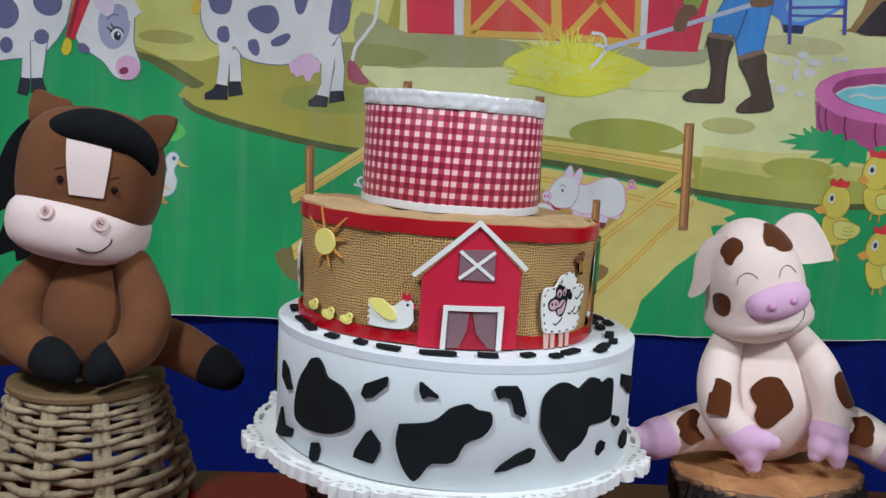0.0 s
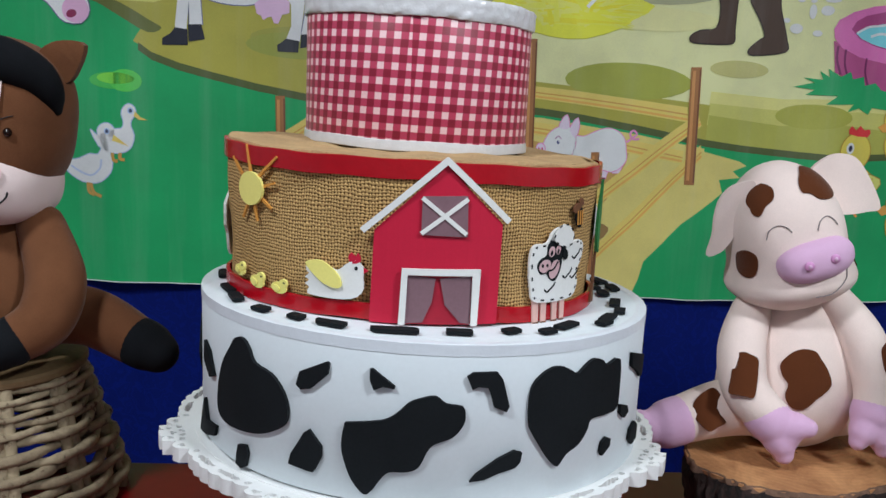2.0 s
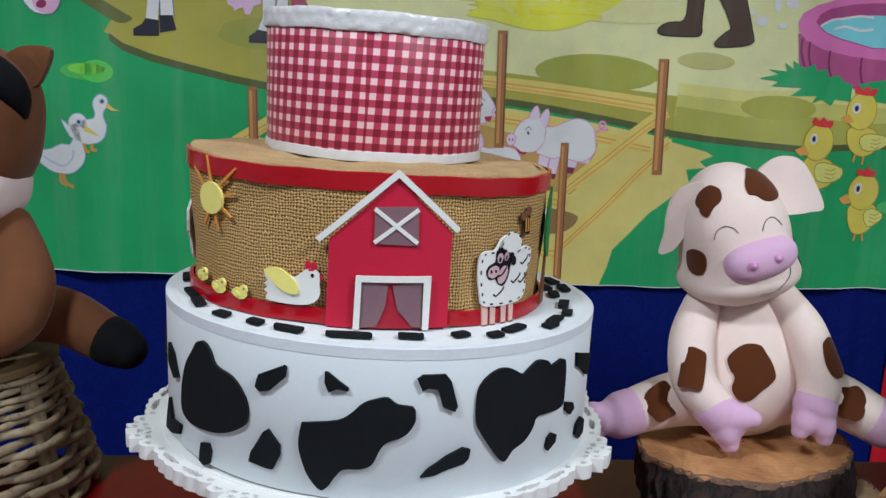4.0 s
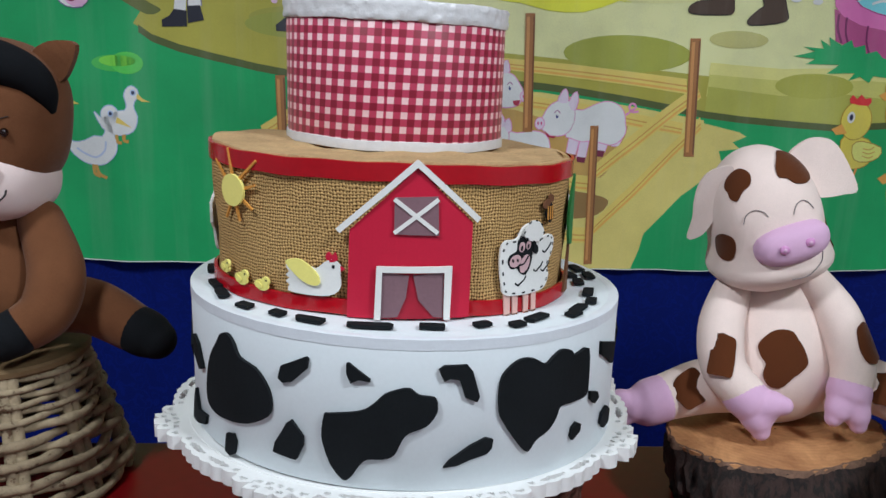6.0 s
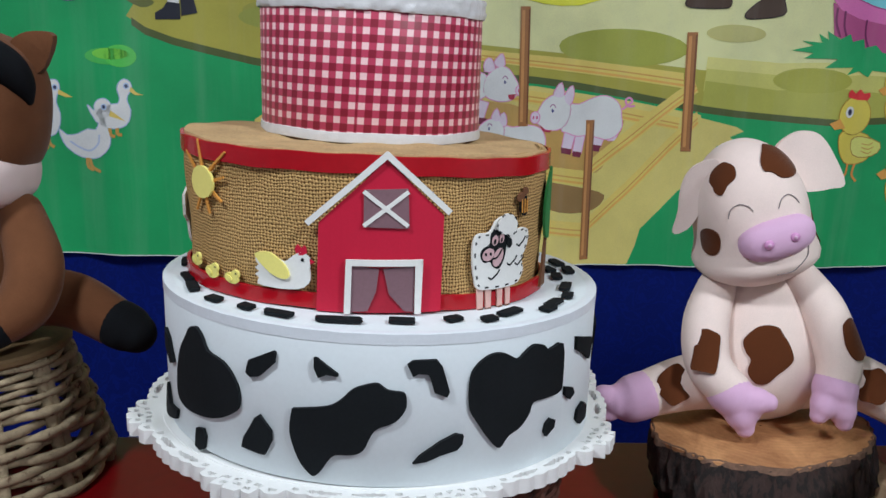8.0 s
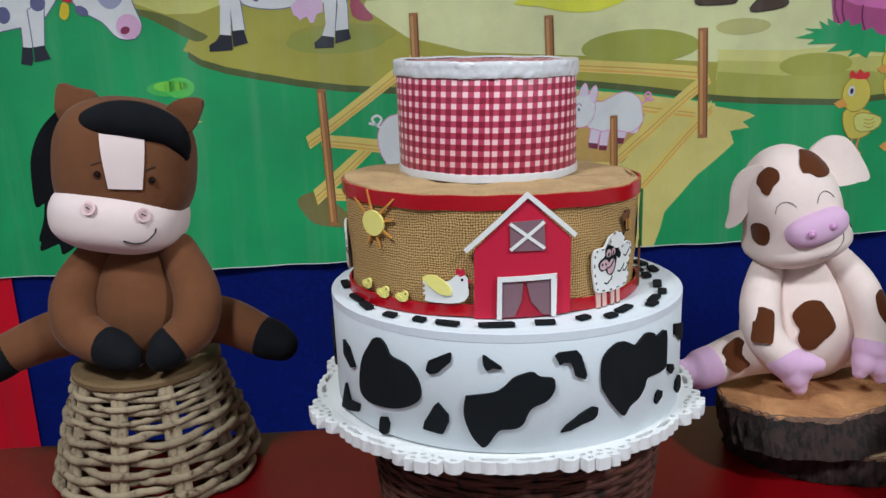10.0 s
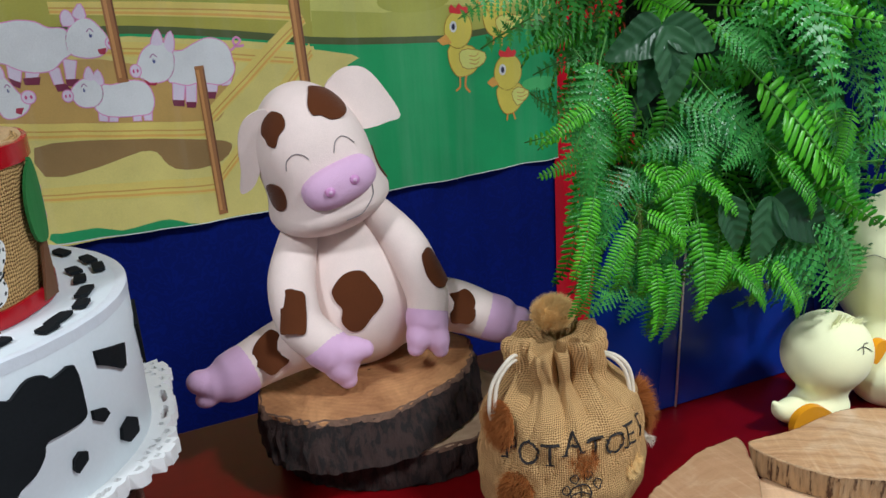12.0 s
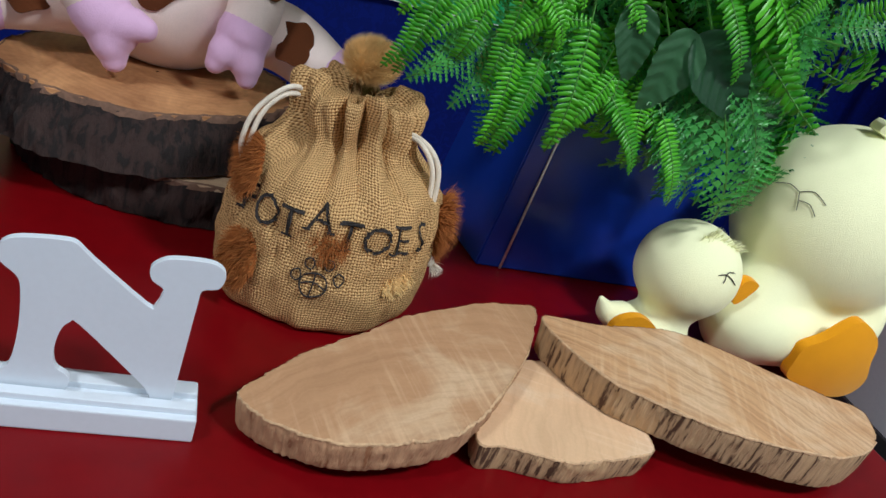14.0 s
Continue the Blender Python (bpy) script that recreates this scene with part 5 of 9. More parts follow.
def printed_cow(du, face):
    """A spotted cow: body, legs and dark patches."""
    f = Figure("printed_cow")
    W, SP, HO, PK = (226, 230, 240), (84, 84, 118), (26, 28, 40), (238, 160, 186)
    ED = (92, 92, 124)
    if face:
        f.add(mm2(-1300, 1600, -960, 1600, -897, 1486, -910, 1427, -930, 1393, -951, 1366, -1004, 1344, -1069, 1333, -1300, 1330), W, 4, edge=ED)
        f.add(mm2(-1002, 1362, -1006, 1299, -988, 1299, -982, 1362), W, 4.2, edge=ED)
        f.add(mm2(-985, 1380, -985, 1300, -963, 1303, -954, 1374, -948, 1399), W, 4.6, edge=ED)
        f.add(mm2(-1008, 1301, -988, 1299, -989, 1275, -994, 1260, -1016, 1265), HO, 4.8)
        f.add(mm2(-985, 1300, -963, 1303, -954, 1273, -987, 1268), HO, 4.9)
        f.add(mm2(-885, 1600, -760, 1600, -769, 1496, -761, 1454, -763, 1395, -753, 1362, -747, 1336, -765, 1311, -799, 1312, -816, 1328, -832, 1349, -869, 1372, -889, 1395, -885, 1437), W, 5, 2, ED)
        f.add(mm2(-841, 1432, -833, 1458, -806, 1476, -782, 1470, -771, 1445, -774, 1412, -791, 1384, -815, 1376, -835, 1395), (140, 140, 164), 5.3, 3)
        f.add(oval(-0.776, 1.337, 0.028, 0.027), (240, 150, 178), 5.6)
        f.add(oval(-0.785, 1.329, 0.011, 0.008, 20), (120, 36, 70), 6)
        f.add(oval(-0.800, 1.408, 0.013, 0.013), (250, 250, 250), 6)
        f.add(oval(-0.799, 1.406, 0.0085, 0.0105), (30, 34, 56), 6.3)
        f.add(oval(-0.7965, 1.4105, 0.003, 0.0035), (250, 250, 250), 6.6)
        f.line(mm2(-815, 1412, -806, 1424, -794, 1424, -785, 1414), 0.003, HO, 6.3)
        f.line(mm2(-813, 1416, -822, 1424), 0.0028, HO, 6.3)
        f.line(mm2(-807, 1422, -813, 1432), 0.0028, HO, 6.3)
        f.line(mm2(-822, 1440, -810, 1452, -796, 1452), 0.003, (92, 92, 124), 6.3)
        f.add(mm2(-885, 1500, -850, 1500, -893, 1391, -913, 1398), (178, 26, 46), 5.7)
        f.line(mm2(-883, 1480, -905, 1400), 0.006, (110, 20, 40), 5.9)
        f.add(mm2(-920, 1376, -912, 1394, -899, 1388, -901, 1366, -912, 1355, -922, 1364), (216, 168, 40), 6, 2)
        f.add(mm2(-851, 1520, -819, 1520, -806, 1467, -819, 1448, -838, 1457, -851, 1477), (242, 176, 196), 5.9, 2)
        f.add(mm2(-782, 1500, -774, 1441, -763, 1447, -743, 1460, -769, 1500), (238, 240, 246), 5.9)
        for u, z, a, b, t in ((-0.963, 1.393, 0.015, 0.017, -20), (-1.037, 1.370, 0.015, 0.018, -10), (-1.038, 1.439, 0.03, 0.034, -10), (-0.949, 1.47, 0.03, 0.03, 0)):
            f.add(oval(u, z, a, b, t), SP, 4.9)
        f.add(oval(-0.873, 1.374, 0.015, 0.01, -30), SP, 5.4)
    else:
        f.add(mm2(-278, 1382, -262, 1382, -241, 1356, -227, 1336, -249, 1331, -276, 1344), (146, 66, 84), 4.8, 2)
        f.line(mm2(-213, 1600, -216, 1493, -236, 1452, -261, 1416, -269, 1376), 0.008, W, 4.5)
        f.add(mm2(-549, 1390, -548, 1319, -522, 1320, -527, 1395), W, 3.7, edge=ED)
        f.add(mm2(-310, 1440, -308, 1365, -317, 1311, -287, 1313, -286, 1366, -298, 1440), W, 3.7, edge=ED)
        f.add(mm2(-630, 1620, -615, 1507, -614, 1456, -599, 1419, -578, 1403, -536, 1398, -519, 1377, -484, 1367, -432, 1365, -380, 1377, -344, 1389, -311, 1425, -290, 1470, -274, 1523, -270, 1620), W, 4.1, 2, ED)
        f.add(mm2(-578, 1424, -571, 1374, -578, 1309, -554, 1308, -548, 1375, -540, 1410, -560, 1440), W, 4.4)
        f.add(mm2(-360, 1400, -339, 1372, -338, 1327, -349, 1299, -320, 1295, -312, 1365, -305, 1420), W, 4.4)
        for hoof, lv in ((mm2(-578, 1312, -552, 1309, -552, 1277, -604, 1275, -604, 1289, -587, 1299), 4.8), (mm2(-551, 1319, -524, 1321, -517, 1291, -550, 1284), 4.6), (mm2(-349, 1301, -321, 1297, -323, 1273, -366, 1273, -367, 1286, -355, 1295), 4.8), (mm2(-317, 1311, -286, 1314, -282, 1291, -319, 1282), 4.6)):
            f.add(hoof, HO, lv)
        f.add(mm2(-415, 1369, -389, 1390, -363, 1396, -342, 1376, -342, 1354, -357, 1349, -365, 1330, -374, 1331, -379, 1344, -388, 1342, -396, 1336, -401, 1345, -410, 1349), PK, 4.7)
        for spot_ in (mm2(-508, 1481, -478, 1496, -449, 1494, -439, 1460, -460, 1434, -490, 1441, -508, 1460), mm2(-575, 1438, -555, 1442, -550, 1414, -563, 1406, -577, 1416), mm2(-507, 1414, -489, 1418, -482, 1392, -491, 1381, -507, 1395), mm2(-455, 1420, -421, 1437, -412, 1428, -429, 1410, -453, 1406), mm2(-310, 1560, -280, 1560, -278, 1475, -302, 1444, -322, 1447, -325, 1468), mm2(-406, 1540, -371, 1540, -383, 1486, -401, 1488), mm2(-598, 1530, -549, 1530, -550, 1478, -576, 1469, -594, 1483)):
            f.add(spot_, SP, 5, 3)
        f.add(mm2(-635, 1476, -631, 1492, -623, 1500, -614, 1492, -616, 1466, -635, 1467), (206, 160, 50), 5)
    return f.done()


printed_cow(0, True)
printed_cow(0, False)


# ---------------------------------------------------------------- table
TABLE_TURN = 0.08
bm = bmesh.new()
edge = lambda x: 1.097 + TABLE_TURN * x
table = empty("party_table", pose(0.0, 0.7, 0.0))
top = part("tabletop", slab_mesh([(-1.15, 0.42), (1.085, 0.50), (1.045, edge(1.045)), (-1.15, edge(-1.15))], 0.725, TABLE_Z), TABLE_RED, table, "glossy red tabletop")
bev = top.modifiers.new("soft_edge", "BEVEL")
bev.width, bev.segments = 0.004, 2
for x, y in ((-1.08, 0.5), (0.98, 0.57), (-1.08, 0.95), (0.98, 1.1)):
    bm = bmesh.new()
    block(bm, x - 0.025, x + 0.025, y - 0.025, y + 0.025, 0.0, 0.725, 0.003)
    part("leg", bm, TABLE_RED, table)
tagged(table, "red glossy table that carries the cake and toys", "table")

# ---------------------------------------------------------------- cake
BOT, MID, TOP = (0.0265, 0.846, 0.1865), (0.0132, 0.838, 0.1497), (0.012, 0.875, 0.0943)
OVAL, MID_OVAL = 0.88, 0.738
cake = empty("decorated_cake", pose(0.02, 0.872, 0.92))
tagged(cake, "three-tier farm cake with cow spots, burlap and red gingham", "cake")


def round_place(c, z0, extra=0.0, deep=1.0):
    """A place() on an upright drum: metres round it from the front, metres up; deep flattens it from front to back."""
    def place(s, z, h):
        a, r = s / c[2], c[2] + h + extra
        return Vector((c[0] + r * math.sin(a), c[1] - (c[2] * deep + h + extra) * math.cos(a), z0 + z))
    return place


def oval_drum(p, a, r):
    return Vector((p.x, BOT[1] + (p.y - BOT[1]) * OVAL, p.z))


def oval_middle(p, a, r):
    return Vector((p.x, MID[1] + (p.y - MID[1]) * MID_OVAL, p.z))


def lean(k, more=None):
    """The tiers stand a little crooked: one side lower than the other."""
    def deform(p, a, r):
        q = more(p, a, r) if more else p
        return Vector((q.x, q.y, q.z - k * (p.x - 0.02)))
    return deform


bm = bmesh.new()
lathe(bm, [(0.001, 0.921), (0.1845, 0.921), (0.1865, 0.923), (0.1865, 1.0372), (0.1859, 1.0386), (0.1835, 1.039), (0.001, 1.039)], 144, BOT[:2], deform=lean(0.016, oval_drum))
bottom = part("bottom_tier", bm, WHITE_FOAM, cake, "white foam tier with black cow spots", smooth=True)
bm = bmesh.new()
lathe(bm, [(0.186, 1.0312), (0.1869, 1.0312), (0.1869, 1.0392), (0.1866, 1.0394), (0.1785, 1.0391)], 160, BOT[:2], deform=lean(0.016, lambda p, a, r: oval_drum(p, a, r) + Vector((0, 0, 0.00012 * math.sin(37 * a) + 0.0001 * math.sin(61 * a + 1)))))
part("rim_ribbon", bm, SATIN_RIM, bottom, "crinkled white satin rim", smooth=True)

COW_SPOTS = [
    [(-148, 101), (-138, 103), (-130, 97), (-124, 88), (-106, 83), (-95, 73), (-90, 61), (-92, 49), (-103, 41), (-119, 35), (-140, 32), (-162, 32), (-177, 39), (-176, 59), (-168, 78), (-155, 93)],
    [(-82, 84), (-80, 90), (-59, 100), (-57, 99), (-58, 91), (-71, 79), (-79, 77), (-83, 80)],
    [(-28, 99), (-26, 99), (-18, 93), (-11, 88), (-11, 86), (-19, 87), (-25, 84), (-28, 91)],
    [(37, 96), (41, 99), (58, 99), (62, 94), (68, 74), (66, 70), (57, 74), (54, 84), (52, 88), (45, 89), (41, 87)],
    [(-45, 57), (-42, 59), (-19, 63), (-9, 69), (-1, 77), (9, 81), (17, 82), (24, 77), (35, 75), (37, 69), (36, 62), (29, 53), (17, 48), (12, 42), (7, 31), (-1, 27), (-13, 26), (-19, 20), (-24, 12), (-30, 8), (-38, 16), (-43, 26), (-47, 41)],
    [(-76, 46), (-72, 49), (-62, 38), (-62, 30), (-68, 18), (-73, 18), (-89, 20), (-87, 28), (-80, 39)],
    [(-144, 20), (-134, 22), (-131, 16), (-134, 5), (-140, 2), (-147, 4), (-146, 12)],
    [(42, 20), (47, 26), (62, 36), (74, 41), (80, 39), (79, 32), (75, 28), (62, 25), (52, 21)],
    [(84, 83), (90, 93), (101, 99), (113, 98), (125, 92), (131, 95), (141, 100), (153, 98), (160, 93), (180, 94), (183, 66), (180, 55), (160, 54), (144, 54), (140, 46), (131, 37), (119, 32), (111, 24), (102, 32), (89, 50), (84, 61)],
    [(189, 56), (204, 52), (208, 46), (199, 43), (189, 49)],
    [(168, 35), (175, 32), (174, 26), (163, 21), (160, 25), (162, 32)],
    [(206, 94), (252, 83), (247, 67), (241, 67), (222, 77), (207, 83)],
    [(235, 31), (248, 24), (247, 13), (229, 13), (218, 20), (221, 28)],
    [(-215, 85), (-200, 80), (-187, 62), (-197, 59), (-217, 69)],
    [(-217, 37), (-207, 21), (-182, 23), (-186, 14), (-210, 8), (-241, 3)],
    [(300, 80), (330, 92), (350, 70), (320, 40)], [(-330, 70), (-290, 90), (-270, 60), (-300, 30)],
]
for k, spot in enumerate(COW_SPOTS):
    bm = bmesh.new()
    pts = [(x * (1 - 0.04 * min(1.6, (x / 180) ** 2)) / 1000, z / 1000) for x, z in spot]
    if len(pts) > 12:
        pts = [tuple(p) for p in spline(pts, 3)]
    sheet(bm, pts, round_place(BOT, 0.921, 0.0004, OVAL), 0.0026, 0.008)
    part("cow_spot", bm, BLACK_FOAM, bottom)

RIM = [(-160, 174, 20, 9), (-140, 173, 20, 9), (-122, 174, 20, 9), (-104, 174, 24, 9), (-94, 166, 22, 9), (-86, 176, 24, 9), (-67, 171, 23, 9), (-56, 174, 22, 9), (-42, 175, 14, 9), (-31, 171, 13, 9), (-21, 171, 24, 9), (-5, 168, 34, 9), (11, 164, 19, 9), (25, 163, 13, 9), (34, 171, 12, 9), (43, 164, 22, 9), (54, 176, 13, 9), (60, 171, 22, 9), (70, 172, 14, 9), (80, 165, 21, 9), (93, 158, 17, 9), (102, 174, 20, 9), (103, 156, 15, 9), (112, 174, 20, 9), (126, 172, 20, 9), (140, 173, 22, 9), (160, 174, 18, 9), (180, 173, 22, 9)]
rnd = random.Random(3)
for a, r, ln, wd in RIM:
    outline = []
    for k in range(8):
        b = 2 * math.pi * (k + 0.3 * rnd.random()) / 8
        outline.append((ln / 1800 * max(-0.9, min(0.9, 1.25 * math.cos(b))), wd / 1700 * max(-0.85, min(0.85, 1.25 * math.sin(b)))))
    tilt = rnd.uniform(-0.2, 0.2)
    c, s = math.cos(radians(a) + tilt), math.sin(radians(a) + tilt)
    x0, y0 = BOT[0] + 0.976 * r / 1000 * math.sin(radians(a)), BOT[1] - 0.976 * OVAL * r / 1000 * math.cos(radians(a))
    bm = bmesh.new()
    sheet(bm, outline, lambda x, y, h: Vector((x0 + c * x - s * y, y0 + s * x + c * y, 1.0402 + h - 0.016 * (x0 - 0.02))), 0.0026, 0.02)
    part("rim_spot", bm, BLACK_FOAM, bottom)

# middle tier
bm = bmesh.new()


def sag(p, a, r):
    return oval_middle(p, a, r) + Vector((math.sin(a), -math.cos(a), 0)) * (0.0009 * math.sin(5 * a + 40 * p.z) + 0.0005 * math.sin(13 * a - 90 * p.z))


lathe(bm, [(0.001, 1.0405), (0.1485, 1.0405)] + [(0.150 - 0.0012 * math.cos(z * 50), 1.041 + 0.114 * z / 12) for z in range(13)] + [(0.1475, 1.1565), (0.145, 1.157)], 144, MID[:2], deform=lean(0.02, sag))
middle = part("middle_tier", bm, BURLAP_CAKE, cake, "burlap-covered tier with a foam barnyard", smooth=True)
bm = bmesh.new()
lathe(bm, [(0.1505, 1.1535), (0.1515, 1.156), (0.1505, 1.158), (0.001, 1.1585)], 128, MID[:2], deform=lean(0.026, lambda p, a, r: oval_middle(p, a, r) + Vector((0, 0, 0.0012 * math.sin(3 * a) + 0.0007 * math.sin(11 * a)))))
part("top_board", bm, BURLAP_TOP, middle, smooth=True)
for z0, z1, r in ((1.1425, 1.1565, 0.1543), (1.0405, 1.0525, 0.1533)):
    bm = bmesh.new()
    lathe(bm, [(r - 0.003, z0), (r - 0.0004, z0), (r, z0 + 0.0003), (r, z1 - 0.0003), (r - 0.0004, z1), (r - 0.003, z1)], 128, MID[:2], deform=lean(0.026 if z0 > 1.1 else 0.016, lambda p, a, q: oval_middle(p, a, q) + Vector((0, 0, 0.0007 * math.sin(4 * a + 1) + 0.0004 * math.sin(17 * a)))))
    part("red_ribbon", bm, SATIN_RED, middle, "red satin ribbon band")


def M(s, z, h):
    """A place on the oval middle tier: metres round from the front, metres up, height over the burlap."""
    a = s / 0.157
    k = (0.16 * math.sin(a) - 0.0017) / 0.1527
    if abs(k) > 0.985:
        a = 1.43 + max(0.0, a - 1.28) if a > 0 else -1.50 + 1.6 * (a + 1.19)
    else:
        a = math.asin(k)
    out = Vector((math.sin(a) * MID_OVAL, -math.cos(a), 0)).normalized()
    return Vector((MID[0] + 0.1527 * math.sin(a), MID[1] - 0.1527 * MID_OVAL * math.cos(a) - 0.0008, 1.0405 + z)) + out * h


def foam(name, parent, pieces, label=""):
    """A cut-out of foam sheets: rows of outline, material, height over the drum and thickness, in millimetres."""
    bm, mats = bmesh.new(), []
    for pts, mat, base, thick in pieces:
        if mat not in mats:
            mats.append(mat)
        sheet(bm, [(p[0] / 1000, p[1] / 1000) for p in pts], M, thick / 1000, 0.008, mats.index(mat), base / 1000)
    return part(name, bm, mats, parent, label)


barn = foam("barn", cake, [([(-17, 67), (31, 113), (73, 73), (72, 0), (-19, 0)], RED_FOAM, 0, 2.5)], "red foam barn with white trim")
for a, b in (((-25, 66), (32, 118)), ((30, 118), (77, 75))):
    foam("roof_trim", barn, [(strip([a, b], 4.4), CREAM_FOAM, 2.6, 2.5)])
foam("loft_window", barn, [([(15, 92), (46, 93), (47, 64), (15, 65)], MAUVE_FOAM, 2.6, 1.6)])
for a, b in (((15, 91), (46, 66)), ((46, 91), (15, 66))):
    foam("cross_bar", barn, [(strip([a, b], 3.0), CREAM_FOAM, 4.3 + 0.1 * (b[0] > a[0]), 0.8)])
foam("doorway", barn, [([(6, 37), (52, 37), (52, 0.5), (5, 0.5)], surface("dark_red_foam", srgb(168, 22, 48), 0.6), 2.6, 0.6)])
foam("barn_door", barn, [([(6, 36), (26, 34), (24, 17), (18, 2), (6, 1)], MAUVE_FOAM, 3.3, 1.2)])
foam("barn_door", barn, [([(29, 34), (51, 36), (51, 1), (44, 2), (33, 15)], MAUVE_FOAM, 3.3, 1.2)])
for pts in ([(1.5, 0), (6, 0), (7, 37), (3, 41)], [(51.5, 0), (56, 0), (57, 41), (51.5, 37)], [(3, 36.5), (3, 41), (57, 41.2), (57, 36.5)]):
    foam("door_frame", barn, [(pts, CREAM_FOAM, 4.6, 2.0)])

hen_pts = [(-66, 38), (-67, 33), (-64.5, 31), (-68, 28), (-64.5, 26), (-68, 23), (-64.5, 21), (-66, 16), (-54, 14.5), (-38, 14.5), (-28, 17), (-23.5, 23), (-24, 31), (-24, 39), (-30, 43.5), (-37, 40), (-44, 35), (-55, 40)]
foam("hen", cake, [(spline(hen_pts, 2), CREAM_FOAM, 0, 2.2), (spline([(-66, 40), (-54, 41.5), (-42, 33), (-39, 25), (-43, 22.5), (-52, 25), (-60, 31), (-65, 36)], 3), YELLOW_FOAM, 2.2, 2.0),
     (spline([(-35, 45), (-33, 49), (-30, 46), (-28, 49), (-26, 43), (-32, 41)], 2), RED_FOAM, 0.2, 2.0), ([(-25, 39), (-20.5, 36.5), (-25, 33.5)], RED_FOAM, 0.2, 1.5), (oval(-29, 38, 1.2, 1.4, 0, 10), BLACK_FOAM, 2.3, 0.4)], "white foam hen with a yellow wing")
for s, z, k in ((-116, 17, 1.0), (-92, 16, 0.9), (-140, 22, 0.9)):
    foam("chick", cake, [(oval(s, z, 8 * k, 4.6 * k, -8, 16), YELLOW_FOAM, 0, 2), (oval(s + 5 * k, z + 4 * k, 4.2 * k, 4.0 * k, 0, 14), YELLOW_FOAM, 0.3, 2.2), (oval(s - 2 * k, z, 4 * k, 2.4 * k, -15, 12), YELLOW_FOAM, 2.1, 1.0), (oval(s + 6.5 * k, z + 5 * k, 0.8, 0.8, 0, 8), BLACK_FOAM, 2.6, 0.3)], "small pale yellow foam chick")
rays = [((-130, 119), (-124, 97)), ((-152, 108), (-133, 94)), ((-95, 112), (-113, 97)), ((-97, 93), (-110, 89)), ((-100, 74), (-113, 82)), ((-115, 63), (-120, 78)), ((-134, 64), (-125, 78)), ((-106, 103), (-115, 95))]
foam("sun", cake, [(strip([a, b], [1.5, 2.7]), ORANGE_FOAM, 0.2 + 0.1 * k, 1.6) for k, (a, b) in enumerate(rays)] + [(oval(-122, 87, 14.5, 12.5, 0, 28), YELLOW_FOAM, 1.5, 2.4)], "yellow foam sun with thin orange rays")
sheep_pts = [(97, 50), (101, 57), (112, 58), (118, 66), (127, 69), (136, 63), (139, 57), (150, 58), (156, 54), (155, 44), (149, 34), (151, 24), (145, 15), (130, 13), (115, 13), (102, 15), (99, 24), (97, 36)]
pieces = [(strip([(x, 15), (x + 1, -4)], [6.0, 5.0]), PINK_FOAM, 0, 1.6) for x in (106, 114, 126, 135)]
pieces += [(strip([(x + 1, -2), (x + 1, -5)], [5.2, 5.2]), BROWN_FOAM, 0.2, 1.6) for x in (106, 114, 126, 135)]
wool = [(p.x, p.y) for p in spline(sheep_pts, 4)]
pieces += [(wool, CREAM_FOAM, 1.2, 2.4)]
c0 = Vector((130, 38))
for k in range(0, len(wool) - 2, 3):
    a, b = Vector(wool[k]), Vector(wool[k + 1])
    a, b = c0 + (a - c0) * 0.93, c0 + (b - c0) * 0.93
    pieces.append((strip([tuple(a), tuple(b)], 1.3), BLACK_FOAM, 3.6, 0.2))
pieces += [(spline([(117, 62), (124, 71), (133, 70), (139, 62), (134, 55), (124, 56)], 3), CREAM_FOAM, 4.8, 1.2)]
pieces += [(spline([(107, 35), (103.5, 41), (106, 46), (112, 49), (113, 57), (121, 60), (129, 57), (129, 47), (127, 36), (122, 29), (116, 31), (113, 35)], 3), BLACK_FOAM, 3.6, 0.5)]
pieces += [(oval(120.5, 38, 4.6, 7.6, -25, 16), LILAC_FOAM, 4.1, 0.4), (strip(spline([(113, 37.5), (119, 38), (124, 44)], 3, False), 1.4), BLACK_FOAM, 4.5, 0.2), (oval(110.7, 41, 5.8, 4.6, 25, 18), LILAC_FOAM, 4.2, 0.5)]
for x, z, rx, rz in ((116.8, 51.5, 3.0, 4.0), (123.5, 52.5, 2.3, 3.6)):
    pieces += [(oval(x, z, rx, rz, -10, 14), LILAC_FOAM, 4.1, 0.5), (oval(x - 0.4, z - 1, rx * 0.4, rz * 0.55, -10, 10), BLACK_FOAM, 4.6, 0.3)]
for x, z in ((108, 41.5), (112.6, 41.5)):
    pieces.append((oval(x, z, 1.0, 1.5, 20, 8), BLACK_FOAM, 4.7, 0.3))
pieces += [(oval(131.5, 48.5, 3.0, 4.2, 15, 14), BLACK_FOAM, 4.3, 0.5), (oval(129, 55, 2.6, 3.4, 30, 12), BLACK_FOAM, 4.3, 0.5)]
cap = [(p.x, p.y) for p in spline([(117, 62), (124, 71), (133, 70), (139, 62), (134, 55), (124, 56)], 4)]
for k in range(0, len(cap) - 2, 3):
    pieces.append((strip([cap[k], cap[k + 1]], 1.3), BLACK_FOAM, 6.0, 0.2))
for x, y in ((146, 46), (136, 32), (145, 31), (117, 23)):
    pieces.append((strip(spline([(x - 5, y), (x - 2, y - 2), (x + 1, y), (x + 4, y + 2), (x + 6, y + 5)], 2, False), 1.3), BLACK_FOAM, 3.6, 0.3))
foam("sheep", cake, pieces, "white foam sheep with black stitched outline")
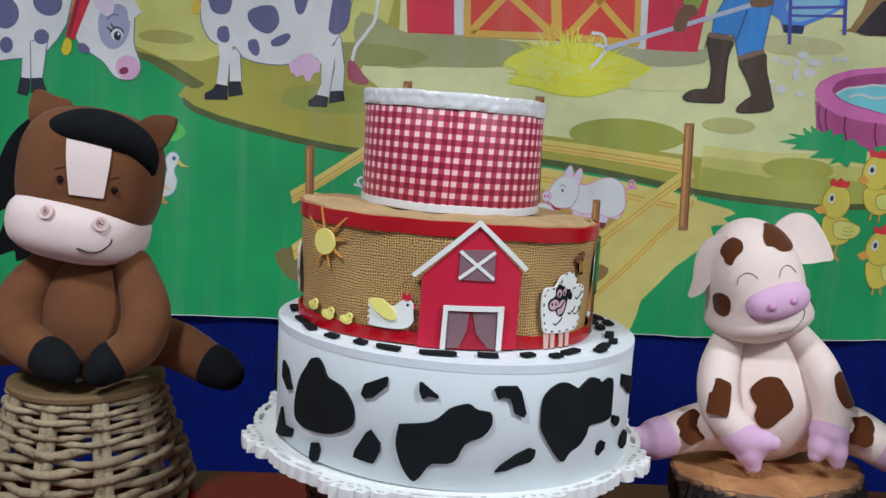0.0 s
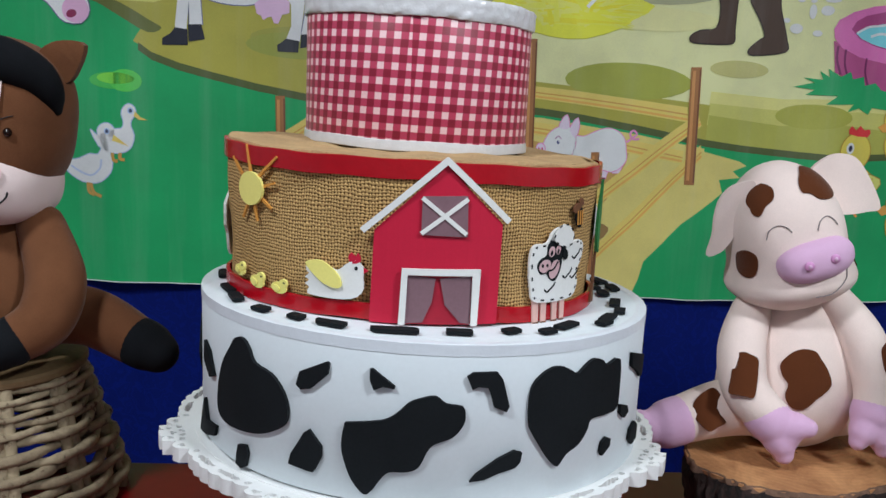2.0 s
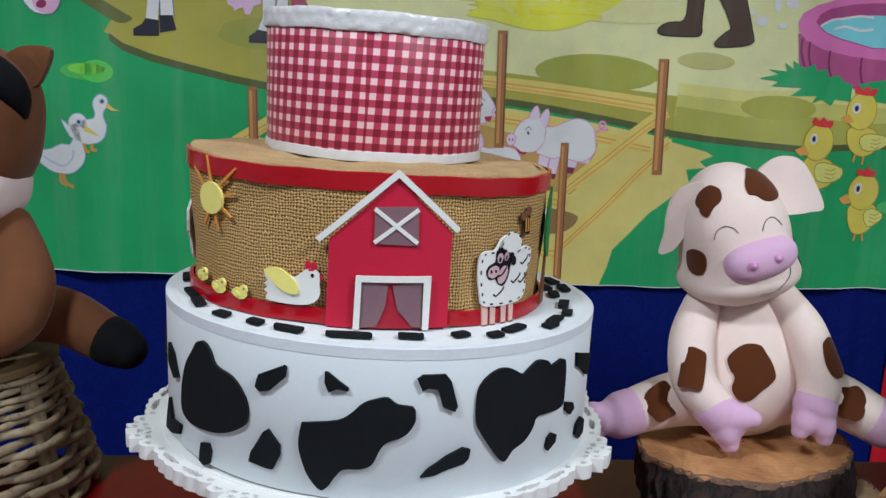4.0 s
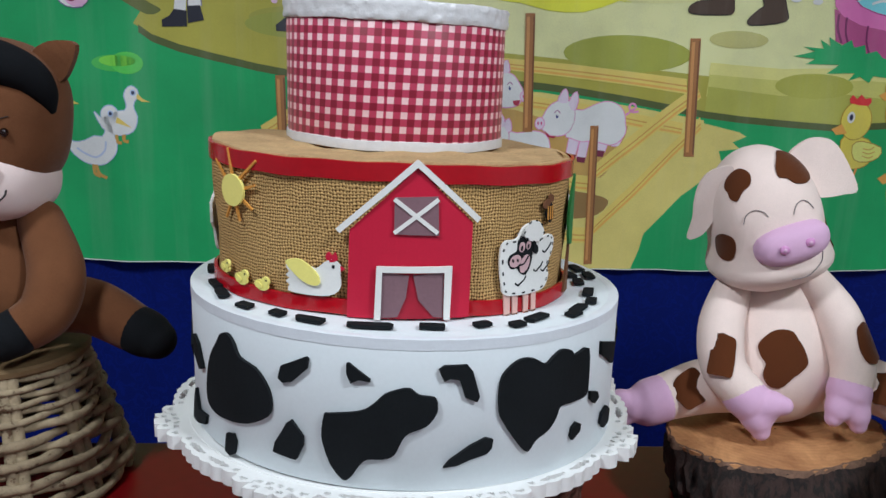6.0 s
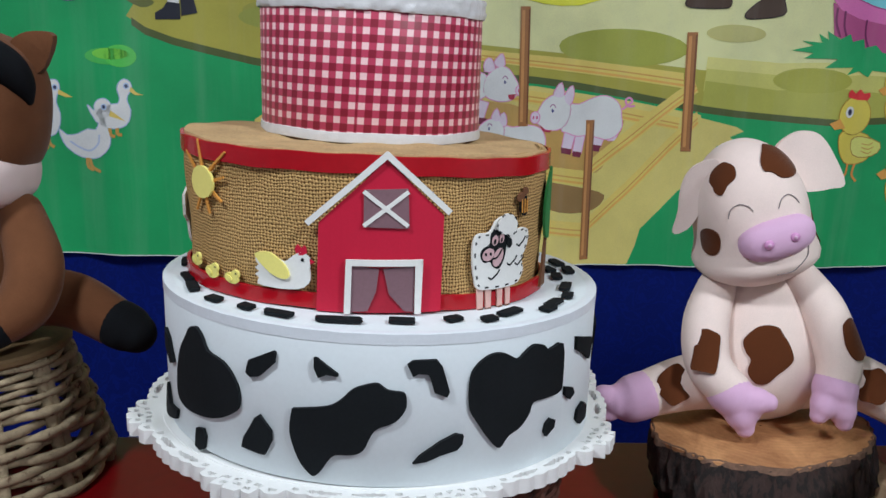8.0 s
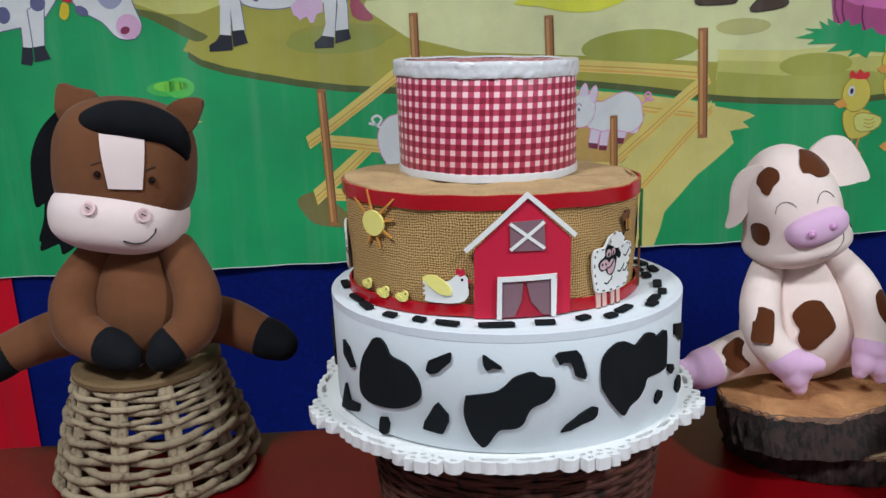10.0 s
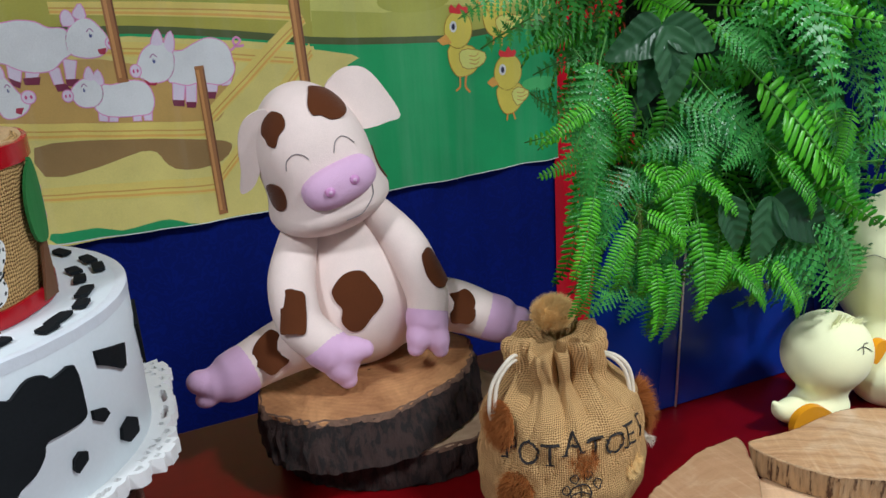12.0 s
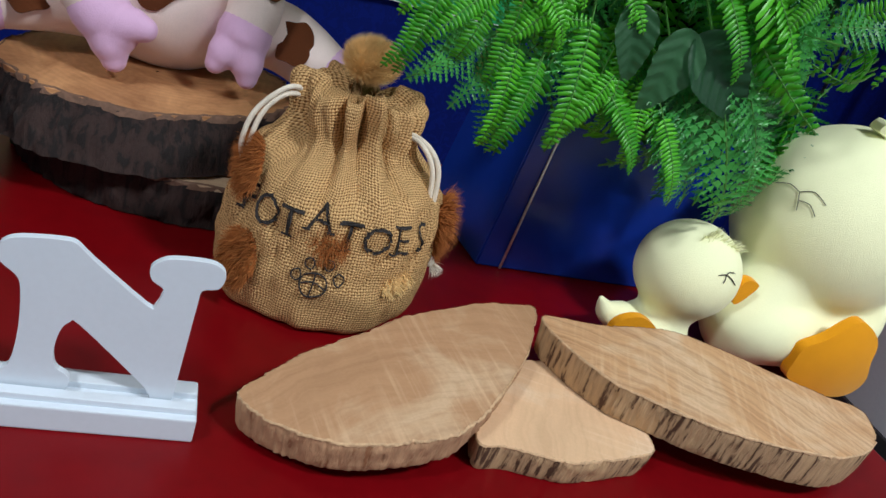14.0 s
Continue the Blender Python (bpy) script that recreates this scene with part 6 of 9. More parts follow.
foam("bee", cake, [(oval(152, 75, 5.4, 8.5, 12, 14), BLACK_FOAM, 0, 1.5), (oval(147, 82, 5, 3.4, 30, 12), BROWN_FOAM, 0.3, 1.6), (oval(153, 86, 3.6, 3, -30, 12), BROWN_FOAM, 0.3, 1.6)] + [(strip([(x, 69), (x - 0.6, 80)], 1.5), ORANGE_FOAM, 1.6, 0.3) for x in (149, 152.4, 155.6)], "small striped foam bee")
foam("tree", cake, [(strip([(205, 45), (200, 0)], [10, 26]), BROWN_FOAM, 0, 2), (spline([(190, 45), (186, 65), (190, 85), (203, 100), (216, 88), (222, 66), (216, 46), (203, 40)], 3), GREEN_FOAM, 1.5, 2.2)], "green foam tree with a brown trunk")
foam("flower_bush", cake, [(oval(242, 62, 12, 16, 0, 16), CREAM_FOAM, 0, 2.2)] + [(oval(242 + 9 * math.cos(k), 62 + 11 * math.sin(k), 2.5, 2.5, 0, 8), PINK_FOAM, 2.2, 1) for k in range(6)], "white foam blossom cluster")
foam("calf", cake, [(spline([(-215, 60), (-200, 74), (-186, 66), (-188, 40), (-196, 20), (-215, 22)], 3), CREAM_FOAM, 0, 2.2), (oval(-200, 50, 5, 8, 0, 10), BLACK_FOAM, 2.2, 0.5)], "white foam calf with dark patch")

# top tier
bm = bmesh.new()
lathe(bm, [(0.001, 1.1585), (0.0935, 1.1585), (0.0943, 1.16), (0.0943, 1.27), (0.093, 1.2715), (0.001, 1.2715)], 128, TOP[:2], deform=lean(0.026))
upper = part("top_tier", bm, GINGHAM, cake, "tier wrapped in red and white gingham", smooth=True)


def crinkle(p, a, r):
    """Satin pulled round a rim: short puckers, deepest at its edges."""
    pucker = 0.0012 * noise.noise((13 * math.sin(a), 13 * math.cos(a), 130 * p.z)) + 0.0008 * noise.noise((34 * math.sin(a), 34 * math.cos(a), 260 * p.z))
    return p + Vector((math.sin(a), -math.cos(a), 0)) * (0.0005 + pucker) + Vector((0, 0, 0.0004 * math.sin(9 * a) + 0.0006 * noise.noise((20 * math.sin(a), 20 * math.cos(a), 3))))


bm = bmesh.new()
lathe(bm, [(0.094, 1.2575), (0.0955, 1.258), (0.0961, 1.260), (0.0962, 1.2625), (0.0959, 1.265), (0.0959, 1.268), (0.0962, 1.271), (0.0948, 1.2735), (0.0915, 1.2738), (0.088, 1.272)], 300, TOP[:2], deform=lean(0.03, crinkle))
part("top_ribbon", bm, SATIN_WHITE, upper, "wrinkled white satin ribbon", smooth=True)
bm = bmesh.new()
lathe(bm, [(0.0943, 1.158), (0.0954, 1.1586), (0.0956, 1.162), (0.0952, 1.1658), (0.0943, 1.1662)], 128, TOP[:2], deform=lean(0.026, lambda p, a, r: p + Vector((0, 0, 0.0004 * math.sin(7 * a)))))
part("base_ribbon", bm, SATIN_WHITE, upper, "white satin ribbon", smooth=True)

# ---------------------------------------------------------------- cake plate and its wicker stand
plate = empty("cake_plate", pose(0.0256, 0.872, 0.905))
tagged(plate, "white plastic plate with a pierced lace rim", "cake plate")
PC = (0.0225, 0.855)
bm = bmesh.new()
lathe(bm, [(0.001, 0.905), (0.17, 0.905), (0.186, 0.909), (0.192, 0.914), (0.192, 0.9205), (0.001, 0.9205)], 120, PC, deform=lambda p, a, r: Vector((p.x, PC[1] + 0.905 * (p.y - PC[1]), p.z)))
part("dish", bm, PLASTIC_WHITE, plate, smooth=False)


def lace_edge(a):
    """The rim's outer radius: eight lobed tabs with long shallow arcs between them."""
    d = abs((a * 4 / math.pi) % 1.0 - 0.5)
    if d < 0.035:
        return 0.2215
    if d < 0.045:
        return 0.2165
    if d < 0.10:
        return 0.2185 + 0.0022 * abs(math.cos(math.pi * d / 0.1))
    if d < 0.125:
        return 0.2105
    if d < 0.215:
        return 0.2115 + 0.0035 * math.sin(math.pi * (d - 0.125) / 0.09)
    if d < 0.235:
        return 0.2045
    return 0.2046 + 0.0034 * math.sin(math.pi * (d - 0.235) / 0.53) + 0.0022 * abs(math.sin(math.pi * (d - 0.235) / 0.0884))


def lace_hole(a, r):
    k = (a * 4 / math.pi) % 1.0
    arc = math.pi / 4 * 0.2
    for kc, rc, ra, rr in ((0.44, 0.2135, 3.0, 2.4), (0.5, 0.2105, 3.2, 2.6), (0.56, 0.2135, 3.0, 2.4), (0.41, 0.2045, 3.2, 2.6), (0.47, 0.2025, 2.6, 2.0), (0.53, 0.2025, 2.6, 2.0), (0.59, 0.2045, 3.2, 2.6), (0.335, 0.2075, 3.6, 2.8), (0.665, 0.2075, 3.6, 2.8), (0.24, 0.2, 3.2, 2.6), (0.76, 0.2, 3.2, 2.6), (0.105, 0.2012, 13.0, 3.0), (0.895, 0.2012, 13.0, 3.0)):
        d = (k - kc + 0.5) % 1.0 - 0.5
        if (d * arc * 1000 / ra) ** 2 + ((r - rc) * 1000 / rr) ** 2 < 1:
            return True
    return False


bm = bmesh.new()
NA, NR = 720, 14
ring = []
for i in range(NA):
    a = 2 * math.pi * i / NA
    ro = lace_edge(a)
    col = []
    for j in range(NR + 1):
        r = 0.189 + (ro - 0.189) * j / NR
        z = 0.9195 + 0.002 * ((r - 0.189) / 0.028)
        p = (PC[0] + r * math.sin(a), PC[1] - 0.905 * r * math.cos(a), z)
        q = (p[0], p[1], z - 0.012)
        col.append((bm.verts.new(p), bm.verts.new(q), a, r))
    ring.append(col)
solid = [[not lace_hole(2 * math.pi * (i + 0.5) / NA, 0.189 + (lace_edge(2 * math.pi * (i + 0.5) / NA) - 0.189) * (j + 0.5) / NR) for j in range(NR)] for i in range(NA)]
for i in range(NA):
    n = (i + 1) % NA
    for j in range(NR):
        if not solid[i][j]:
            continue
        a, b, c, d = ring[i][j], ring[n][j], ring[n][j + 1], ring[i][j + 1]
        bm.faces.new([a[0], b[0], c[0], d[0]])
        bm.faces.new([d[1], c[1], b[1], a[1]])
        for open_, u, v in ((j == 0 or not solid[i][j - 1], a, b), (j == NR - 1 or not solid[i][min(j + 1, NR - 1)], c, d), (not solid[n][j], b, c), (not solid[i - 1][j], d, a)):
            if open_:
                bm.faces.new([u[1], v[1], v[0], u[0]])
loose = [v for v in bm.verts if not v.link_faces]
bmesh.ops.delete(bm, geom=loose, context="VERTS")
part("lace_rim", bm, PLASTIC_WHITE, plate, "pierced white lace rim")

SB = (0.034, 0.853)
stand = empty("wicker_stand", pose(SB[0], SB[1], TABLE_Z))
tagged(stand, "dark brown wicker basket turned over under the cake", "basket")
bm = bmesh.new()
lathe(bm, [(0.139, 0.7502), (0.153, 0.9045), (0.001, 0.9048)], 64, SB)
part("core", bm, WICKER_DARK, stand, smooth=True)
ROWS_S, STAKES_S = 24, 30


def woven_ring(centre, r, z, rad, stakes, sway, phase, n, seg, wob=0.0, seed=0):
    """One weaver that passes in front of and behind the stakes."""
    rnd = random.Random(seed)
    bm = bmesh.new()
    pts = []
    for k in range(n):
        a = 2 * math.pi * k / n
        rr = r + sway * math.sin(stakes * a / 2 + phase)
        pts.append((centre[0] + rr * math.sin(a), centre[1] - rr * math.cos(a), z + wob * (noise.noise((3 * math.sin(a) + seed, 3 * math.cos(a), z * 9)))))
    tube(bm, pts, [rad * rnd.uniform(0.8, 1.2) for _ in pts] if wob else rad, 0, seg, 2 if wob else 1, closed=True)
    return bm


for k in range(ROWS_S):
    z = 0.7545 + 0.149 * (k + 0.5) / ROWS_S
    r = 0.147 + 0.015 * (k + 0.5) / ROWS_S
    part("weaver", woven_ring(SB, r, z, 0.0031, STAKES_S, 0.0024, math.pi * (k % 2), 120, 6, 0, k), WICKER_DARK, stand, smooth=True)

# ---------------------------------------------------------------- horse's basket
BC = (-0.436, 0.985)
basket = empty("willow_basket", pose(BC[0], BC[1], TABLE_Z))
tagged(basket, "upturned basket of pale peeled willow under the toy horse", "basket")
bm = bmesh.new()
lathe(bm, [(0.001, 0.896), (0.09, 0.896), (0.093, 0.899), (0.093, 0.904), (0.09, 0.9065), (0.001, 0.907)], 72, BC)
part("round_board", bm, surface("brown_hardboard", srgb(116, 92, 62), 0.75, 0.2, 20, 200, 0.2), basket, "brown round board on top", smooth=False)
NST = 10
for k in range(NST):
    a = 2 * math.pi * (k - 0.08) / NST
    bm = bmesh.new()
    for off in (-0.048, 0.048):
        pts = []
        for j in range(5):
            z = 0.752 + 0.142 * j / 4
            r = 0.1255 - 0.04 * (z - 0.75) / 0.145
            pts.append((BC[0] + r * math.sin(a + off * 0.9), BC[1] - r * math.cos(a + off * 0.9), z))
        tube(bm, pts, 0.0066, 0, 8, 2)
    part("stake", bm, WICKER, basket, smooth=True)
rows = [(0.7565 + 0.0108 * k, 0.0054) for k in range(9)] + [(0.853 + 0.0078 * k, 0.0037) for k in range(6)]
for k, (z, rad) in enumerate(rows):
    r = 0.127 - 0.04 * (z - 0.75) / 0.145
    part("weaver", woven_ring(BC, r, z, rad, NST, 0.0066 if k < 9 else 0.005, math.pi * (k % 2 + 0.58), 80, 8, 0.0035 if k < 9 else 0.002, k + 5), WICKER, basket, smooth=True)

# ---------------------------------------------------------------- toy horse
def boxy(power, low=0.0):
    """A rounder-cornered form than an ellipsoid; low widens its lower half."""
    def shape(d):
        q = Vector([math.copysign(abs(v) ** (2 / power), v) for v in d])
        n = (abs(d.x) ** power + abs(d.y) ** power + abs(d.z) ** power) ** (1 / power)
        q = d / n
        w = 1 + low * max(0.0, -q.z)
        return Vector((q.x * w, q.y * w, q.z))
    return shape


class Toy:
    """A sewn toy: an empty at its base and its sewn pieces as parts."""

    def __init__(self, name, base, mats):
        self.ob, self.mats = empty(name, pose(*base)), mats

    def piece(self, name, bm, label="", soft=0.0):
        used = sorted({f.material_index for f in bm.faces})
        for f in bm.faces:
            f.material_index = used.index(f.material_index)
        ob = part(name, bm, [self.mats[k] for k in used], self.ob, label, smooth=True)
        if soft:
            m = ob.modifiers.new("one_skin", "REMESH")
            m.mode, m.voxel_size, m.use_smooth_shade = "VOXEL", soft, True
            m = ob.modifiers.new("stuffed", "SMOOTH")
            m.factor, m.iterations = 0.5, 14
        return bmesh.new()


def mm(pts):
    return [(x / 1000, y / 1000) for x, y in pts]


def toy_horse():
    mats = [FELT_BROWN, FELT_BLACK, FELT_MUZZLE, BEAD, BUTTON_PINK, THREAD]
    toy = Toy("toy_horse", (-0.432, 0.99, 0.907), mats)
    bm = bmesh.new()
    hc, hr, hs = (-0.432, 0.992, 1.158), (0.083, 0.066, 0.083), boxy(2.7)
    nod = (0, 8, 0)
    ball(bm, hc, hr, nod, 0, 48, 30, hs)
    bm = toy.piece("head", bm)
    mc, mr, ms = (-0.4435, 0.984, 1.098), (0.0805, 0.072, 0.044), boxy(2.6)
    ball(bm, mc, mr, (0, 9, 0), 2, 48, 24, ms)
    bm = toy.piece("muzzle", bm, "pale felt muzzle")
    face = on_ball(hc, hr, nod, hs)
    sheet(bm, [(-5, 30), (31, 29), (29, -9), (4, -11)], face, 0.0016, 3, 2, 0.0012, 3)
    bm = toy.piece("blaze", bm, "pale felt blaze")
    # forelock
    tube(bm, [(-0.461, 0.960, 1.211), (-0.447, 0.950, 1.216), (-0.418, 0.943, 1.219), (-0.388, 0.944, 1.215), (-0.364, 0.957, 1.202), (-0.353, 0.966, 1.184), (-0.35, 0.972, 1.168)], [0.012, 0.0165, 0.0215, 0.0225, 0.020, 0.0145, 0.006], 1, 26, 6)
    bm = toy.piece("forelock", bm, "black felt forelock", 0.0022)
    # mane down one side
    mane = [(-0.499, 1.222), (-0.534, 1.2), (-0.555, 1.168), (-0.562, 1.138), (-0.562, 1.106), (-0.55, 1.11), (-0.554, 1.08), (-0.566, 1.049), (-0.547, 1.054), (-0.538, 1.056), (-0.535, 1.043), (-0.514, 1.059), (-0.5, 1.10), (-0.496, 1.18)]
    for d in (1.0, 1.014):
        sheet(bm, [tuple(p) for p in spline(mane, 4)], lambda x, y, h: Vector((x - (d - 1) * 0.5, d + h - 0.1 * (x + 0.5), y + (d - 1) * 0.6)), 0.007, 0.02, 1)
    bm = toy.piece("mane", bm, "black felt mane")
    # ears
    for pts, tip in (([(-0.503, 1.258), (-0.507, 1.222), (-0.494, 1.208), (-0.458, 1.226), (-0.46, 1.247), (-0.48, 1.253)], 0.96), ([(-0.374, 1.222), (-0.355, 1.236), (-0.327, 1.233), (-0.341, 1.203), (-0.354, 1.194), (-0.368, 1.198)], 0.96)):
        sheet(bm, [tuple(p) for p in spline(pts, 4)], lambda x, y, h: Vector((x, 0.985 + h + 0.25 * abs(y - 1.23), y)), 0.009, 0.01, 0)
        bm = toy.piece("ear", bm)
    # eyes, brows, buttons and smile
    for a, b in ((-5, -1), (36, -2)):
        ball(bm, face(a, b, 0.001), (0.0042, 0.0036, 0.0044), (0, 0, 0), 3, 14, 10)
        bm = toy.piece("eye", bm, "dark glass bead eye")
        tube(bm, [face(a - 5, b + 7, 0.0006), face(a - 1, b + 9, 0.0006), face(a + 2, b + 10, 0.0006)], 0.0005, 5, 6, 4)
        bm = toy.piece("brow", bm, "stitched dark brow")
    muz = on_ball(mc, mr, (0, 9, 0), ms)
    for a, b in ((-7, 26), (36, 22)):
        p = muz(a, b, 0.0015)
        n = (muz(a, b, 0.01) - p).normalized()
        q = n.to_track_quat("Z", "Y").to_matrix()
        sheet(bm, oval(0, 0, 0.0085, 0.0085, 0, 20), lambda x, y, h: p + q @ Vector((x, y, h)), 0.003, 0.05, 4)
        sheet(bm, oval(0, 0, 0.0062, 0.0062, 0, 16), lambda x, y, h: p + q @ Vector((x, y, h + 0.003)), -0.0008, 0.05, 4)
        tube(bm, [p + q @ Vector((-0.002, 0.0015, 0.0034)), p + q @ Vector((0.002, -0.0015, 0.0034))], 0.0006, 5, 6, 2)
        bm = toy.piece("nostril_button", bm, "pink button nostril")
    tube(bm, [muz(22, -17, 0.0006), muz(31, -20, 0.0006), muz(39, -16, 0.0006), muz(45, -5, 0.0006), muz(46, 2, 0.0006)], 0.0010, 5, 6, 5)
    bm = toy.piece("smile", bm, "stitched dark smile")
    # body and limbs
    ball(bm, (-0.432, 0.995, 0.985), (0.066, 0.064, 0.088), (0, 0, 0), 0, 40, 26, lambda d: Vector((d.x * (1 - 0.18 * d.z), d.y * (1 - 0.18 * d.z), d.z)))
    bm = toy.piece("body", bm)
    for name, pts, radii, mat, label in (
            ("arm", [(-0.478, 0.985, 1.05), (-0.503, 0.957, 1.008), (-0.496, 0.935, 0.967), (-0.46, 0.92, 0.948)], [0.024, 0.0285, 0.028, 0.0245], 0, ""),
            ("arm", [(-0.378, 0.985, 1.048), (-0.351, 0.957, 1.002), (-0.352, 0.935, 0.966), (-0.373, 0.92, 0.948)], [0.024, 0.0285, 0.028, 0.0245], 0, ""),
            ("hoof", [(-0.456, 0.919, 0.948), (-0.439, 0.911, 0.942), (-0.428, 0.907, 0.938)], [0.0252, 0.0245, 0.0195], 1, "black felt hoof"),
            ("hoof", [(-0.375, 0.919, 0.948), (-0.380, 0.910, 0.942), (-0.385, 0.907, 0.937)], [0.0252, 0.0245, 0.0195], 1, "black felt hoof"),
            ("leg", [(-0.40, 1.005, 0.95), (-0.335, 0.995, 0.951), (-0.283, 0.985, 0.931)], [0.034, 0.031, 0.0265], 0, ""),
            ("hoof", [(-0.279, 0.984, 0.93), (-0.264, 0.981, 0.924), (-0.257, 0.979, 0.921)], [0.0274, 0.0262, 0.0225], 1, "black felt hoof"),
            ("leg", [(-0.48, 1.0, 0.948), (-0.545, 0.975, 0.945), (-0.60, 0.955, 0.928)], [0.034, 0.031, 0.0265], 0, ""),
            ("hoof", [(-0.604, 0.953, 0.926), (-0.62, 0.948, 0.918), (-0.628, 0.945, 0.914)], [0.028, 0.0275, 0.025], 1, "black felt hoof")):
        bm = toy.piece(name, tube(bm, pts, radii, mat, 24, 8), label, 0.0032 if name == "hoof" else 0.0)
    bm.free()
    return tagged(toy.ob, "brown felt toy horse with black mane, sitting on a basket", "soft toy")


toy_horse()
bm = bmesh.new()
sheet(bm, mm([(-452, 948), (-444, 962), (-426, 957), (-430, 944), (-441, 941)]), lambda x, y, h: Vector((x, y, 0.9085 + h + 0.006 * math.cos(150 * (x + 0.44)) ** 2)), 0.0006, 0.004)
tagged(part("paper_tag", bm, PLASTIC_WHITE), "small crumpled white paper tag beside the toy's hooves", "tag")

# ---------------------------------------------------------------- wood slices under the pig


def wood_slice(name, centre, rx, ry, z0, z1, seed, label, rough=0.0062, tilt=0.0, face_mat=STUMP_TOP, turn=0.0, slant=0.0):
    """A sawn slice of trunk: a knobbly bark rim, a sawn face."""
    base = empty(name, pose(centre[0], centre[1], z0))
    n = 120

    def swing(x, y):
        c, s = math.cos(radians(turn)), math.sin(radians(turn))
        return c * x - s * y, s * x + c * y

    def radius(a):
        return 1 + 0.035 * noise.noise((1.6 * math.sin(a) + seed, 1.6 * math.cos(a), seed)) + 0.03 * noise.noise((5 * math.sin(a), 5 * math.cos(a) + seed, 0))

    def deform(p, a, r):
        k = radius(a)
        q = Vector(((p.x - centre[0]) * k, (p.y - centre[1]) * k, p.z))
        bumpy = 1 + rough / rx * (noise.noise((22 * math.sin(a), 22 * math.cos(a), 60 * p.z + seed)) + 0.6 * noise.noise((60 * math.sin(a), 60 * math.cos(a), 150 * p.z)))
        x, y = swing(q.x * bumpy, q.y * bumpy * ry / rx)
        return Vector((centre[0] + x, centre[1] + y - slant * max(0.0, min(1.0, (z1 - p.z) / (z1 - z0))), p.z + tilt * x))

    bm = bmesh.new()
    prof = [(rx * 0.965, z0)] + [(rx * (0.985 + 0.018 * math.sin(math.pi * k / 6)), z0 + (z1 - z0) * (0.02 + 0.95 * k / 6)) for k in range(7)] + [(rx * 0.985, z1)]
    lathe(bm, prof, n, centre, 0, deform)
    part("bark", bm, STUMP_BARK, base, "dark rough bark", smooth=True)
    bm = bmesh.new()

    def flat(p, a, r):
        k = radius(a)
        x, y = swing((p.x - centre[0]) * k, (p.y - centre[1]) * k * ry / rx)
        return Vector((x, y, p.z - z0 + tilt * x))

    lathe(bm, [(rx * 0.985, z1 - 0.003), (rx * 0.983, z1 + 0.0006), (rx * 0.7, z1 + 0.0012), (rx * 0.35, z1 + 0.0012), (0.0015, z1 + 0.0012)], n, centre, 0, flat)
    face = part("sawn_face", bm, face_mat, None, "sawn face with growth rings", smooth=False, m=pose(centre[0], centre[1], z0))
    face.parent = base
    face.matrix_parent_inverse = base.matrix_world.inverted()
    bm = bmesh.new()
    lathe(bm, [(rx * 0.962, z0), (0.002, z0)], n, centre, 0, deform)
    part("underside", bm, STUMP_TOP, base)
    bm = bmesh.new()
    lathe(bm, [(rx * 0.988, z1 - 0.004), (rx * 0.992, z1), (rx * 0.982, z1 + 0.0014), (rx * 0.968, z1 + 0.0015)], n, centre, 0, deform)
    part("bast_ring", bm, surface("grey_bast", srgb(112, 84, 68), 0.85, 0.35, 90, 300, 0.6, 0.002), base, "pale ring under the bark", smooth=True)
    return tagged(base, label, "wood slice", "wood slices")


wood_slice("wood_slice", (0.457, 0.992), 0.134, 0.102, 0.7505, 0.79, 4.0, "dark-barked wood slice lying on the red table", face_mat=STUMP_PALE, turn=-8)
wood_slice("wood_slice", (0.43, 1.0), 0.127, 0.094, 0.7922, 0.836, 1.5, "thick wood slice with dark bark carrying the toy pig", tilt=0.015, turn=20, slant=0.024)

# ---------------------------------------------------------------- toy pig


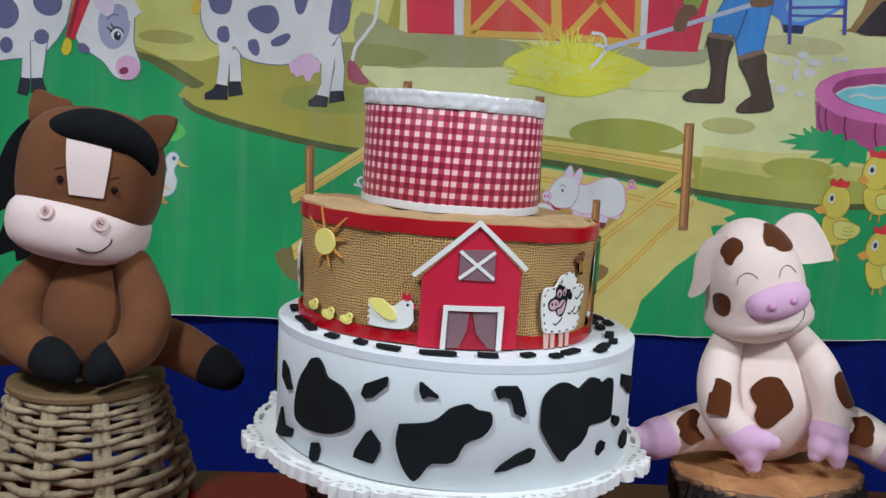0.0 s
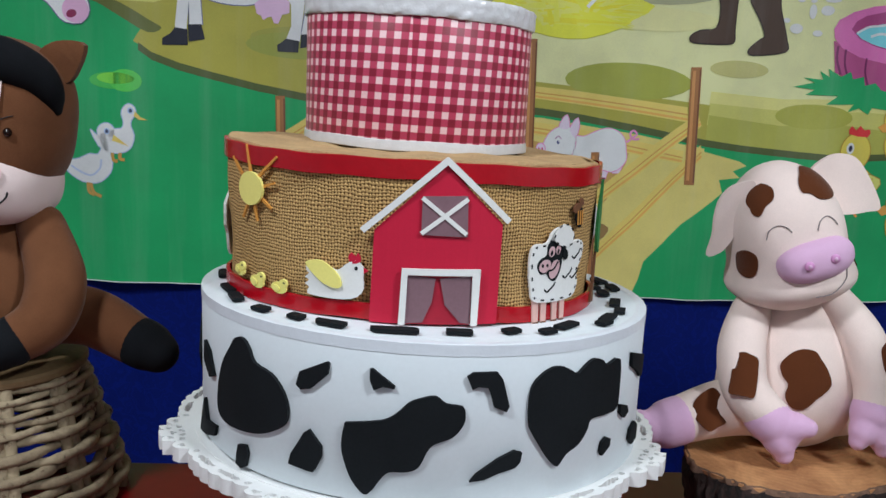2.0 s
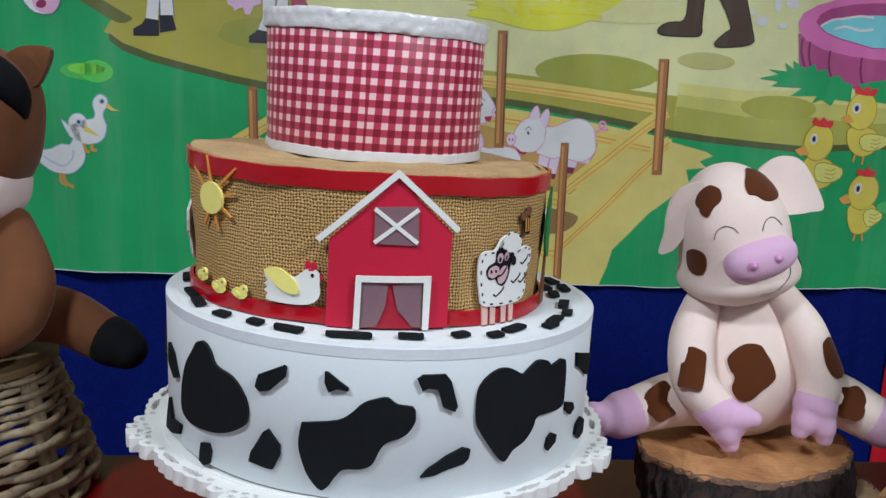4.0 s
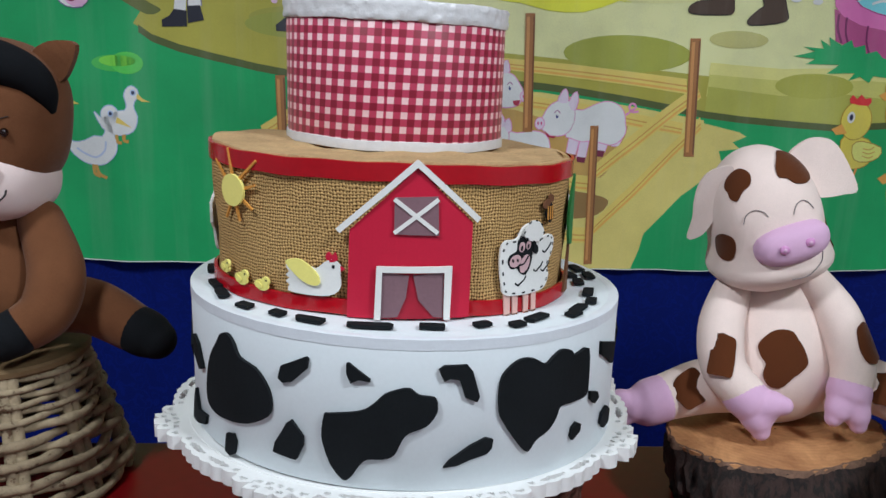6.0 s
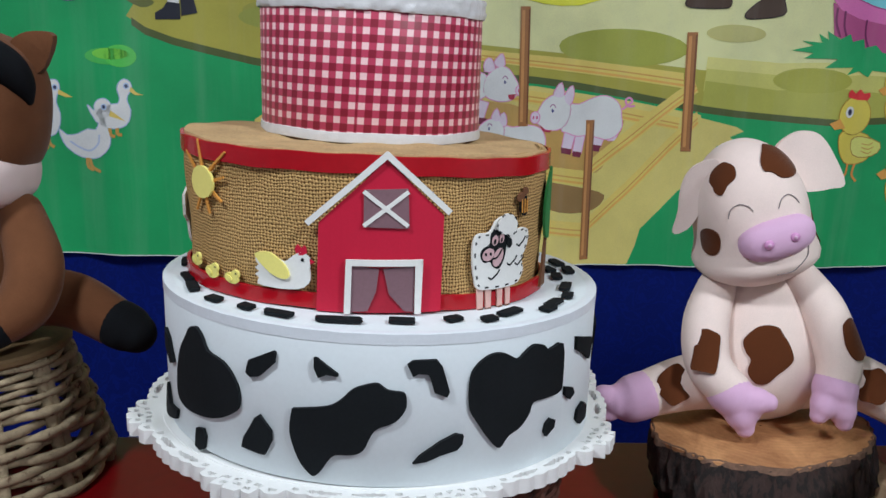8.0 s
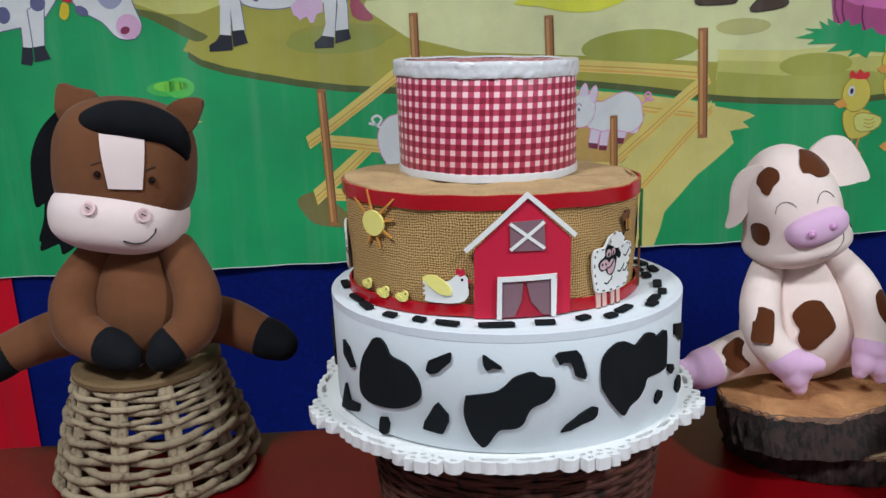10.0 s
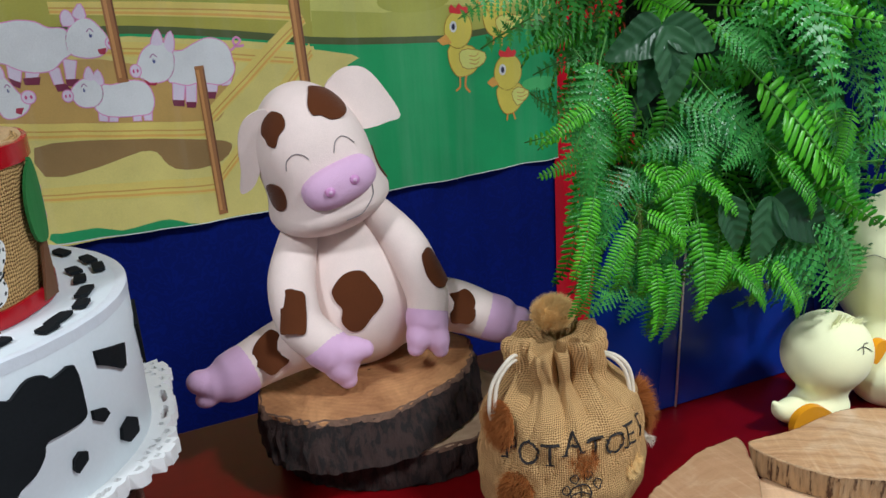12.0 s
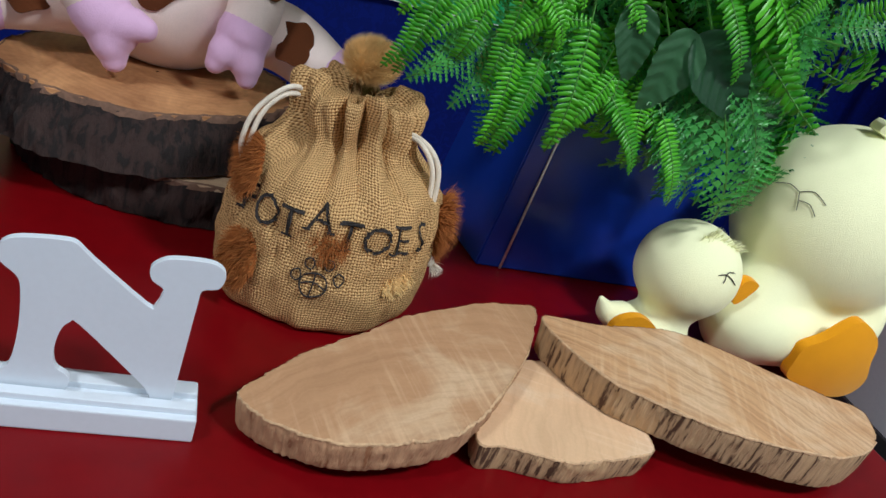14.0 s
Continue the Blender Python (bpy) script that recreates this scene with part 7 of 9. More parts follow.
def toy_pig():
    mats = [FELT_CREAM, FELT_SPOT, FELT_LILAC, BUTTON_LILAC, THREAD_GREY]
    toy = Toy("toy_pig", (0.42, 1.0, 0.84), mats)
    bm = bmesh.new()
    tilt = (0, -14.75, 0)
    hc, hr = (0.3939, 1.005, 1.0686), (0.058, 0.066, 0.0839)

    def hs(d):
        w = 1 + (0.383 + 0.064 * max(0.0, -d.x)) * math.exp(-((d.z + 0.693) / 0.287) ** 2)
        flat = math.hypot(d.x, d.y)
        if flat > 1e-6:
            w *= flat / (abs(d.x) ** 2.5 + abs(d.y) ** 2.5) ** (1 / 2.5)
        return Vector((d.x * w, d.y * w, d.z * 0.97))

    ball(bm, hc, hr, tilt, 0, 48, 32, hs)
    bm = toy.piece("head", bm)
    face = on_ball(hc, hr, tilt, hs)
    # snout
    sc = (0.405, 0.945, 1.055)
    ball(bm, sc, (0.0395, 0.022, 0.0215), (0, -19, 8), 2, 36, 20, boxy(2.4))
    for x, y, z in ((0.3905, 0.9212, 1.0515), (0.416, 0.9242, 1.060)):
        ball(bm, (x, y, z), (0.0052, 0.0022, 0.0048), (0, 0, 0), 3, 14, 8)
        ball(bm, (x, y - 0.0017, z), (0.0022, 0.0014, 0.0022), (0, 0, 0), 2, 10, 6)
    bm = toy.piece("snout", bm, "lilac felt snout with button nostrils")
    # closed eyes and smile
    for line in (((-36, 9), (-33, 15), (-25, 18), (-17, 16), (-13, 12)), ((12, 10), (17, 16), (25, 18), (31, 15), (35, 10))):
        tube(bm, [face(a, b, 0.0006) for a, b in line], 0.0005, 4, 6, 5)
        bm = toy.piece("closed_eye", bm, "stitched closed eye")
    tube(bm, [face(a, b, 0.0006) for a, b in ((0, -40), (14, -40), (22, -35), (31, -29), (36, -22))], 0.00055, 4, 6, 5)
    toy.piece("smile", bm, "stitched smile")

    def patch(place, outline):
        toy.piece("patch", sheet(bmesh.new(), [tuple(p) for p in spline(outline, 4)], place, 0.0014, 3.0, 1, 0.0003, 3.0), "chocolate felt patch").free()

    bm = bmesh.new()
    patch(face, [(-59, 37), (-57, 46), (-43, 53), (-27, 48), (-26, 39), (-35, 33), (-41, 26), (-49, 28), (-52, 32)])
    patch(face, [(37, 64), (52, 61), (67, 52), (66, 42), (57, 33), (42, 29), (26, 31), (18, 37), (9, 40), (13, 51)])
    patch(face, [(-72, -3), (-59, 1), (-48, -2), (-47, -10), (-52, -18), (-64, -19), (-75, -14)])
    patch(face, [(78, -4), (68, -8), (63, -16), (66, -28), (76, -30), (84, -18)])
    # ears
    ear = [(0.411, 1.141), (0.425, 1.1555), (0.439, 1.1595), (0.454, 1.1555), (0.470, 1.1365), (0.487, 1.1055), (0.470, 1.1005), (0.453, 1.0975), (0.441, 1.0985), (0.432, 1.115), (0.42, 1.13)]
    sheet(bm, [tuple(p) for p in spline(ear, 4)], lambda x, y, h: Vector((x, 0.99 + h + 5.0 * (x - 0.445) ** 2 - 0.12 * (1.16 - y), y)), 0.006, 0.004, 0, 0.0, 0.006)
    bm = toy.piece("ear", bm)
    ear = [(0.348, 1.127), (0.331, 1.1205), (0.322, 1.1055), (0.319, 1.0855), (0.319, 1.0645), (0.316, 1.0415), (0.327, 1.0475), (0.334, 1.0605), (0.339, 1.0765), (0.346, 1.098)]
    sheet(bm, [tuple(p) for p in spline(ear, 4)], lambda x, y, h: Vector((x, 0.985 + h + 0.9 * (0.34 - x) + 0.08 * math.sin(28 * (1.12 - y)) * (0.345 - x), y)), 0.005, 0.004, 0, 0.0, 0.006)
    bm = toy.piece("ear", bm)
    # body
    bc, br = (0.421, 1.012, 0.922), (0.074, 0.068, 0.092)
    bs = lambda d: Vector((d.x * (1 - 0.28 * d.z), d.y * (1 - 0.25 * d.z), d.z))
    ball(bm, bc, br, (0, 0, 0), 0, 44, 30, bs)
    bm = toy.piece("body", bm)
    belly = on_ball(bc, br, (0, 0, 0), bs)
    patch(belly, [(-20, 19), (-10, 22), (1, 21), (6, 16), (11, 10), (14, 1), (8, -5), (2, -9), (-6, -16), (-15, -16), (-21, -9), (-20, -1), (-25, 4), (-28, 11)])
    # arms with lilac trotters
    tube(bm, [(0.366, 0.995, 0.986), (0.35, 0.967, 0.952), (0.351, 0.944, 0.914), (0.375, 0.93, 0.888)], [0.021, 0.0245, 0.0238, 0.0215], 0, 24, 8)
    bm = toy.piece("arm", bm)
    tube(bm, [(0.370, 0.932, 0.890), (0.381, 0.926, 0.881), (0.388, 0.922, 0.876)], [0.0235, 0.0222, 0.0165], 2, 22, 6)
    tube(bm, [(0.380, 0.925, 0.877), (0.385, 0.921, 0.864), (0.388, 0.919, 0.855)], [0.0185, 0.016, 0.0105], 2, 18, 6)
    tube(bm, [(0.385, 0.923, 0.882), (0.398, 0.918, 0.886), (0.407, 0.916, 0.886)], [0.017, 0.015, 0.0105], 2, 18, 6)
    bm = toy.piece("trotter", bm, "lilac felt trotter", 0.0016)
    tube(bm, [(0.452, 0.995, 1.002), (0.475, 0.972, 0.968), (0.488, 0.95, 0.924), (0.484, 0.94, 0.898)], [0.02, 0.0238, 0.0232, 0.0212], 0, 24, 8)
    bm = toy.piece("arm", bm)
    tube(bm, [(0.484, 0.94, 0.898), (0.482, 0.935, 0.888), (0.48, 0.932, 0.882)], [0.0232, 0.0222, 0.0165], 2, 22, 6)
    tube(bm, [(0.486, 0.932, 0.885), (0.49, 0.928, 0.872), (0.492, 0.926, 0.863)], [0.017, 0.0145, 0.0095], 2, 18, 6)
    tube(bm, [(0.476, 0.933, 0.886), (0.469, 0.928, 0.877), (0.465, 0.926, 0.87)], [0.017, 0.0145, 0.0095], 2, 18, 6)
    bm = toy.piece("trotter", bm, "lilac felt trotter", 0.0016)
    # legs
    tube(bm, [(0.40, 1.0, 0.874), (0.345, 0.978, 0.880), (0.291, 0.962, 0.869)], [0.032, 0.031, 0.0252], 0, 24, 8)
    bm = toy.piece("leg", bm)
    tube(bm, [(0.291, 0.962, 0.869), (0.272, 0.957, 0.864), (0.26, 0.954, 0.863)], [0.0265, 0.0252, 0.019], 2, 22, 6)
    ball(bm, (0.247, 0.951, 0.869), (0.016, 0.014, 0.013), (0, 15, 0), 2, 16, 12)
    ball(bm, (0.251, 0.952, 0.851), (0.014, 0.013, 0.010), (0, -15, 0), 2, 16, 12)
    bm = toy.piece("trotter", bm, "lilac felt trotter", 0.0016)
    tube(bm, [(0.452, 1.0, 0.875), (0.512, 0.98, 0.891), (0.562, 0.962, 0.873)], [0.032, 0.031, 0.0265], 0, 24, 8)
    bm = toy.piece("leg", bm)
    tube(bm, [(0.562, 0.962, 0.873), (0.578, 0.956, 0.867), (0.586, 0.953, 0.864)], [0.0274, 0.0265, 0.021], 2, 22, 6)
    ball(bm, (0.596, 0.95, 0.870), (0.014, 0.013, 0.012), (0, 20, 0), 2, 16, 12)
    ball(bm, (0.592, 0.95, 0.851), (0.013, 0.013, 0.010), (0, 20, 0), 2, 16, 12)
    bm = toy.piece("trotter", bm, "lilac felt trotter", 0.0016)
    # felt patches on the limbs

    def limb_spot(p, n, ra, rb, seed, r, turn=0):
        q = Vector(n).normalized().to_track_quat("Z", "Y").to_matrix()
        rnd = random.Random(seed)
        pts = []
        for k in range(12):
            g = 2 * math.pi * (k + 0.5) / 12
            w = (1 - 0.07 * math.cos(4 * g)) * (1 + rnd.uniform(-0.13, 0.1))
            x, y, c, s = ra * w * math.cos(g), rb * w * math.sin(g), math.cos(radians(turn)), math.sin(radians(turn))
            pts.append((c * x - s * y, s * x + c * y))
        toy.piece("patch", sheet(bmesh.new(), [tuple(v) for v in spline(pts, 4)], lambda x, y, h: Vector(p) + q @ Vector((x * (1 - 0.12 * (x / r) ** 2), y, h + (math.sqrt(max(0.04, 1 - (x / r) ** 2)) - 1) * r)), 0.0016, 0.004, 1, 0.0006), "chocolate felt patch").free()

    limb_spot((0.342, 0.9292, 0.934), (-0.36, -0.80, 0.48), 0.0155, 0.025, 3, 0.028)
    limb_spot((0.4965, 0.9412, 0.951), (0.54, -0.68, 0.49), 0.0145, 0.024, 4, 0.028)
    limb_spot((0.318, 0.9455, 0.8888), (0.15, -0.854, 0.5), 0.021, 0.0205, 6, 0.036, 32)
    limb_spot((0.527, 0.9462, 0.8965), (-0.17, -0.89, 0.41), 0.018, 0.021, 7, 0.034)
    bm.free()
    toy.ob.matrix_world = pose(0.429, 1.036, 0.8395)
    return tagged(toy.ob, "cream felt toy pig with brown patches, sitting on wood slices", "soft toy")


toy_pig()

# ---------------------------------------------------------------- potato sack
SC = (0.573, 0.826)
SACK_PROFILE = [(0.001, 0.7515), (0.063, 0.7512), (0.076, 0.754), (0.0805, 0.767), (0.082, 0.79), (0.081, 0.815), (0.079, 0.838), (0.073, 0.856), (0.062, 0.868), (0.051, 0.876), (0.042, 0.884), (0.038, 0.891), (0.040, 0.900), (0.0415, 0.910), (0.0405, 0.918), (0.036, 0.922), (0.031, 0.919), (0.024, 0.912), (0.001, 0.908)]


def smooth_profile(points, n=3):
    return [(p.x, p.y) for p in spline(points, n, False)]


def sack_deform(p, a, r):
    out = Vector((math.sin(a), -math.cos(a), 0))
    up = max(0.0, min(1.0, (p.z - 0.836) / 0.05))
    full = min(1.0, max(0.0, (math.hypot(p.x - SC[0], p.y - SC[1]) - 0.01) / 0.025))
    lobe = 2 * abs(math.sin(6 * a + 0.55 * math.sin(3 * a) + 0.4 * math.sin(5 * a + 1) + 6 * (p.z - 0.9))) ** 0.75 - 1.15
    gather = full * up ** 1.3 * (0.0105 * lobe + 0.0022 * math.sin(29 * a + 60 * p.z))
    sagging = 0.0052 * noise.noise((2.4 * math.sin(a), 2.4 * math.cos(a), 22 * p.z)) + 0.0034 * noise.noise((6 * math.sin(a), 6 * math.cos(a), 55 * p.z))
    mid = max(0.0, 1 - abs(p.z - 0.825) / 0.075)
    crease = abs(noise.noise((3.2 * math.sin(a) + 9, 3.2 * math.cos(a) - 26 * p.z * math.sin(a), 30 * p.z + 5 * math.sin(2 * a))))
    sagging -= 0.0045 * mid * max(0.0, 1 - crease / 0.16) ** 1.5
    q = p + out * (gather + sagging)
    q.z += up * up * (0.005 * math.sin(4 * a + 1) + 0.003 * math.sin(9 * a)) if r > 0.05 else 0
    q.z = max(q.z, 0.7506)
    q.y = SC[1] + 0.82 * (q.y - SC[1])
    q.x -= 0.10 * max(0.0, p.z - 0.86)
    return q


sack = empty("potato_sack", pose(SC[0], SC[1], TABLE_Z))
tagged(sack, "small stuffed burlap sack tied with a cream drawstring", "sack")
bm = bmesh.new()
lathe(bm, smooth_profile(SACK_PROFILE, 4), 180, SC, 0, sack_deform)
part("burlap_bag", bm, SACK, sack, smooth=True)


def sack_radius(z):
    pts = smooth_profile(SACK_PROFILE[1:9], 6)
    for (r0, z0), (r1, z1) in zip(pts, pts[1:]):
        if z0 <= z <= z1:
            return r0 + (r1 - r0) * (z - z0) / max(1e-6, z1 - z0)
    return 0.08


def on_sack(x, z, h):
    """x: metres round from the front."""
    a = x / 0.082
    r = sack_radius(z)
    p = Vector((SC[0] + r * math.sin(a), SC[1] - r * math.cos(a), z))
    return sack_deform(p, a, 0.04) + Vector((math.sin(a), -math.cos(a), 0)) * (0.0014 + h)


SERIFS = {"P": ((-0.2, 0.02, 0.13), (-0.24, 0.67, 0.07)), "T": ((0.0, 0.02, 0.14), (-0.26, 0.62, 0.035), (0.26, 0.62, 0.035)), "A": ((-0.3, 0.02, 0.1), (0.3, 0.02, 0.1)), "E": ((-0.22, 0.02, 0.06), (-0.22, 0.67, 0.06), (0.24, 0.05, 0.03), (0.22, 0.64, 0.03))}


def letter(ch, x, z, size, wide=1.0):
    data = bpy.data.curves.new("letter", "FONT")
    data.body, data.size, data.align_x, data.resolution_u = ch, size, "CENTER", 3
    data.offset = -0.0002
    ob = bpy.data.objects.new("letter", data)
    scene.collection.objects.link(ob)
    dg = bpy.context.evaluated_depsgraph_get()
    me = bpy.data.meshes.new_from_object(ob.evaluated_get(dg))
    bpy.data.objects.remove(ob)
    bpy.data.curves.remove(data)
    bm = bmesh.new()
    bm.from_mesh(me)
    bpy.data.meshes.remove(me)
    bmesh.ops.subdivide_edges(bm, edges=[e for e in bm.edges if e.calc_length() > 0.0025], cuts=3)
    for sx, sy, half in SERIFS.get(ch, ()):
        w, t = half * size, 0.028 * size
        bm.faces.new([bm.verts.new((sx * size + i * w, sy * size + j * t, 0)) for i, j in ((-1, -1), (0, -1), (1, -1), (1, 1), (0, 1), (-1, 1))])
    for v in bm.verts:
        v.co = on_sack(x + wide * v.co.x, z + v.co.y, 0.0002 * (len(v.link_faces) == 1 and len(v.link_edges) == 2))
    return part("stamped_letter", bm, STAMP, sack)


for k, ch in enumerate("POTATOES"):
    letter(ch, radians(-60.5 + 15.0 * k) * 0.082, 0.825 + (0.011 if ch == "A" else 0.0), 0.033 if ch != "A" else 0.030, 0.92)
for k in range(4):
    a = 2 * math.pi * (k - 0.6) / 7 + 0.5
    bm = bmesh.new()
    c = (-0.014 + 0.0155 * math.cos(a + 0.35), 0.797 + 0.0165 * math.sin(a + 0.35))
    tube(bm, [on_sack(x, z, 0.0) for x, z in oval(c[0], c[1], 0.0035, 0.0044, 0, 10)], 0.0006, 0, 5, 2, closed=True)
    part("stamped_paw_toe", bm, STAMP, sack)
bm = bmesh.new()
tube(bm, [on_sack(x, z, 0.0) for x, z in oval(-0.016, 0.795, 0.0095, 0.0095, 0, 14)], 0.0007, 0, 5, 2, closed=True)
tube(bm, [on_sack(-0.025, 0.794, 0), on_sack(-0.016, 0.797, 0), on_sack(-0.0075, 0.793, 0)], 0.0006, 0, 5, 3)
tube(bm, [on_sack(-0.016, 0.804, 0), on_sack(-0.016, 0.795, 0), on_sack(-0.017, 0.786, 0)], 0.0006, 0, 5, 3)
part("stamped_paw_pad", bm, STAMP, sack)

# drawstring
bm = bmesh.new()
for dz in (0.0, 0.005):
    tube(bm, [(0.534, 0.825, 0.906 + dz * 0.6), (0.516, 0.814, 0.908 + dz), (0.503 - dz, 0.812, 0.893), (0.498 - dz, 0.81, 0.87), (0.498, 0.815, 0.85)], 0.0019, 0, 10, 6)
part("drawstring", bm, CORD, sack, "cream twisted cotton cord", smooth=True)
bm = bmesh.new()
for dz in (0.0, 0.005):
    tube(bm, [(0.602, 0.814, 0.899 + dz * 0.5), (0.616 + dz, 0.808, 0.896), (0.629 + dz, 0.804, 0.88), (0.635 + dz * 0.6, 0.802, 0.85), (0.641, 0.805, 0.826), (0.648, 0.806, 0.812)], 0.002, 0, 10, 6)
ball(bm, (0.652, 0.808, 0.803), (0.0055, 0.005, 0.005), (0, 0, 0), 0, 12, 8)
part("drawstring", bm, CORD, sack, "cream twisted cotton cord with a knot", smooth=True)


def hair(bm, root, way, length, width, rnd, droop=0.4, mi=0):
    """One bent strand, a flat blade of three faces."""
    way = Vector(way).normalized()
    side = way.cross(Vector((rnd.uniform(-1, 1), rnd.uniform(-1, 1), rnd.uniform(-1, 1)))).normalized() * width
    p, d, prev = Vector(root), way.copy(), None
    for k in range(4):
        w = side * (1 - k / 3.2)
        row = (bm.verts.new(p - w), bm.verts.new(p + w)) if k < 3 else (bm.verts.new(p),)
        if prev:
            f = bm.faces.new([prev[0], prev[1], *row[::-1]])
            f.material_index = mi
        prev = row
        d = (d + Vector((rnd.uniform(-0.2, 0.2), rnd.uniform(-0.2, 0.2), -droop * 0.5))).normalized()
        p = p + d * length / 3


def fur_patch(name, centre, axis, spread, count, length, mat, label, seed, open_=0.6):
    rnd = random.Random(seed)
    bm = bmesh.new()
    axis = Vector(axis).normalized()
    q = axis.to_track_quat("Z", "Y").to_matrix()
    for _ in range(count):
        r, a = math.sqrt(rnd.random()), rnd.uniform(0, 2 * math.pi)
        off = q @ Vector((spread[0] * r * math.cos(a), spread[1] * r * math.sin(a), -0.25 * spread[0] * r * r))
        way = axis + open_ * (off / max(spread)) + 0.35 * Vector((rnd.uniform(-1, 1), rnd.uniform(-1, 1), rnd.uniform(-1, 1)))
        hair(bm, Vector(centre) + off, way, length * rnd.uniform(0.6, 1.25), 0.0004, rnd)
    return tagged(part(name, bm, mat, sack, label), kind="stuff")


for turn, z, spread, count, length, mat, label, seed, loose in (
        (-72, 0.856, (0.015, 0.020), 2600, 0.012, FUR_RUST, "rust brown fluffy fur patch", 1, 0.7),
        (80, 0.834, (0.013, 0.020), 2200, 0.017, FUR_RUST, "rust brown fluffy fur patch", 2, 1.0),
        (-54, 0.792, (0.016, 0.021), 2600, 0.010, FUR_RUST, "rust brown fluffy fur patch", 3, 0.6),
        (-9, 0.826, (0.012, 0.013), 1600, 0.008, FUR_RUST, "rust brown fluffy fur patch", 4, 0.6),
        (40, 0.797, (0.017, 0.010), 900, 0.007, FUR, "pale fluffy fur patch", 5, 0.6)):
    x = radians(turn) * 0.082
    fur_patch("fur_patch", on_sack(x, z, -0.001), (math.sin(radians(turn)), -math.cos(radians(turn)), 0.1), spread, count, length, mat, label, seed, loose)
bm = bmesh.new()
rnd = random.Random(8)
for _ in range(60):
    hair(bm, (0.653, 0.807, 0.802), (0.5 + rnd.uniform(-0.3, 0.6), -0.3 + rnd.uniform(-0.4, 0.4), rnd.uniform(-0.6, 0.2)), 0.014, 0.0006, rnd)
tagged(part("cord_tassel", bm, CORD, sack, "frayed white cord end"), kind="stuff")
PM = (0.571, 0.836, 0.938)
bm = bmesh.new()
ball(bm, PM, (0.0175, 0.0145, 0.013), (0, 0, 0), 0, 24, 16)
rnd = random.Random(11)
for _ in range(9000):
    d = Vector((rnd.gauss(0, 1), rnd.gauss(0, 1), rnd.gauss(0, 1))).normalized()
    hair(bm, Vector(PM) + Vector((d.x * 0.017, d.y * 0.014, d.z * 0.0125)), d + Vector((0.25, 0, 0.7)) + 0.22 * Vector((rnd.uniform(-1, 1), rnd.uniform(-1, 1), rnd.uniform(-1, 1))), rnd.uniform(0.004, 0.009), 0.0002, rnd, 0.05)
part("pompon", bm, FUR, sack, "round golden brown fur pompon")

# ---------------------------------------------------------------- pale wood slabs


def wood_slab(outline, z_at, thick, label, seed, face_mat, rim_mat=SLAB_RIM, chips=1.0, swell=0.0):
    """A sawn board with its natural rim; z_at gives the height of its upper face."""
    base = empty("wood_slab", pose(outline[0][0], outline[0][1], TABLE_Z))
    pts = [Vector((p.x, p.y)) for p in spline(outline, 15)]
    c = sum(pts, Vector((0, 0))) / len(pts)
    n = len(pts)
    bm = bmesh.new()
    layers = []

    def chip(p, f):
        deep = chips * (0.0007 * noise.noise((p.x * 70 + seed, p.y * 70, f * 2)) + 0.0011 * noise.noise((p.x * 330, p.y * 330 + seed, f * 2.2)))
        nick = max(0.0, noise.noise((p.x * 150 + 7, p.y * 150 + seed, f * 1.5)) - 0.32)
        return deep - chips * 0.005 * nick

    for k in range(8):
        f = k / 7
        ring = []
        for i, p in enumerate(pts):
            d = (p - c).normalized()
            q = p + d * (chip(p, f) - 0.003 * (1 - f) - (0.0009 if k in (0, 7) else 0))
            ring.append(bm.verts.new((q.x, q.y, z_at(q.x, q.y) - (thick + swell * max(0, q.x - 0.81)) * (1 - f))))
        layers.append(ring)
    for a, b in zip(layers, layers[1:]):
        for i in range(n):
            j = (i + 1) % n
            bm.faces.new([a[i], a[j], b[j], b[i]])
    bmesh.ops.recalc_face_normals(bm, faces=bm.faces[:])
    part("rim", bm, rim_mat, base, "rim with dark bark streaks" if rim_mat is SLAB_RIM else "raw chipped rim", smooth=True)
    for up, inset, name in ((True, 0.0008, "sawn_face"), (False, 0.004, "underside")):
        bm = bmesh.new()
        ring = []
        for p in pts:
            q = p + (p - c).normalized() * (chip(p, 1.0 * up) - inset - 0.003 * (not up))
            ring.append((q.x, q.y))
        x0, y0 = outline[0]
        sheet(bm, ring, lambda x, y, h: Vector((x - x0, y - y0, z_at(x, y) + (0.0003 if up else -thick - swell * max(0, x - 0.81) - 0.0001) - TABLE_Z)), 0, 0.5)
        part(name, bm, face_mat, base, m=pose(x0, y0, TABLE_Z))
    bm = bmesh.new()
    rows = []
    for i, p in enumerate(pts):
        d = (p - c).normalized()
        w = chip(p, 1.0) - 0.0004
        band = 0.0003 + 0.0016 * abs(noise.noise((p.x * 60, p.y * 60, seed + 3))) + 0.0016 * max(0, noise.noise((p.x * 280, p.y * 280, seed)))
        rows.append([bm.verts.new((p.x + d.x * (w + o), p.y + d.y * (w + o), z_at(p.x, p.y) + h)) for o, h in ((0.0004, -band), (0.0002, 0.0002), (-band, 0.0008))])
    for i in range(n):
        a, b = rows[i], rows[(i + 1) % n]
        for u in range(2):
            bm.faces.new([a[u], b[u], b[u + 1], a[u + 1]])
    bmesh.ops.recalc_face_normals(bm, faces=bm.faces[:])
    part("worn_edge", bm, SLAB_EDGE, base, "pale splintered edge", smooth=True)
    return tagged(base, label, "wood slab", "wood slabs")


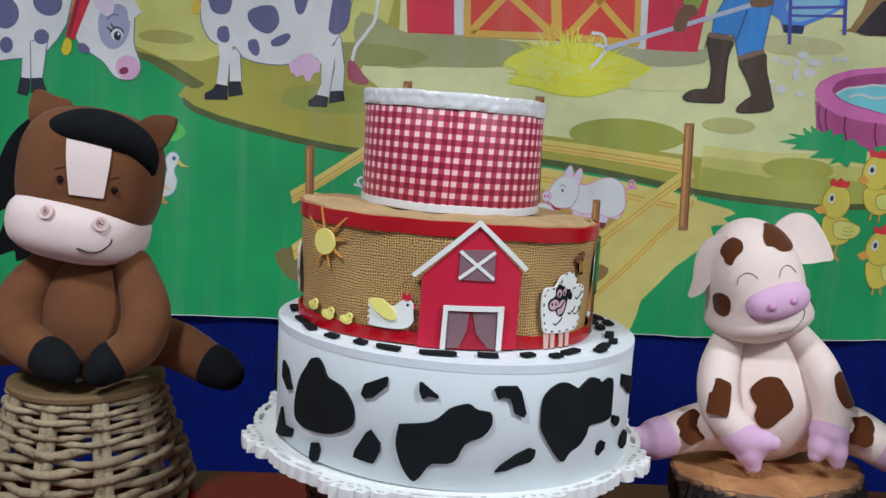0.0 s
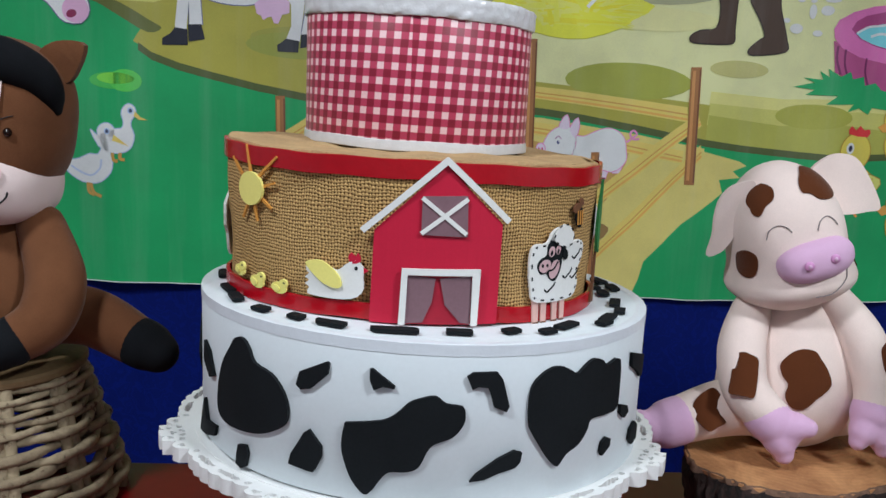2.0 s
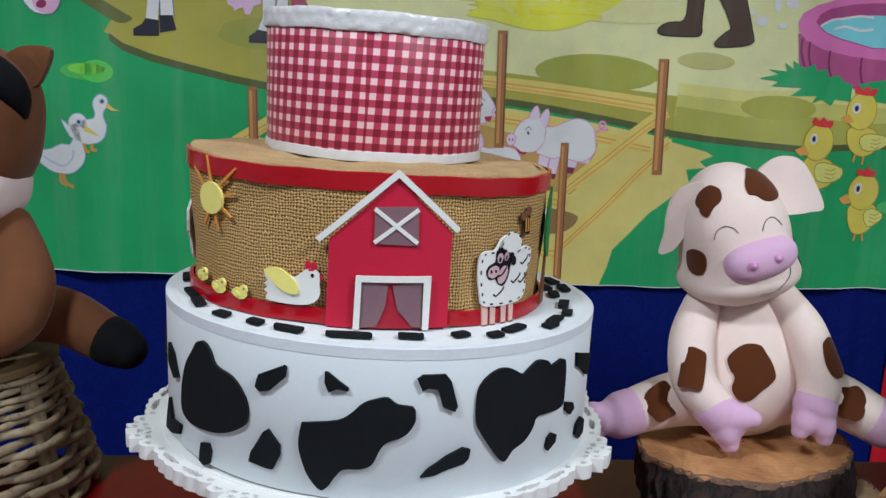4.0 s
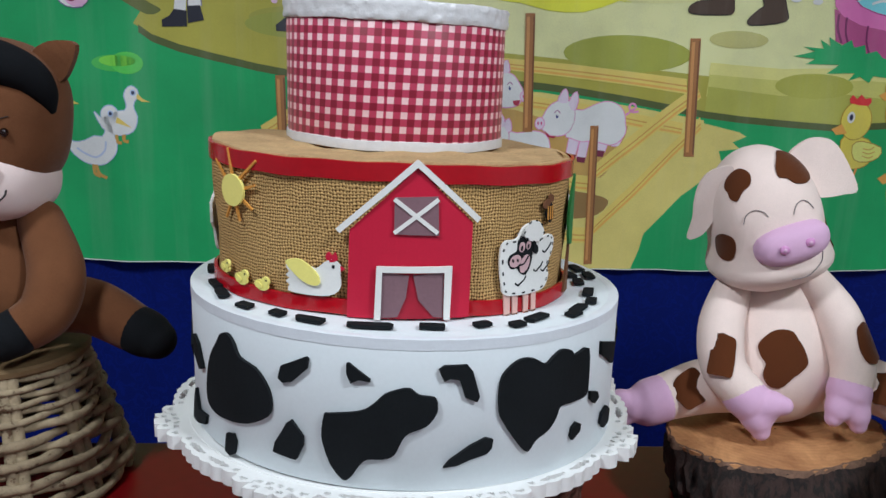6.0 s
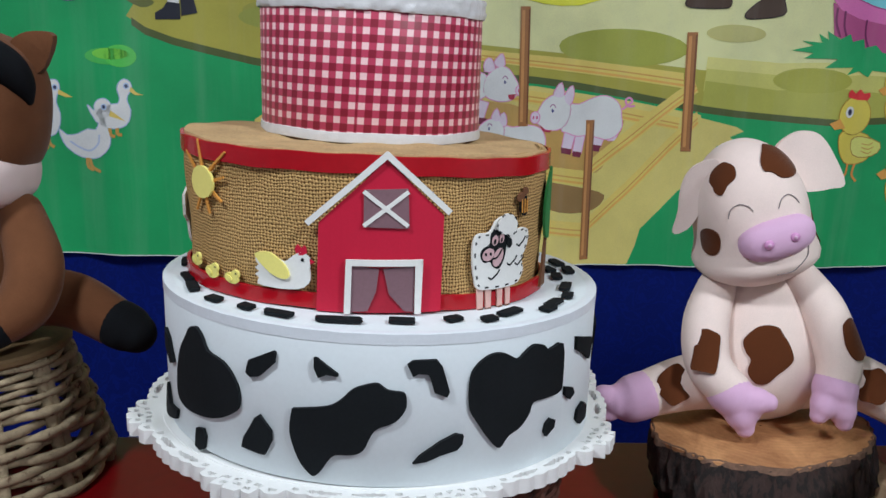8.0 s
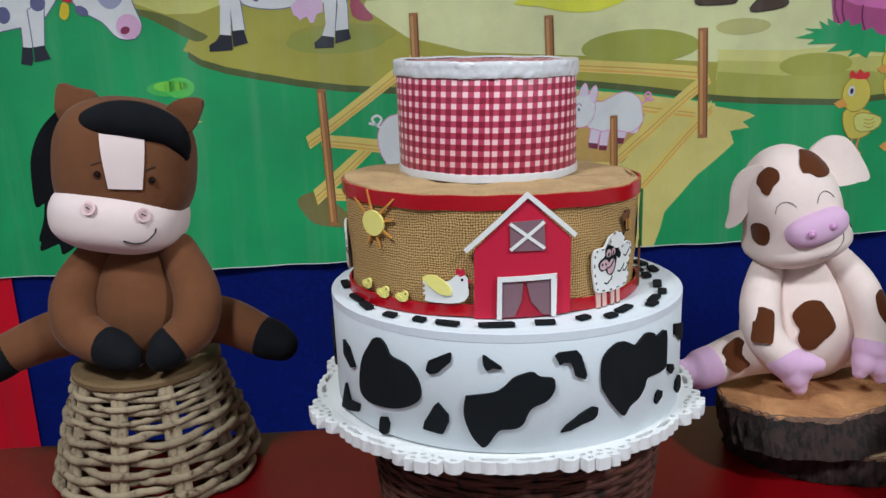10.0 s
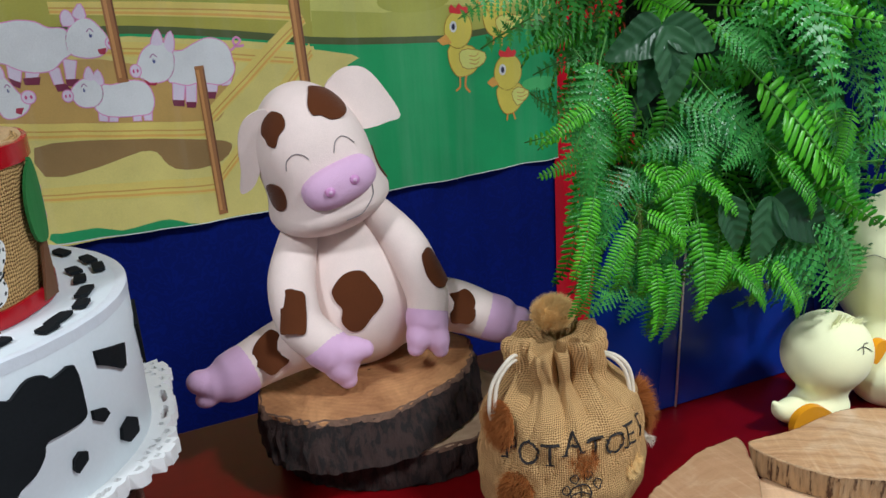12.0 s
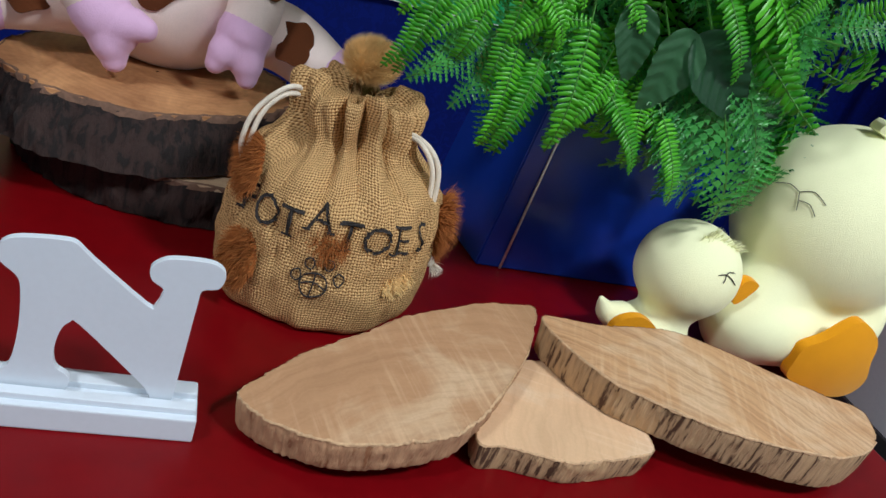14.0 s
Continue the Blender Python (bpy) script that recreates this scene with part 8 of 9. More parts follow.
SLAB_A = mm([(507, 653), (510, 661), (525, 676), (550, 698), (590, 722), (626, 746), (664, 760), (694, 770), (715, 770), (734, 768), (725, 741), (709, 708), (693, 685), (675, 661), (658, 641), (643, 628), (627, 620), (605, 615), (581, 613), (559, 615), (538, 624), (522, 634), (512, 645)])
SLAB_B = mm([(737, 757), (757, 758), (788, 757), (828, 763), (865, 765), (896, 754), (927, 737), (956, 720), (986, 704), (1012, 694), (1009, 676), (993, 652), (965, 636), (936, 628), (905, 629), (872, 634), (842, 641), (815, 652), (793, 665), (771, 678), (759, 692), (745, 715), (740, 728), (735, 742)])
SLAB_C = mm([(660, 637), (678, 637), (702, 631), (725, 627), (750, 631), (775, 638), (798, 648), (800, 680), (790, 715), (765, 735), (735, 738), (700, 725), (675, 690), (662, 660)])
wood_slab(SLAB_C, lambda x, y: 0.7715, 0.021, "pale wood slab lying flat under two other slabs", 1.0, SLAB_TOPS[2])
wood_slab(SLAB_A, lambda x, y: 0.776 + (x - 0.5) * 0.1021, 0.0225, "pale sawn wood slab leaning on another slab", 2.0, SLAB_TOPS[0], SLAB_RIM_RAW, 1.25)
wood_slab(SLAB_B, lambda x, y: 0.80 - 0.02 * max(0, x - 0.85), 0.0275, "long pale wood slab with a dark streaked rim", 3.0, SLAB_TOPS[1], swell=0.035)

# ---------------------------------------------------------------- white letter on a base
sign = empty("letter_sign", pose(0.43, 0.66, TABLE_Z))
tagged(sign, "white painted wooden letter N standing on a base", "letter sign")
N_OUT = mm([(376, 103), (379, 108), (386, 111), (403, 113), (411, 112), (420, 104), (449, 81), (453, 82), (455, 88), (455, 93), (449, 97), (447, 104), (451, 109), (458, 112), (476, 113), (484, 109), (485, 102), (482, 97), (475, 95), (474, 86), (473, 55), (472, 28), (470, 9), (460, 9), (460, 17), (457, 24), (448, 34), (418, 63), (413, 64), (409, 58), (407, 44), (409, 34), (414, 30), (417, 26), (416, 20), (413, 17), (403, 17), (404, 8), (393, 8), (392, 16), (376, 17), (374, 23), (377, 29), (386, 32), (389, 56), (388, 81), (385, 89), (378, 95)])
bm = bmesh.new()
sheet(bm, [tuple(p) for p in spline(N_OUT, 3)], lambda x, y, h: Vector((x, 0.657 - h, TABLE_Z + y)), 0.0042, 0.5)
ob = part("letter", bm, LETTER_WHITE, sign)
bev = ob.modifiers.new("soft_edge", "BEVEL")
bev.width, bev.segments, bev.limit_method = 0.0012, 2, "ANGLE"
bm = bmesh.new()
block(bm, 0.364, 0.4865, 0.640, 0.675, 0.7503, 0.7665, 0.0012)
part("base", bm, LETTER_WHITE, sign, "white base board")
for y0, y1 in ((0.6445, 0.6515), (0.6585, 0.668)):
    bm = bmesh.new()
    block(bm, 0.366, 0.4855, y0, y1, 0.7662, 0.7705, 0.0008)
    part("groove_rail", bm, LETTER_WHITE, sign)

# ---------------------------------------------------------------- toy ducks


def toy_duck_big():
    mats = [FELT_YELLOW, FELT_ORANGE, THREAD]
    toy = Toy("toy_duck", (1.03, 0.84, 0.7505), mats)
    bm = bmesh.new()
    hc, hr = (1.058, 0.868, 0.890), (0.0995, 0.086, 0.096)
    hs = lambda d: Vector((d.x, d.y, d.z * (1 + 0.06 * d.x)))
    ball(bm, hc, hr, (0, 6, 0), 0, 48, 34, hs)
    face = on_ball(hc, hr, (0, 6, 0), hs)
    tube(bm, [(1.03, 0.858, 0.848), (1.0, 0.842, 0.81), (0.99, 0.832, 0.786)], [0.05, 0.04, 0.044], 0, 30, 8)
    ball(bm, (1.012, 0.832, 0.788), (0.07, 0.05, 0.039), (0, 0, 0), 0, 40, 24)
    tube(bm, [(1.04, 0.83, 0.78), (1.078, 0.815, 0.79), (1.1, 0.805, 0.812), (1.108, 0.80, 0.834)], [0.035, 0.028, 0.017, 0.006], 0, 22, 6)
    bm = toy.piece("body", bm, "", 0.0045)
    wing = [(1.014, 0.765), (1.01, 0.784), (1.012, 0.8), (1.028, 0.813), (1.046, 0.83), (1.061, 0.835), (1.082, 0.824), (1.091, 0.811), (1.094, 0.795), (1.106, 0.773), (1.101, 0.757), (1.081, 0.751), (1.051, 0.754)]
    sheet(bm, [tuple(p) for p in spline(wing, 4)], lambda x, y, h: Vector((x, 0.779 - h + 2.6 * (x - 1.055) ** 2 + 3.0 * (y - 0.79) ** 2, y)), 0.011, 0.005, 1, 0.0, 0.006)
    bm = toy.piece("wing", bm, "orange felt wing")
    # tuft of pointed lobes
    crest = [(1.056, 0.965), (1.058, 0.982), (1.04, 0.988), (1.043, 0.998), (1.058, 0.996), (1.064, 1.003), (1.072, 1.009), (1.083, 1.004), (1.087, 0.998), (1.1, 1.0), (1.114, 0.996), (1.113, 0.987), (1.1, 0.981), (1.104, 0.963)]
    sheet(bm, [tuple(p) for p in spline(crest, 3)], lambda x, y, h: Vector((1.062 + 0.78 * (x - 1.077), 0.872 - h - 0.3 * (y - 0.96), y)), 0.014, 0.005, 0, 0.0, 0.006)
    bm = toy.piece("tuft", bm)
    for line in (((-82, 11), (-74, 15), (-66, 14)), ((-66, 14), (-59, 18), (-50, 15)), ((-66, 14), (-63, 9), (-61, 5)), ((-63, 10), (-57, 11), (-51, 7))):
        tube(bm, [face(a, b, 0.0004) for a, b in line], 0.00035, 2, 6, 5)
    toy.piece("closed_eye", bm, "stitched dark closed eye").free()
    return tagged(toy.ob, "large pale yellow felt duck with an orange wing", "soft toy", "toy ducks")


def toy_duck_small():
    mats = [FELT_YELLOW, FELT_ORANGE, THREAD]
    toy = Toy("toy_duck", (0.895, 0.83, 0.7505), mats)
    bm = bmesh.new()
    hc, hr = (0.904, 0.836, 0.825), (0.0495, 0.046, 0.0465)
    ball(bm, hc, hr, (0, 0, 0), 0, 40, 28)
    face = on_ball(hc, hr)
    tube(bm, [(0.902, 0.834, 0.80), (0.90, 0.832, 0.78), (0.90, 0.83, 0.768)], [0.036, 0.026, 0.025], 0, 26, 6)
    ball(bm, (0.893, 0.83, 0.7665), (0.034, 0.03, 0.0155), (0, 0, 0), 0, 32, 20, boxy(2.3))
    tube(bm, [(0.855, 0.826, 0.77), (0.835, 0.822, 0.776), (0.822, 0.82, 0.79)], [0.016, 0.011, 0.004], 0, 18, 6)
    bm = toy.piece("body", bm, "", 0.003)
    wing = [(0.836, 0.762), (0.838, 0.780), (0.852, 0.789), (0.868, 0.784), (0.884, 0.768), (0.874, 0.757), (0.85, 0.755)]
    sheet(bm, [tuple(p) for p in spline(wing, 4)], lambda x, y, h: Vector((0.854 + 1.1 * (x - 0.86), 0.799 - h + 4 * (x - 0.86) ** 2, y + 0.004)), 0.008, 0.005, 1, 0.0, 0.006)
    bm = toy.piece("wing", bm, "orange felt wing")
    beak = [(0.934, 0.838), (0.944, 0.843), (0.957, 0.838), (0.95, 0.822), (0.938, 0.808), (0.93, 0.818)]
    sheet(bm, [tuple(p) for p in spline(beak, 3)], lambda x, y, h: Vector((0.949 + 0.75 * (x - 0.944), 0.815 - h, 0.827 + 0.75 * (y - 0.825))), 0.01, 0.01, 1)
    bm = toy.piece("beak", bm, "orange felt beak")
    tube(bm, [face(-2, 25, 0.0005), face(8, 27, 0.0005), face(17, 23, 0.0005), face(26, 16, 0.0005)], 0.00045, 2, 6, 4)
    tube(bm, [face(8, 27, 0.0005), face(14, 30, 0.0005), face(22, 29, 0.0005)], 0.00045, 2, 6, 4)
    tube(bm, [face(8, 27, 0.0005), face(8, 22, 0.0005), face(6, 18, 0.0005)], 0.00045, 2, 6, 4)
    bm = toy.piece("closed_eye", bm, "stitched dark closed eye")
    # blanket stitch and down on the crown
    rnd = random.Random(21)
    for k in range(160):
        a = rnd.uniform(-40, 70)
        p = face(a, 72 - 0.35 * abs(a) + rnd.uniform(-6, 6), 0.0)
        hair(bm, p, p - Vector(hc), 0.008, 0.0004, rnd, 0.2)
    toy.piece("down", bm, "fluffy down on the crown").free()
    return tagged(toy.ob, "small pale yellow felt duckling with an orange beak", "soft toy", "toy ducks")


toy_duck_big()
toy_duck_small()

# ---------------------------------------------------------------- planter and fern
planter = empty("blue_planter", pose(0.86, 1.02, TABLE_Z))
tagged(planter, "glossy dark blue planter box with a thin metal strip", "planter")
PH = 0.21


def frustum(corners, z0, z1, pull, centre):
    bm = bmesh.new()
    lo = [bm.verts.new((x, y, z0)) for x, y in corners]
    hi = [bm.verts.new((x + (centre[0] - x) * pull, y + (centre[1] - y) * pull, z1)) for x, y in corners]
    bm.faces.new(lo[::-1])
    bm.faces.new(hi)
    for k in range(4):
        j = (k + 1) % 4
        bm.faces.new([lo[k], lo[j], hi[j], hi[k]])
    bmesh.ops.recalc_face_normals(bm, faces=bm.faces[:])
    return bm


BOX = [(0.741, 0.914), (0.985, 0.928), (0.965, 1.07), (0.72, 1.05)]
bm = frustum(BOX, 0.7505, 0.7505 + PH, 0.16, (0.862, 0.985))
bmesh.ops.bevel(bm, geom=bm.edges[:], offset=0.0015, segments=2, affect="EDGES")
part("box", bm, BLUE_BOX, planter)
bm = bmesh.new()
lo, hi = Vector((0.7665, 0.9135, 0.752)), Vector((0.7808, 0.925, 0.94))
tube(bm, [lo, (lo + hi) / 2, hi], 0.0014, 0, 8, 2)
part("metal_strip", bm, CHROME, planter, "thin scratched metal strip", smooth=True)


def frond_mesh(kind, length, pairs, wide, curl, seed):
    """One frond: a curved rib with leaflets that shorten to the tip; it grows along +x and droops."""
    rnd = random.Random(seed)
    bm = bmesh.new()
    rib = []
    for k in range(pairs + 1):
        t = k / pairs
        a = curl * t * t
        rib.append(Vector((length * (t - 0.12 * curl * t ** 3), 0, length * (0.10 * t - 0.42 * a * t))))
    tube(bm, [Vector((-0.03, 0, -0.003))] + rib[::3] + [rib[-1]], 0.0008, 1, 5, 1)
    gap = length / pairs
    for k in range(1, pairs):
        t = k / pairs
        p, d = rib[k], (rib[min(k + 1, pairs)] - rib[k - 1]).normalized()
        up = Vector((0, 0, 1))
        up = (up - d * up.dot(d)).normalized()
        for s in (1, -1):
            side = d.cross(up) * s
            if kind == "sword":
                ln = wide * min(1.0, 0.55 + 1.6 * t) * (1.06 - t) ** 0.55 * rnd.uniform(0.9, 1.08)
                way = (side + d * 0.34 + up * rnd.uniform(-0.25, 0.4)).normalized()
                w = d * gap * 0.37
                row = []
                for f, half, sink in ((0.0, 0.55, 0.0), (0.25, 1.0, 0.0), (0.6, 0.95, 0.05), (0.86, 0.68, 0.13)):
                    q = p + way * ln * f - up * ln * sink
                    row.append((bm.verts.new(q - w * half - up * 0.0012), bm.verts.new(q + up * 0.0006), bm.verts.new(q + w * half - up * 0.0012)))
                tip = bm.verts.new(p + way * ln - up * ln * 0.2)
                for a, b in zip(row, row[1:]):
                    bm.faces.new([a[0], a[1], b[1], b[0]])
                    bm.faces.new([a[1], a[2], b[2], b[1]])
                bm.faces.new([row[-1][0], row[-1][1], tip])
                bm.faces.new([row[-1][1], row[-1][2], tip])
            else:
                ln = wide * min(1.0, 0.5 + 2.2 * t) * (1.04 - t) ** 0.8 * rnd.uniform(0.85, 1.1)
                way = (side + d * 0.5 + up * rnd.uniform(-0.15, 0.2)).normalized()
                cross = (d - way * d.dot(way)).normalized()
                n = max(4, round(ln / 0.0042))
                spine = [bm.verts.new(p + way * ln * j / n - up * ln * 0.16 * (j / n) ** 2) for j in range(n + 1)]
                for j in range(n):
                    a, b = spine[j], spine[j + 1]
                    reach = gap * 0.56 * (1.05 - j / n) ** 0.6 * rnd.uniform(0.6, 1.2)
                    step = way * ln / n
                    for q in (1, -1):
                        tipv = a.co + cross * q * reach + step * 1.1 + up * rnd.uniform(-0.0012, 0.0012)
                        c1 = bm.verts.new(a.co + cross * q * reach * 0.5 + step * 0.12)
                        c2 = bm.verts.new(tipv)
                        c3 = bm.verts.new(a.co + cross * q * reach * 0.5 + step * 0.85)
                        bm.faces.new([a, c1, c2, c3, b])
                bm.faces.new([spine[-2], bm.verts.new(spine[-1].co + cross * 0.001), bm.verts.new(spine[-1].co + way * 0.003), bm.verts.new(spine[-1].co - cross * 0.001)])
    me = bpy.data.meshes.new("frond")
    for f in bm.faces:
        f.smooth = kind == "sword"
    bm.to_mesh(me)
    bm.free()
    me.materials.append(FERN_BRIGHT if kind == "sword" else FERN_DARK)
    me.materials.append(STEM)
    return me


fern = empty("potted_fern", pose(0.86, 1.0, 0.95))
tagged(fern, "artificial fern with bright and blue-green fronds in a planter", "potted plant")
PLAIN = [frond_mesh("sword", 0.155, 23, 0.0205, 0.8, 1), frond_mesh("sword", 0.14, 21, 0.019, 1.2, 2), frond_mesh("sword", 0.165, 24, 0.022, 0.6, 3), frond_mesh("sword", 0.12, 19, 0.0175, 1.0, 7)]
FEATHER = [frond_mesh("feather", 0.16, 17, 0.042, 0.7, 4), frond_mesh("feather", 0.14, 16, 0.036, 0.5, 5), frond_mesh("feather", 0.175, 18, 0.046, 1.0, 6), frond_mesh("feather", 0.15, 17, 0.034, 1.1, 9)]
CROWN, CROWN_R = Vector((0.875, 0.985, 1.15)), (0.18, 0.165, 0.26)


def grow(meshes, count, seed, deep, spread):
    """Fronds that clothe the crown like thatch: each lies outwards and hangs, turned a little to one side."""
    rnd = random.Random(seed)
    for k in range(count):
        a = 2 * math.pi * ((k * 0.618034 + 0.13 * seed) % 1.0)
        h = 1 - 1.86 * (k + rnd.random()) / count
        s = math.sqrt(max(0.03, 1 - h * h))
        out = Vector((s * math.cos(a), s * math.sin(a), h))
        f = deep * rnd.uniform(0.75, 1.1)
        p = CROWN + Vector((out.x * CROWN_R[0] * f, out.y * CROWN_R[1] * f, out.z * CROWN_R[2] * f))
        p.z = max(p.z, 0.93)
        down = Vector((0, 0, -1)) - out * -h
        down = down.normalized() if down.length > 0.05 else Vector((math.cos(a), math.sin(a), 0))
        side = out.cross(down)
        turn = rnd.gauss(0, spread)
        x = (down * math.cos(turn) + side * math.sin(turn) + out * rnd.uniform(0.15, 0.75)).normalized()
        z = (out - x * out.dot(x) + 0.35 * Vector((rnd.uniform(-1, 1), rnd.uniform(-1, 1), rnd.uniform(-1, 1))))
        z = (z - x * z.dot(x)).normalized()
        y = z.cross(x)
        g = rnd.uniform(0.8, 1.15)
        tip = p + x * (0.17 if meshes is PLAIN else 0.2) * g
        gap = min((Vector(((tip.x - a_) / 0.06, 0, (tip.z - c_) / 0.05)) for a_, c_ in ((0.785, 0.985), (0.66, 1.14), (0.755, 1.06), (0.61, 1.035))), key=lambda v: v.length) if tip.y < 0.87 else Vector((2, 0, 0))
        duck = Vector(((tip.x - 1.06) / 0.15, (tip.y - 0.86) / 0.17, (tip.z - 0.90) / 0.165))
        if duck.length < 0.9 or gap.length < 1 or tip.z < 0.84 or tip.x < 0.615 + 0.3 * max(0, 1.2 - tip.z) or tip.x > (1.04 if tip.z < 1.1 else 1.11):
            continue
        ob = new("frond", rnd.choice(meshes))
        ob.matrix_world = Matrix(((x.x * g, y.x * g, z.x * g, p.x), (x.y * g, y.y * g, z.y * g, p.y), (x.z * g, y.z * g, z.z * g, p.z), (0, 0, 0, 1)))
        ob.parent = fern
        ob.matrix_parent_inverse = fern.matrix_world.inverted()


grow(PLAIN, 175, 1, 1.0, 0.9)
grow(FEATHER, 200, 2, 0.95, 0.8)
grow(PLAIN, 60, 7, 0.8, 1.0)
grow(FEATHER, 70, 8, 0.78, 1.0)


def hang(tips, meshes, seed):
    """Fronds that hang over the planter's edge, with their tips at the given places."""
    rnd = random.Random(seed)
    for tx, ty, tz in tips:
        z = Vector((rnd.uniform(-0.35, 0.35), -1, 0.35)).normalized()
        x = Vector(((tx - 0.86) * 0.5 + rnd.uniform(-0.25, 0.2), -0.3, -0.95))
        x = (x - z * x.dot(z)).normalized()
        y = z.cross(x)
        g = rnd.uniform(0.85, 1.1)
        p = Vector((tx, ty, tz)) - x * 0.145 * g
        ob = new("frond", rnd.choice(meshes))
        ob.matrix_world = Matrix(((x.x * g, y.x * g, z.x * g, p.x), (x.y * g, y.y * g, z.y * g, p.y), (x.z * g, y.z * g, z.z * g, p.z), (0, 0, 0, 1)))
        ob.parent = fern
        ob.matrix_parent_inverse = fern.matrix_world.inverted()


hang([(0.692, 0.85, 0.88), (0.74, 0.85, 0.905), (0.829, 0.85, 0.9), (0.878, 0.85, 0.872), (0.95, 0.84, 0.975), (0.606, 0.87, 0.92), (0.78, 0.86, 0.93), (0.66, 0.87, 0.93), (0.9, 0.85, 0.91), (0.72, 0.84, 0.955), (0.83, 0.83, 0.975), (1.03, 0.86, 1.03)], PLAIN, 31)
hang([(0.895, 0.85, 0.868), (0.875, 0.85, 0.885), (0.64, 0.86, 0.915), (0.7, 0.85, 0.925), (0.86, 0.86, 0.92), (0.87, 0.835, 0.92), (0.62, 0.88, 0.98)], FEATHER, 32)


def spray(rows, meshes, seed):
    """Fronds from a root to a tip, in millimetres."""
    rnd = random.Random(seed)
    for row in rows:
        root, tip = Vector(row[:3]) / 1000, Vector(row[3:]) / 1000
        x = tip - root
        g = max(0.075, x.length * 1.25) / 0.15
        x.normalize()
        z = Vector((rnd.uniform(-0.3, 0.3), -1, 0.55))
        z = (z - x * z.dot(x)).normalized()
        y = z.cross(x)
        p = tip - x * 0.148 * g
        ob = new("frond", rnd.choice(meshes))
        ob.matrix_world = Matrix(((x.x * g, y.x * g * 1.25, z.x * g, p.x), (x.y * g, y.y * g * 1.25, z.y * g, p.y), (x.z * g, y.z * g * 1.25, z.z * g, p.z), (0, 0, 0, 1)))
        ob.parent = fern
        ob.matrix_parent_inverse = fern.matrix_world.inverted()


spray(((789, 790, 1056, 832, 775, 1003), (840, 790, 1054, 895, 775, 990), (664, 790, 1019, 700, 775, 992), (722, 790, 963, 701, 775, 928), (671, 790, 955, 660, 775, 907), (750, 790, 954, 781, 775, 921), (790, 790, 953, 821, 775, 903), (723, 790, 1038, 745, 775, 1016), (855, 790, 1070, 837, 775, 1049), (611, 790, 1002, 587, 775, 981), (677, 790, 1013, 695, 775, 1026), (847, 800, 1049, 903, 785, 984), (813, 800, 1039, 832, 785, 1009), (671, 800, 1052, 698, 785, 1025), (744, 800, 967, 788, 785, 919)), PLAIN[:2], 41)
spray(((795, 800, 952, 829, 785, 899), (747, 800, 1080, 714, 785, 1062), (702, 800, 1082, 688, 785, 1058), (846, 800, 1083, 870, 785, 1048), (923, 800, 1068, 961, 785, 1081), (841, 810, 1082, 904, 795, 991), (732, 810, 1178, 775, 795, 1143), (656, 810, 1053, 694, 795, 1034), (664, 810, 977, 659, 795, 909), (709, 810, 997, 717, 795, 914), (783, 810, 996, 829, 795, 907), (708, 810, 1087, 650, 795, 1092), (599, 810, 1148, 564, 795, 1069), (831, 810, 1171, 866, 795, 1144), (799, 810, 1113, 826, 795, 1032)), FEATHER, 42)
spray(((820, 805, 1000, 890, 785, 885), (846, 805, 1000, 896, 785, 925), (799, 805, 978, 838, 790, 924)), FEATHER[:2], 43)


spray(((784, 800, 1112, 893, 785, 992), (838, 800, 1088, 884, 785, 1006), (849, 800, 1090, 863, 785, 1043), (696, 800, 1069, 649, 785, 1050), (668, 800, 1058, 677, 785, 989), (687, 800, 1059, 687, 785, 993), (704, 800, 998, 707, 785, 921), (724, 800, 1040, 736, 785, 1025), (625, 800, 1123, 629, 785, 1079), (614, 800, 1129, 622, 785, 1109), (590, 800, 1037, 570, 785, 989), (585, 800, 981, 572, 785, 948), (658, 800, 969, 654, 785, 913), (718, 800, 959, 711, 785, 917), (732, 800, 969, 776, 785, 925), (776, 800, 962, 815, 785, 914), (580, 800, 1126, 537, 785, 1111), (925, 800, 1084, 946, 785, 1106), (744, 800, 955, 757, 785, 930), (675, 800, 1020, 648, 785, 993)), PLAIN, 44)
spray(((890, 812, 954, 909, 797, 877), (631, 812, 1057, 591, 797, 1024), (699, 812, 1117, 767, 797, 1080), (731, 812, 1114, 791, 797, 1037), (605, 812, 1108, 584, 797, 1060), (792, 812, 969, 859, 797, 897), (625, 812, 970, 591, 797, 944), (644, 812, 986, 617, 797, 965), (597, 812, 1144, 578, 797, 1097), (769, 812, 979, 798, 797, 947), (651, 812, 966, 624, 797, 933), (616, 812, 1031, 596, 797, 992)), FEATHER, 45)


spray(((691, 1000, 1174, 597, 990, 1164), (724, 1000, 1061, 626, 990, 1081), (754, 1000, 1120, 655, 990, 1112), (725, 1000, 1040, 641, 990, 1031), (731, 1000, 1003, 671, 990, 971)), PLAIN, 46)
spray(((727, 1010, 1210, 581, 1000, 1191), (666, 1010, 1228, 575, 1000, 1217), (749, 1010, 1154, 645, 1000, 1152)), FEATHER, 47)


spray(((592, 800, 993, 579, 790, 941), (626, 800, 997, 613, 790, 942), (674, 800, 966, 659, 790, 902), (723, 800, 968, 709, 790, 905), (765, 800, 971, 771, 790, 914), (807, 800, 959, 815, 790, 900), (648, 800, 989, 641, 790, 946), (738, 800, 990, 740, 790, 933)), PLAIN[:2], 48)


